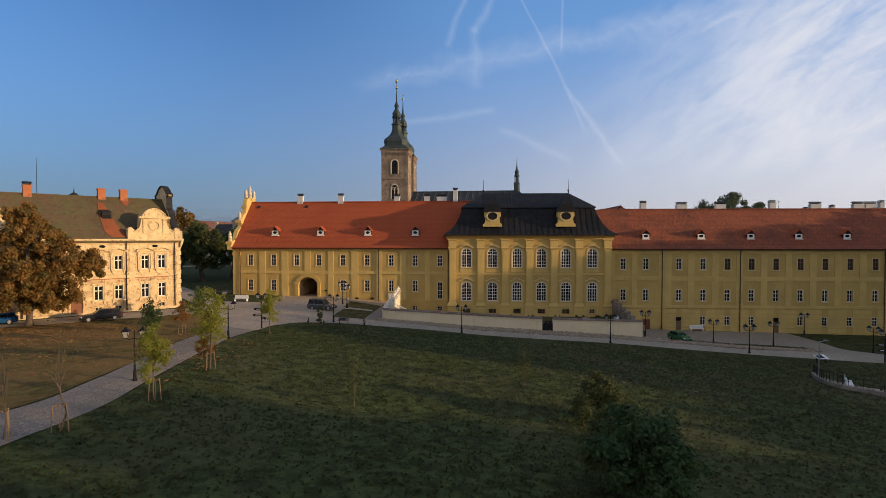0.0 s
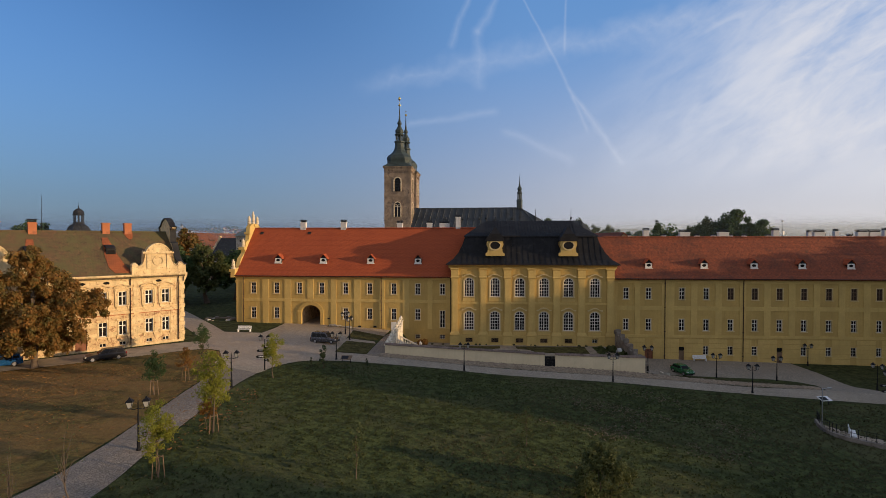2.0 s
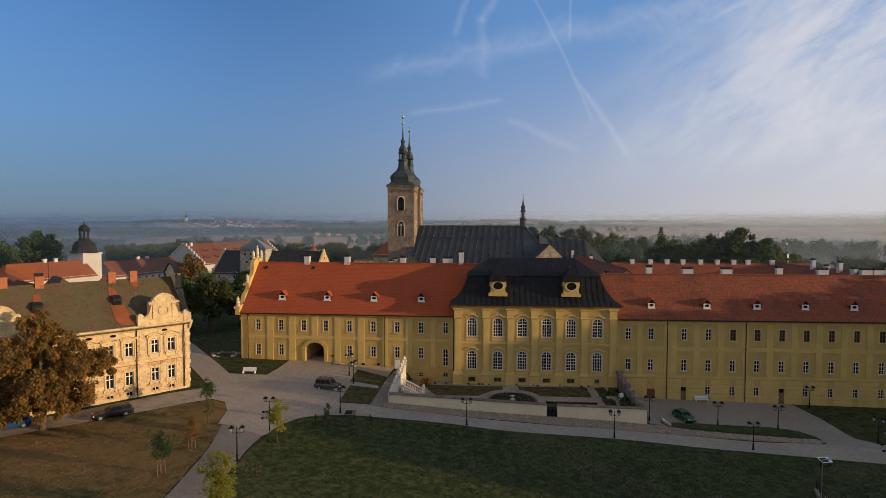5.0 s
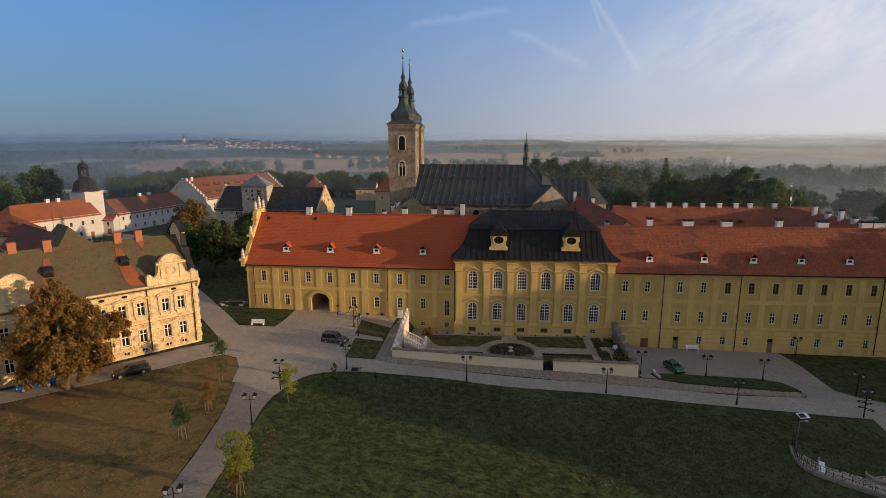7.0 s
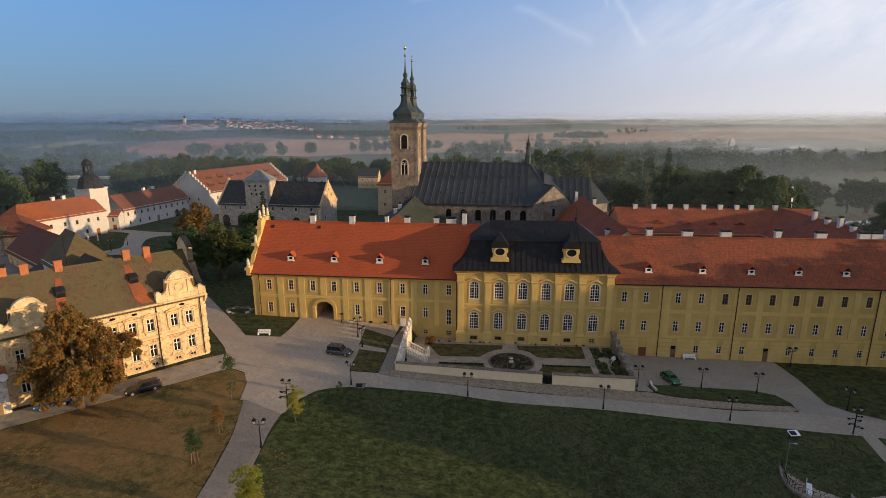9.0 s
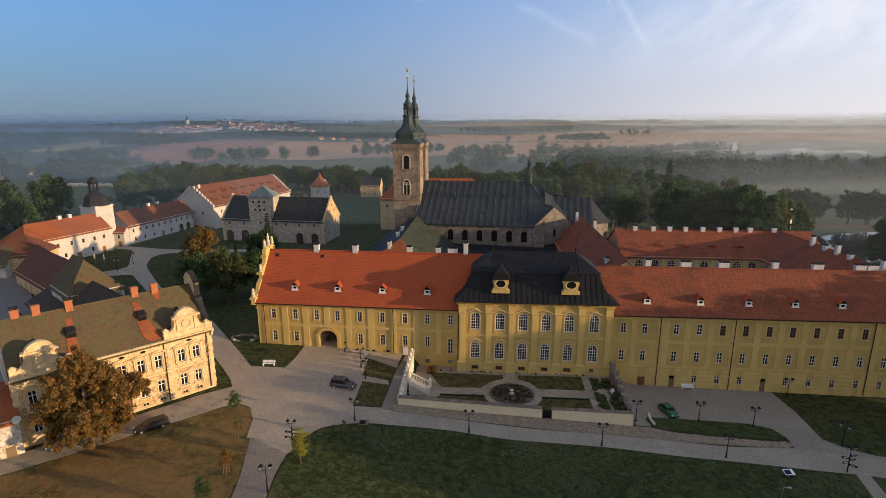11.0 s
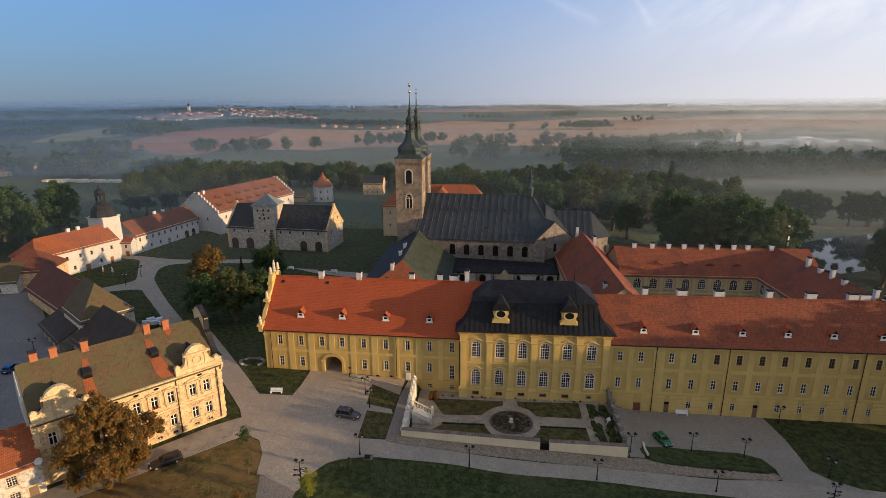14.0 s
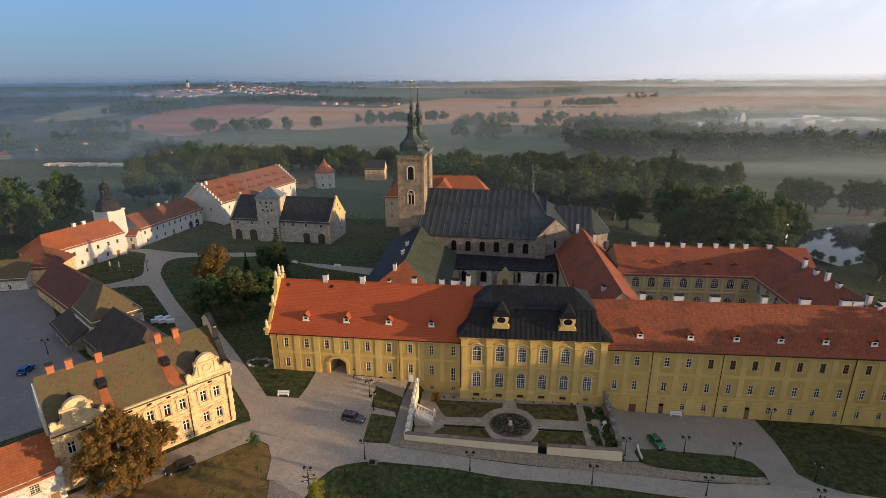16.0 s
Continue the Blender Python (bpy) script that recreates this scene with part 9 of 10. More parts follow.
inside = (xy[:, 0] > side) & (xy[:, 1] < top)
for name, sel, lo, hi, mat, label in (("grass_tufts", inside & coarse, 0.08, 0.17, M_TUFT, "coarse dry tufts of grass over the meadow"), ("short_grass", inside & ~coarse, 0.05, 0.12, M_BLADE, "short uneven green grass over the meadow")):
    p = xy[sel]
    cen = np.stack([p[:, 0], p[:, 1], land(p[:, 0], p[:, 1]) + 0.09], 1)
    v, f = leaf_cloud(rng, cen, lo + (hi - lo) * rng.random(len(p)) ** 2, 6, 0.075, 0.55)
    tagged(new(name, mesh_of(name, v, f, mat)), label, "grass", kind="stuff")
n = 5200
xy = np.stack([rng.uniform(7, 33, n), rng.uniform(44, 69, n)], 1)
dry = np.sin(xy[:, 0] * 0.55 + 1.7 * np.sin(xy[:, 1] * 0.3)) + np.sin(xy[:, 1] * 0.7 + xy[:, 0] * 0.2) + rng.normal(size=n) * 0.7 - 0.012 * ((xy[:, 0] - 18) ** 2 + (xy[:, 1] - 58) ** 2)
p = xy[dry > 0.1]
v, f = leaf_cloud(rng, np.stack([p[:, 0], p[:, 1], land(p[:, 0], p[:, 1]) + 0.09], 1), 0.07 + 0.12 * rng.random(len(p)) ** 2, 5, 0.08, 0.5)
tagged(new("dry_grass", mesh_of("dry_grass", v, f, M_DRYTUFT)), "pale dry grass in patches on the meadow", "grass", kind="stuff")
wood("tree in the dense wood behind the octagonal pavilion", scatter(46, -215, -25, 378, 432), 14, 21, T_GRN, "valley wood")


# ---------------------------------------------------------------- lamps, cars, benches
def lamp_meshes():
    bm = bmesh.new()
    lathe(bm, [(0.16, 0), (0.16, 0.12), (0.11, 0.2), (0.11, 0.7), (0.07, 0.8), (0.055, 2.4), (0.075, 2.45), (0.045, 2.55), (0.04, 3.3), (0.02, 3.5)], 0, 0, 8)
    post = data("lamp_post", bm, M_IRON)
    bm = bmesh.new()
    for s in (-1, 1):
        tube(bm, (0, 0, 2.95), (s * 0.3, 0, 2.85), 0.03, 0.03, 5)
        tube(bm, (s * 0.3, 0, 2.85), (s * 0.52, 0, 3.0), 0.03, 0.03, 5)
    arm = data("lamp_arm", bm, M_IRON)
    bm = bmesh.new()
    hull(bm, [[(r * sx, r * sy, z) for sx, sy in ((-1, -1), (1, -1), (1, 1), (-1, 1))] for r, z in ((0.1, 0), (0.19, 0.42))])
    pane = data("lantern_glass", bm, M_LAMPGLASS)
    bm = bmesh.new()
    hull(bm, [[(r * sx, r * sy, z) for sx, sy in ((-1, -1), (1, -1), (1, 1), (-1, 1))] for r, z in ((0.24, 0.42), (0.24, 0.46), (0.1, 0.62), (0.02, 0.74))])
    box(bm, -0.12, 0.12, -0.12, 0.12, -0.04, 0.0)
    for sx in (-1, 1):
        for sy in (-1, 1):
            tube(bm, (sx * 0.1, sy * 0.1, 0), (sx * 0.195, sy * 0.195, 0.43), 0.018, 0.018, 4)
    return post, arm, pane, data("lantern_cage", bm, M_IRON)


LAMP = lamp_meshes()


def street_lamp(x, y, turn=0.0, z=None):
    t = thing("street_lamp", "black cast-iron street lamp with two lanterns", "street lamp", pose(x, y, ground_at(x, y) + 0.03 if z is None else z, 0, 0, turn) @ Matrix.Scale(1.08, 4), group="street lamps")
    again("post", LAMP[0], t, Matrix())
    a = again("arm", LAMP[1], t, Matrix())
    for s in (-1, 1):
        ln = again("lantern", LAMP[3], t, pose(s * 0.52, 0, 3.0))
        again("lantern_glass", LAMP[2], ln, Matrix())


for x, y, turn in ((-1.2, 73.3, 0), (19.4, 73.05, 0), (38.3, 73.4, 0), (38.9, 85.3, 0), (47.7, 84.4, 0), (-19.4, 73.0, 0), (-24.9, 37.3, 20), (-25.8, 54.2, 10), (-22.6, 91.2, 30), (-20.8, 86.9, 70),
                   (26.9, 81.5, 0), (59.4, 79.8, -55), (59.8, 96.4, 0), (-56.0, 94.8, 20), (-112.5, 155, 0), (-111.8, 146.5, 0), (-101, 100, 30), (-36.5, 171, 60)):
    street_lamp(x, y, turn)


def car(name, label, paint, x, y, turn, L=4.4, W=1.78, H=1.5, kind="hatch"):
    """A parked car: lofted body, glasshouse, wheels with rims, lamps; it points along local +x."""
    c = thing(name, label, "car", pose(x, y, ground_at(x, y) + 0.06, 0, 0, turn))
    h = L / 2
    tail = {"van": -h + 0.12, "estate": -h + 0.2, "hatch": -h + 0.35}[kind]
    secs = []
    for q, top, w in ((-1.0, 0.62, 0.82), (-0.985, 0.86, 0.92), (-0.9, 0.93, 0.98), (-0.5, 0.95, 1.0), (0.0, 0.94, 1.0), (0.42, 0.92, 0.99), (0.62, 0.87, 0.97), (0.86, 0.74, 0.93), (0.97, 0.62, 0.86), (1.0, 0.5, 0.78)):
        b = 0.24 if abs(q) < 0.93 else 0.34
        ww = W / 2 * w
        secs.append([(q * h, -ww * 0.93, b), (q * h, ww * 0.93, b), (q * h, ww, b + 0.18), (q * h, ww, top - 0.16), (q * h, ww * 0.93, top), (q * h, -ww * 0.93, top), (q * h, -ww, top - 0.16), (q * h, -ww, b + 0.18)])
    bm = bmesh.new()
    hull(bm, secs)
    body = part("body", bm, paint, c, smooth=False)
    bm = bmesh.new()
    front0, front1 = h * 0.40, h * (0.12 if kind != "van" else 0.16)
    for zz, x0, x1, ww in ((0,) * 4,):
        pass
    rows = [(0.90, tail + 0.02, front0, 0.93), (H - 0.09, tail + 0.30 if kind == "hatch" else tail + 0.14, front1, 0.78), (H, tail + 0.55 if kind == "hatch" else tail + 0.35, front1 - 0.25, 0.68)]
    hull(bm, [[(a, -W / 2 * w, z), (b, -W / 2 * w, z), (b, W / 2 * w, z), (a, W / 2 * w, z)] for z, a, b, w in rows])
    part("roof", bm, paint, c)
    (z0, a0, b0, w0), (z1, a1, b1, w1) = rows[0], rows[1]

    def pane_at(corners, name):
        bmx = bmesh.new()
        vs = [Vector(p) for p in corners]
        nn = (vs[1] - vs[0]).cross(vs[3] - vs[0]).normalized() * 0.012
        cm = sum(vs, Vector()) / 4
        if nn.dot(cm - Vector((0, 0, 0.9))) < 0:
            nn = -nn
        hull(bmx, [[v + nn for v in vs], [v - nn for v in vs]])
        part(name, bmx, M_GLASS, c)
    for s in (-1, 1):
        def side(q, t):
            a, b = a0 + (a1 - a0) * t, b0 + (b1 - b0) * t
            return (a + (b - a) * q, s * W / 2 * (w0 + (w1 - w0) * t), z0 + (z1 - z0) * t)
        for q0, q1 in ((0.05, 0.30), (0.33, 0.62), (0.65, 0.94)):
            pane_at([side(q0, 0.12), side(q1, 0.12), side(q1, 0.86), side(q0, 0.86)], "side_window")
    for e, nm in ((0, "rear_window"), (1, "windscreen")):
        def end(u, t):
            xx = (b0 + (b1 - b0) * t) if e else (a0 + (a1 - a0) * t)
            return (xx, u * W / 2 * (w0 + (w1 - w0) * t), z0 + (z1 - z0) * t)
        pane_at([end(-0.86, 0.1), end(0.86, 0.1), end(0.86, 0.9), end(-0.86, 0.9)], nm)
    for sx in (-0.6, 0.62):
        for s in (-1, 1):
            bm = bmesh.new()
            hull(bm, [[(r * math.cos(i * math.tau / 16), yy, r * math.sin(i * math.tau / 16)) for i in range(16)] for r, yy in ((0.27, -0.1), (0.31, -0.1), (0.32, 0.0), (0.31, 0.1), (0.27, 0.1))])
            wh = part("tyre", bm, M_RUBBERY, c, m=pose(sx * h, s * (W / 2 - 0.09), 0.31))
            bm = bmesh.new()
            hull(bm, [[(r * math.cos(i * math.tau / 14), yy, r * math.sin(i * math.tau / 14)) for i in range(14)] for r, yy in ((0.2, s * 0.06), (0.21, s * 0.115), (0.05, s * 0.118))])
            part("rim", bm, M_RIM, wh)
    for s in (-1, 1):
        bm = bmesh.new()
        box(bm, h * 0.9, h * 0.965, s * W * 0.36 - 0.16, s * W * 0.36 + 0.16, 0.58, 0.72)
        part("headlight", bm, M_CLEARLENS, c)
        bm = bmesh.new()
        box(bm, -h * 1.0, -h * 0.95, s * W * 0.4 - 0.1, s * W * 0.4 + 0.1, 0.66, 0.92)
        part("tail_light", bm, M_REDLENS, c)
        bm = bmesh.new()
        box(bm, front0 - 0.35, front0 - 0.18, s * (W / 2 + 0.08) - 0.09, s * (W / 2 + 0.08) + 0.09, 0.92, 1.06)
        part("mirror", bm, paint, c)
    for q in (1, -1):
        bm = bmesh.new()
        box(bm, q * h * 0.985 - 0.04, q * h * 0.985 + 0.04, -W * 0.42, W * 0.42, 0.3, 0.46)
        part("bumper", bm, M_RUBBERY, c)
    bm = bmesh.new()
    box(bm, -h - 0.012, -h + 0.02, -0.26, 0.26, 0.5, 0.6)
    part("plate", bm, M_FRAME, c, "blank pale number plate")


car("minivan", "dark grey people carrier parked on the forecourt", M_CARGREY, -23.9, 83.0, -8, 4.5, 1.82, 1.78, "van")
car("estate_car", "black estate car parked on the leafy lawn edge", M_CARBLACK, -49.2, 66.9, 222, 4.8, 1.8, 1.5, "estate")
car("small_car", "dark green hatchback in the parking yard", M_CARGREEN, 34.5, 87.6, -72, 4.1, 1.7, 1.45, "hatch")
car("blue_car", "blue estate car under the chestnut tree", M_CARBLUE, -58.9, 61.6, 222, 4.4, 1.75, 1.45, "estate")
car("blue_car", "blue hatchback standing in the stable yard", M_CARBLUE, -99.5, 92.4, 100, 4.1, 1.75, 1.5, "hatch")


def bench(x, y, turn, label="white painted garden bench"):
    b = thing("bench", label, "bench", pose(x, y, ground_at(x, y) + 0.06, 0, 0, turn), group="white benches")
    for i in range(4):
        bm = bmesh.new()
        box(bm, -1.2, 1.2, -0.28 + i * 0.15, -0.15 + i * 0.15, 0.42, 0.46)
        part("seat_slat", bm, M_BENCH, b)
    for i in range(4):
        bm = bmesh.new()
        box(bm, -1.2, 1.2, 0.3, 0.34, 0.52 + i * 0.13, 0.62 + i * 0.13)
        part("back_slat", bm, M_BENCH, b)
    for s in (-1, 1):
        bm = bmesh.new()
        box(bm, s * 1.05 - 0.05, s * 1.05 + 0.05, -0.28, 0.32, 0, 0.42)
        box(bm, s * 1.05 - 0.05, s * 1.05 + 0.05, 0.28, 0.34, 0.42, 1.02)
        part("leg", bm, M_BENCH, b)


for x, y, turn in ((-40.2, 89.4, 4), (41.4, 97.3, 0), (-66, 166.5, -8), (-50, 164.0, -8), (24.6, 88.4, 70)):
    bench(x, y, turn)


def arms_sign(x, y):
    s = thing("signpost", "dark metal signpost with pointing arms and two lanterns", "signpost", pose(x, y, ground_at(x, y)))
    bm = bmesh.new()
    tube(bm, (0, 0, 0), (0, 0, 3.3), 0.09, 0.08, 8)
    part("pole", bm, M_IRON, s)
    for i, (z, an) in enumerate(((2.8, 10), (2.45, 170), (2.1, 15), (1.75, 190), (1.4, -40))):
        bm = bmesh.new()
        slab(bm, [(0.05, -0.15), (0.95, -0.15), (1.15, 0.0), (0.95, 0.15), (0.05, 0.15)], -0.025, 0.025)
        a = part("arm", bm, M_IRON, s, m=pose(0, 0, z, 0, 0, an))
        bm = bmesh.new()
        box(bm, 0.15, 0.75, -0.03, 0.03, -0.035, 0.035)
        part("lettering_bar", bm, M_BENCH, a)
    bm = bmesh.new()
    tube(bm, (0, 0, 3.3), (0, 0, 4.0), 0.05, 0.04, 6)
    tube(bm, (-0.5, 0, 3.85), (0.5, 0, 3.85), 0.03, 0.03, 5)
    part("crossbar", bm, M_IRON, s)
    for q in (-1, 1):
        ln = again("lantern", LAMP[3], s, pose(q * 0.5, 0, 3.85))
        again("lantern_glass", LAMP[2], ln, Matrix())


arms_sign(55.4, 72.4)
arms_sign(-26.4, 64.6)


def board(x, y, turn, label, face=None):
    s = thing("notice_board", label, "sign board", pose(x, y, ground_at(x, y), 0, 0, turn))
    bm = bmesh.new()
    hull(bm, [[(-0.75, -0.45, 0.62), (0.75, -0.45, 0.62), (0.75, 0.45, 0.95), (-0.75, 0.45, 0.95)], [(-0.75, -0.47, 0.67), (0.75, -0.47, 0.67), (0.75, 0.43, 1.0), (-0.75, 0.43, 1.0)]])
    b = part("panel", bm, face or M_BENCH, s)
    bm = bmesh.new()
    hull(bm, [[(-0.65, -0.38, 0.705), (0.3, -0.38, 0.705), (0.3, 0.3, 0.955), (-0.65, 0.3, 0.955)], [(-0.65, -0.382, 0.712), (0.3, -0.382, 0.712), (0.3, 0.298, 0.962), (-0.65, 0.298, 0.962)]])
    part("printed_area", bm, M_IRON, b)
    for sx in (-1, 1):
        bm = bmesh.new()
        box(bm, sx * 0.6 - 0.04, sx * 0.6 + 0.04, -0.04, 0.04, 0, 0.8)
        part("leg", bm, M_IRON, s)


bench(40.7, 57.9, 60, "white bench beside the curved kerb wall")
board(45.6, 70.0, 10, "tilted white information board on the meadow")
board(-17.6, 71.6, 0, "small dark tilted information board at the lawn edge", M_WOOD)

# terrace viewpoint at the lower right
tw = thing("viewpoint_wall", "low curved stone kerb wall with thin iron railing", "wall")
curve = spline([(39.7, 62.2), (38.7, 59.6), (38.8, 57.6), (40.6, 55.8), (44.7, 53.4), (50, 51.0), (58, 47)], 5)
for (xa, ya), (xb, yb) in zip(curve, curve[1:]):
    bm = bmesh.new()
    d = Vector((xb - xa, yb - ya, 0)).normalized()
    nrm = Vector((-d.y, d.x, 0)) * 0.22
    rings = []
    for x, y in ((xa, ya), (xb, yb)):
        g = ground_at(x, y)
        p = Vector((x, y, 0))
        rings.append([p + nrm + Vector((0, 0, g - 0.3)), p - nrm + Vector((0, 0, g - 0.3)), p - nrm + Vector((0, 0, g + 0.45)), p + nrm + Vector((0, 0, g + 0.45))])
    hull(bm, rings)
    part("kerb_stone", bm, M_RUBBLE, tw)
bm = bmesh.new()
for i, (x, y) in enumerate(curve):
    g = ground_at(x, y) + 0.45
    tube(bm, (x, y, g), (x, y, g + 1.0), 0.03, 0.03, 5)
for (xa, ya), (xb, yb) in zip(curve, curve[1:]):
    for hh in (0.5, 0.95):
        tube(bm, (xa, ya, ground_at(xa, ya) + 0.45 + hh), (xb, yb, ground_at(xb, yb) + 0.45 + hh), 0.02, 0.02, 4)
part("railing", bm, M_IRON, tw)
sheet("viewpoint_paving", [(40.0, 61.5), (39.2, 59.4), (39.4, 57.8), (41, 56.2), (45, 53.8), (50.3, 51.4), (58, 47.5), (62, 56), (56, 60), (50, 58.5), (45, 57.0), (42, 58.5)], M_PLAZA, 0.05, "small paved terrace above the meadow", "pavement")
sheet("slab_path", [(56.6, 72.6), (58.6, 72.4), (57.4, 66), (56.2, 59.5), (54.2, 59.5), (55.4, 67)], M_COBBLE, 0.06, "flagged footpath down from the road", "path")
bm = bmesh.new()
lathe(bm, [(0.07, 0), (0.05, 0.3), (0.045, 4.2)], 0, 0, 8)
tube(bm, (0, 0, 4.1), (0.5, -0.3, 4.35), 0.04, 0.03, 5)
box(bm, 0.35, 0.75, -0.45, -0.2, 4.28, 4.4)
solo("pole", bm, M_RIM, "slim grey pole with a small lamp head", "pole", m=pose(39.9, 61.6, ground_at(39.9, 61.6)))
# dark curved lines in the terrace paving, built as low stone ridges
for cx, cy, r, a0, a1 in ((47.5, 57.2, 2.2, 150, 330), (50.5, 54.6, 2.6, -20, 140), (53.5, 57.5, 2.0, 160, 320)):
    bm = bmesh.new()
    n = 12
    for q, w in ((a0, a1),):
        pts = [(cx + r * math.cos(radians(q + (w - q) * k / n)), cy + 0.6 * r * math.sin(radians(q + (w - q) * k / n))) for k in range(n + 1)]
        hull(bm, [[(x - 0.22, y - 0.22, ground_at(x, y)), (x + 0.22, y + 0.22, ground_at(x, y)), (x + 0.2, y + 0.2, ground_at(x, y) + 0.45), (x - 0.2, y - 0.2, ground_at(x, y) + 0.45)] for x, y in pts])
    solo("curved_stone_ridge", bm, M_RUBBLE, "low curved dark stone ridge on the paved terrace", "stone bench", group="stone benches")
sheet("stone_heap_base", [(-27.6, 98.3), (-22.8, 97.4), (-22.6, 96.2), (-27.4, 97.2)], M_GRAVEL, 0.1, "strip of broken stones beside the gateway", "rubble")
for i in range(16):
    bm = bmesh.new()
    r = 0.16 + 0.2 * rng.random()
    lathe(bm, [(r * 0.7, 0), (r, r * 0.4), (r * 0.8, r * 0.9), (r * 0.2, r * 1.1)], 0, 0, 6)
    x, y = -27.2 + i * 0.29, 97.9 - i * 0.06 + rng.normal() * 0.2
    solo("rubble_stone", bm, M_SANDST, "loose pale stone lying beside the gateway", "stone", group="loose stones", m=pose(x, y, ground_at(x, y) + 0.08, 0, 0, i * 41))

bm = bmesh.new()
hull(bm, [[(x - 0.18, y, z), (x + 0.18, y, z), (x + 0.16, y, z + 0.5), (x - 0.16, y, z + 0.5)] for x, y, z in ((30.7, 86.6, ground_at(30.7, 86.6)), (30.3, 84.2, ground_at(30.3, 84.2)), (30.1, 81.6, ground_at(30.1, 81.6)))])
solo("kerb", bm, M_STAIR, "pale stone kerb at the end of the grassy bank", "kerb")
stone_rng = np.random.default_rng(91)
n = 2600                                               # rough field stones set in the strip along the garden wall
px_ = stone_rng.uniform(-14.0, 50.0, n)
lo_, hi_ = np.interp(px_, [-14, -4, 14, 32, 50], [77.2, 76.9, 76.3, 76.7, 77.7]), np.interp(px_, [-14, 25, 27, 33, 50], [79.0, 79.4, 79.5, 78.9, 79.0])
py_ = lo_ + (hi_ - lo_) * stone_rng.random(n)
pz_ = land(px_, py_) + 0.08
cube = np.array([(sx, sy, sz) for sz in (-1, 1) for sx, sy in ((-1, -1), (1, -1), (1, 1), (-1, 1))], float)
cube[4:, :2] *= 0.62
an_ = stone_rng.random(n) * math.tau
sc_ = np.stack([stone_rng.uniform(0.11, 0.26, n), stone_rng.uniform(0.09, 0.19, n), stone_rng.uniform(0.06, 0.13, n)], 1)
v = cube[None] * sc_[:, None] * stone_rng.uniform(0.8, 1.2, (n, 8, 3))
v = np.stack([v[..., 0] * np.cos(an_)[:, None] - v[..., 1] * np.sin(an_)[:, None], v[..., 0] * np.sin(an_)[:, None] + v[..., 1] * np.cos(an_)[:, None], v[..., 2]], 2) + np.stack([px_, py_, pz_], 1)[:, None]
f = (np.arange(n) * 8)[:, None, None] + np.array([(4, 5, 6, 7), (0, 1, 5, 4), (1, 2, 6, 5), (2, 3, 7, 6), (3, 0, 4, 7)])
tagged(new("field_stones", mesh_of("field_stones", v.reshape(-1, 3), f.reshape(-1, 4), M_RUBBLESTONE)), "rough brown field stones set along the garden wall", "stones", kind="stuff")

# stone circle on the grass behind the wing, and the column by the pond
sr = thing("stone_ring", "low ruined oval ring of flat grey stones on the grass", "stones", pose(-50.5, 101.5, ground_at(-50.5, 101.5)))
for i in range(17):
    an = radians(-40 + i * 18)
    bm = bmesh.new()
    h = 0.28 + 0.14 * math.sin(i * 2.3)
    hull(bm, [[(-0.42, -0.3, 0), (0.42, -0.34, 0), (0.4, 0.3, 0), (-0.4, 0.28, 0)], [(-0.38, -0.26, h), (0.36, -0.3, h), (0.36, 0.26, h), (-0.36, 0.24, h)]])
    part("stone", bm, M_WHITE if i % 5 == 0 else M_RUBBLE, sr, m=pose(2.7 * math.cos(an), 1.7 * math.sin(an), 0, 0, 0, math.degrees(an) + 90))
bm = bmesh.new()
lathe(bm, [(0.9, 0), (0.9, 1.2), (0.45, 1.5), (0.4, 13.5), (0.8, 14), (0.3, 15), (0.35, 16.2), (0.1, 17)], 0, 0, 10)
solo("column", bm, M_SANDST, "slender stone column beside the east range", "column", m=pose(92.8, 158, ground_at(92.8, 158)))

# ---------------------------------------------------------------- far houses
def hamlet(name, label, spots, lo, hi, seed, flat_roof=False, wall=None, roof=None):
    r = np.random.default_rng(seed)
    wb, rb = bmesh.new(), bmesh.new()
    for x, y in spots:
        g = ground_at(x, y)
        L, D, h = r.uniform(lo, hi), r.uniform(lo, hi) * 0.65, r.uniform(4, 7.5)
        m = Matrix.Translation((x, y, g)) @ Matrix.Rotation(r.uniform(-0.5, 0.5) + (1.57 if r.random() < 0.4 else 0), 4, "Z")
        for b, fn in ((wb, 0), (rb, 1)):
            k = len(b.verts)
            if fn == 0:
                box(b, -L / 2, L / 2, -D / 2, D / 2, -3, h)
            elif flat_roof:
                box(b, -L / 2 - 0.3, L / 2 + 0.3, -D / 2 - 0.3, D / 2 + 0.3, h, h + 0.5)
            else:
                roof_mesh(b, -L / 2, L / 2, -D / 2, D / 2, h, h + D * 0.45, over=0.2)
            b.verts.ensure_lookup_table()
            for v in b.verts[k:]:
                v.co = m @ v.co
    t = thing(name, label, "houses", kind="stuff")
    part("wall", wb, wall or M_WHITE, t)
    part("roof", rb, roof or M_ORANGE, t)


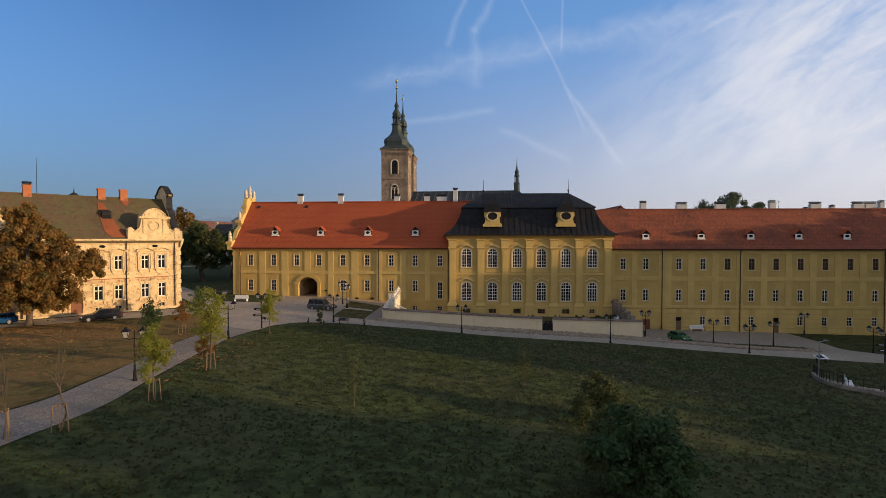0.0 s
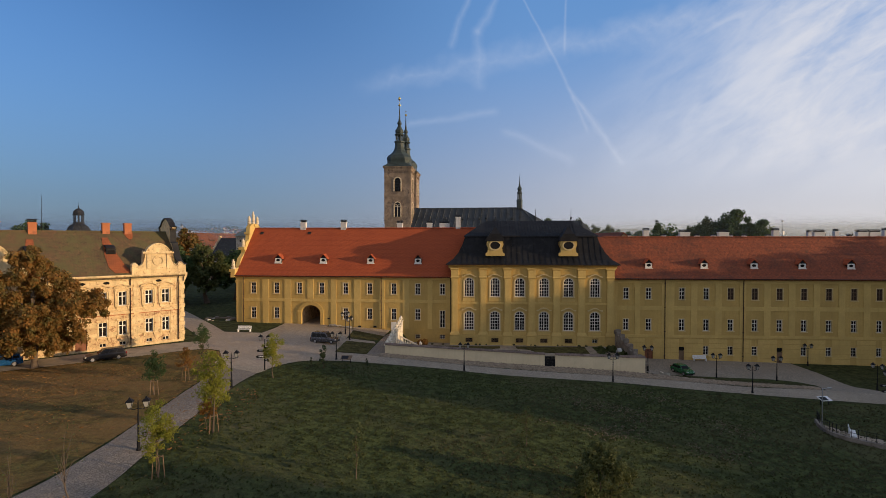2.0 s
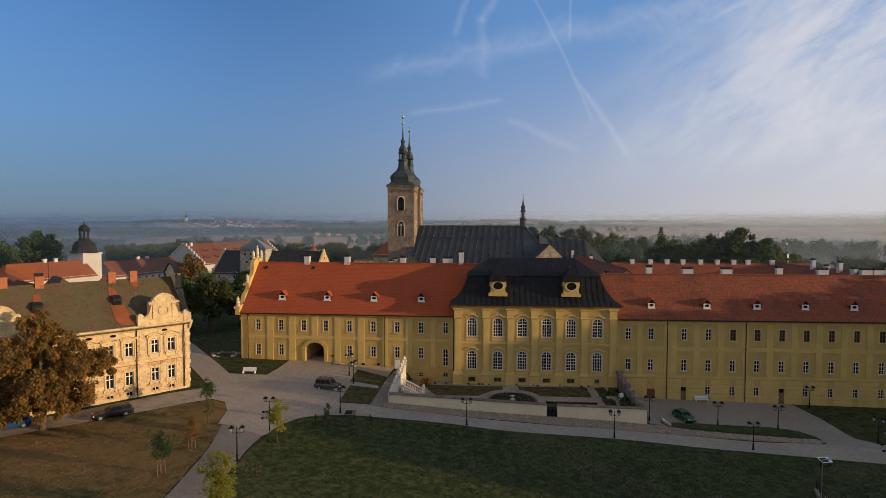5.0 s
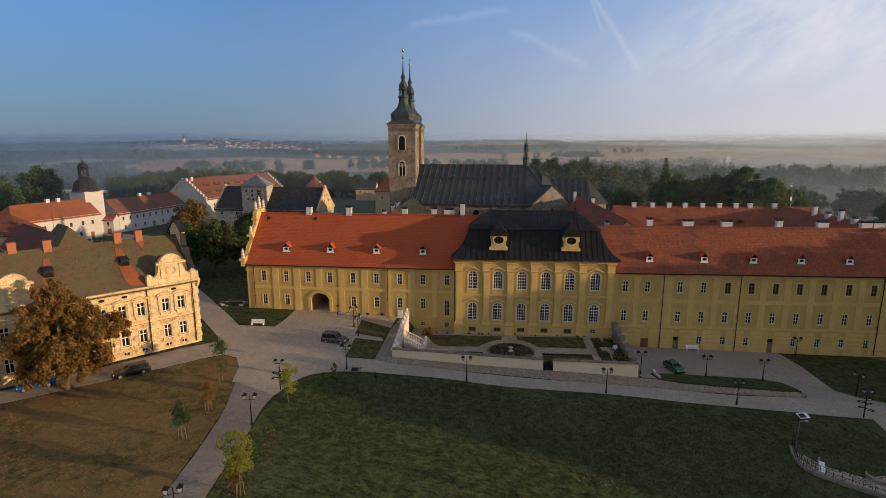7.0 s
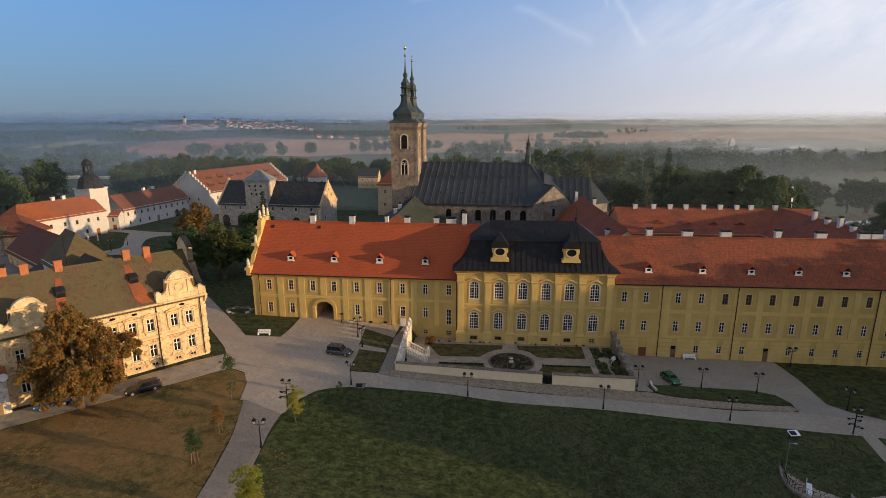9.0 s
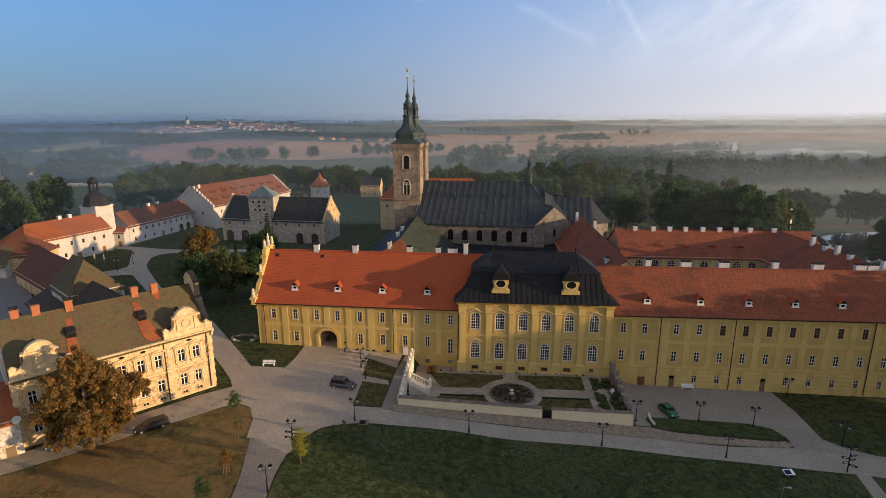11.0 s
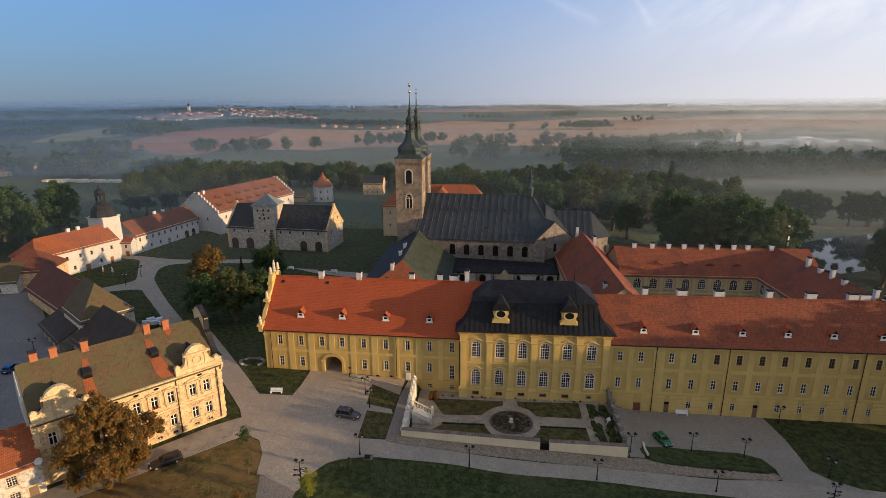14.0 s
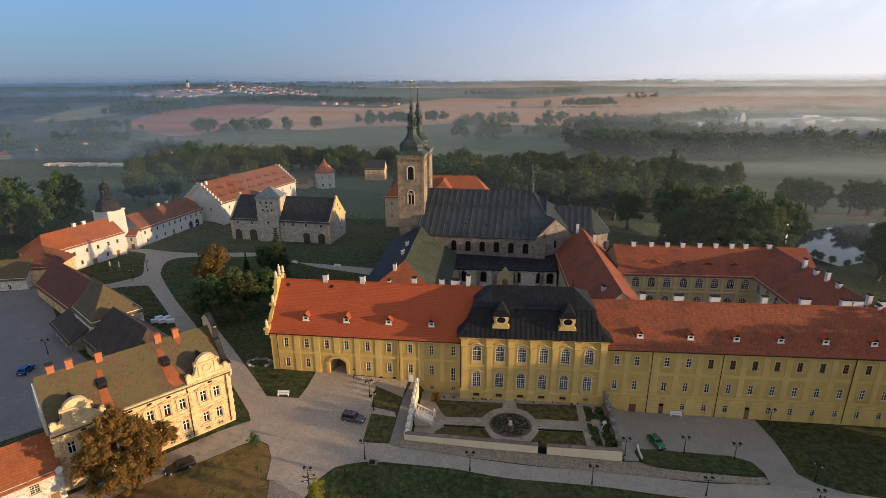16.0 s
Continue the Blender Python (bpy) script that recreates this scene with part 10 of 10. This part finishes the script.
tsp = np.concatenate([blob(100, -1085, 1880, 120, 120, -20), blob(105, -840, 1990, 150, 110, -15), blob(34, -660, 1820, 70, 100), blob(12, -1200, 1840, 60, 40), blob(14, -1010, 2120, 120, 40)])
hamlet("far_town", "distant town of pale houses with red roofs on the hill", tsp, 7, 14, 21, False, M_TOWNWALL, M_REDOLD)
hamlet("far_hamlet", "distant pale houses at the field edge", [(-282, 1441), (-257, 1491), (-430, 1490), (-351, 1460), (-404, 1500), (-470, 1510)], 11, 16, 22, False, M_OLDPL)
hamlet("near_hamlet", "few small houses among the meadow trees", [(-458, 562), (-446, 450), (-480, 520), (-300, 470)], 7, 10, 23, False, M_OLDPL)
fsp = np.concatenate([blob(14, 500, 1020, 130, 40), blob(8, 370, 930, 40, 40), blob(9, 650, 1060, 70, 50), blob(8, 450, 790, 60, 40), blob(5, 540, 730, 40, 20)])
hamlet("factory_halls", "pale flat-roofed factory halls in the mist", fsp, 20, 50, 24, True, M_FACTORY, M_FACTORY)
tc_ = thing("far_church", "slender white tower of a distant church", "church", pose(-1161, 2018, ground_at(-1161, 2018)))
bm = bmesh.new()
hull(bm, [[(sx * 4, sy * 4, z) for sx, sy in ((-1, -1), (1, -1), (1, 1), (-1, 1))] for z in (0, 24)])
part("wall", bm, M_WHITE, tc_)
bm = bmesh.new()
hull(bm, [[(sx * r, sy * r, z) for sx, sy in ((-1, -1), (1, -1), (1, 1), (-1, 1))] for r, z in ((4.5, 24), (3, 29), (1, 33), (0.3, 42))])
part("roof", bm, M_DARKROOF, tc_)
ct = thing("cement_tower", "slim white factory tower in the mist", "tower", pose(352, 780, ground_at(352, 780)))
bm = bmesh.new()
box(bm, -3.5, 3.5, -3.5, 3.5, -3, 30)
box(bm, -2.2, 2.2, -2.2, 2.2, 30, 34)
part("wall", bm, M_FACTORY, ct)
lb = thing("log_yard", "rows of pale timber stacked on the far meadow", "timber", kind="stuff")
bm = bmesh.new()
for i in range(16):
    x, y = -372 + i * 5.4, 412 + (i % 3) * 2.5
    box(bm, x - 2.2, x + 2.2, y - 1 - i % 4, y + 6 + i % 3, ground_at(x, y), ground_at(x, y) + 1.6)
part("stack", bm, M_SANDST, lb)
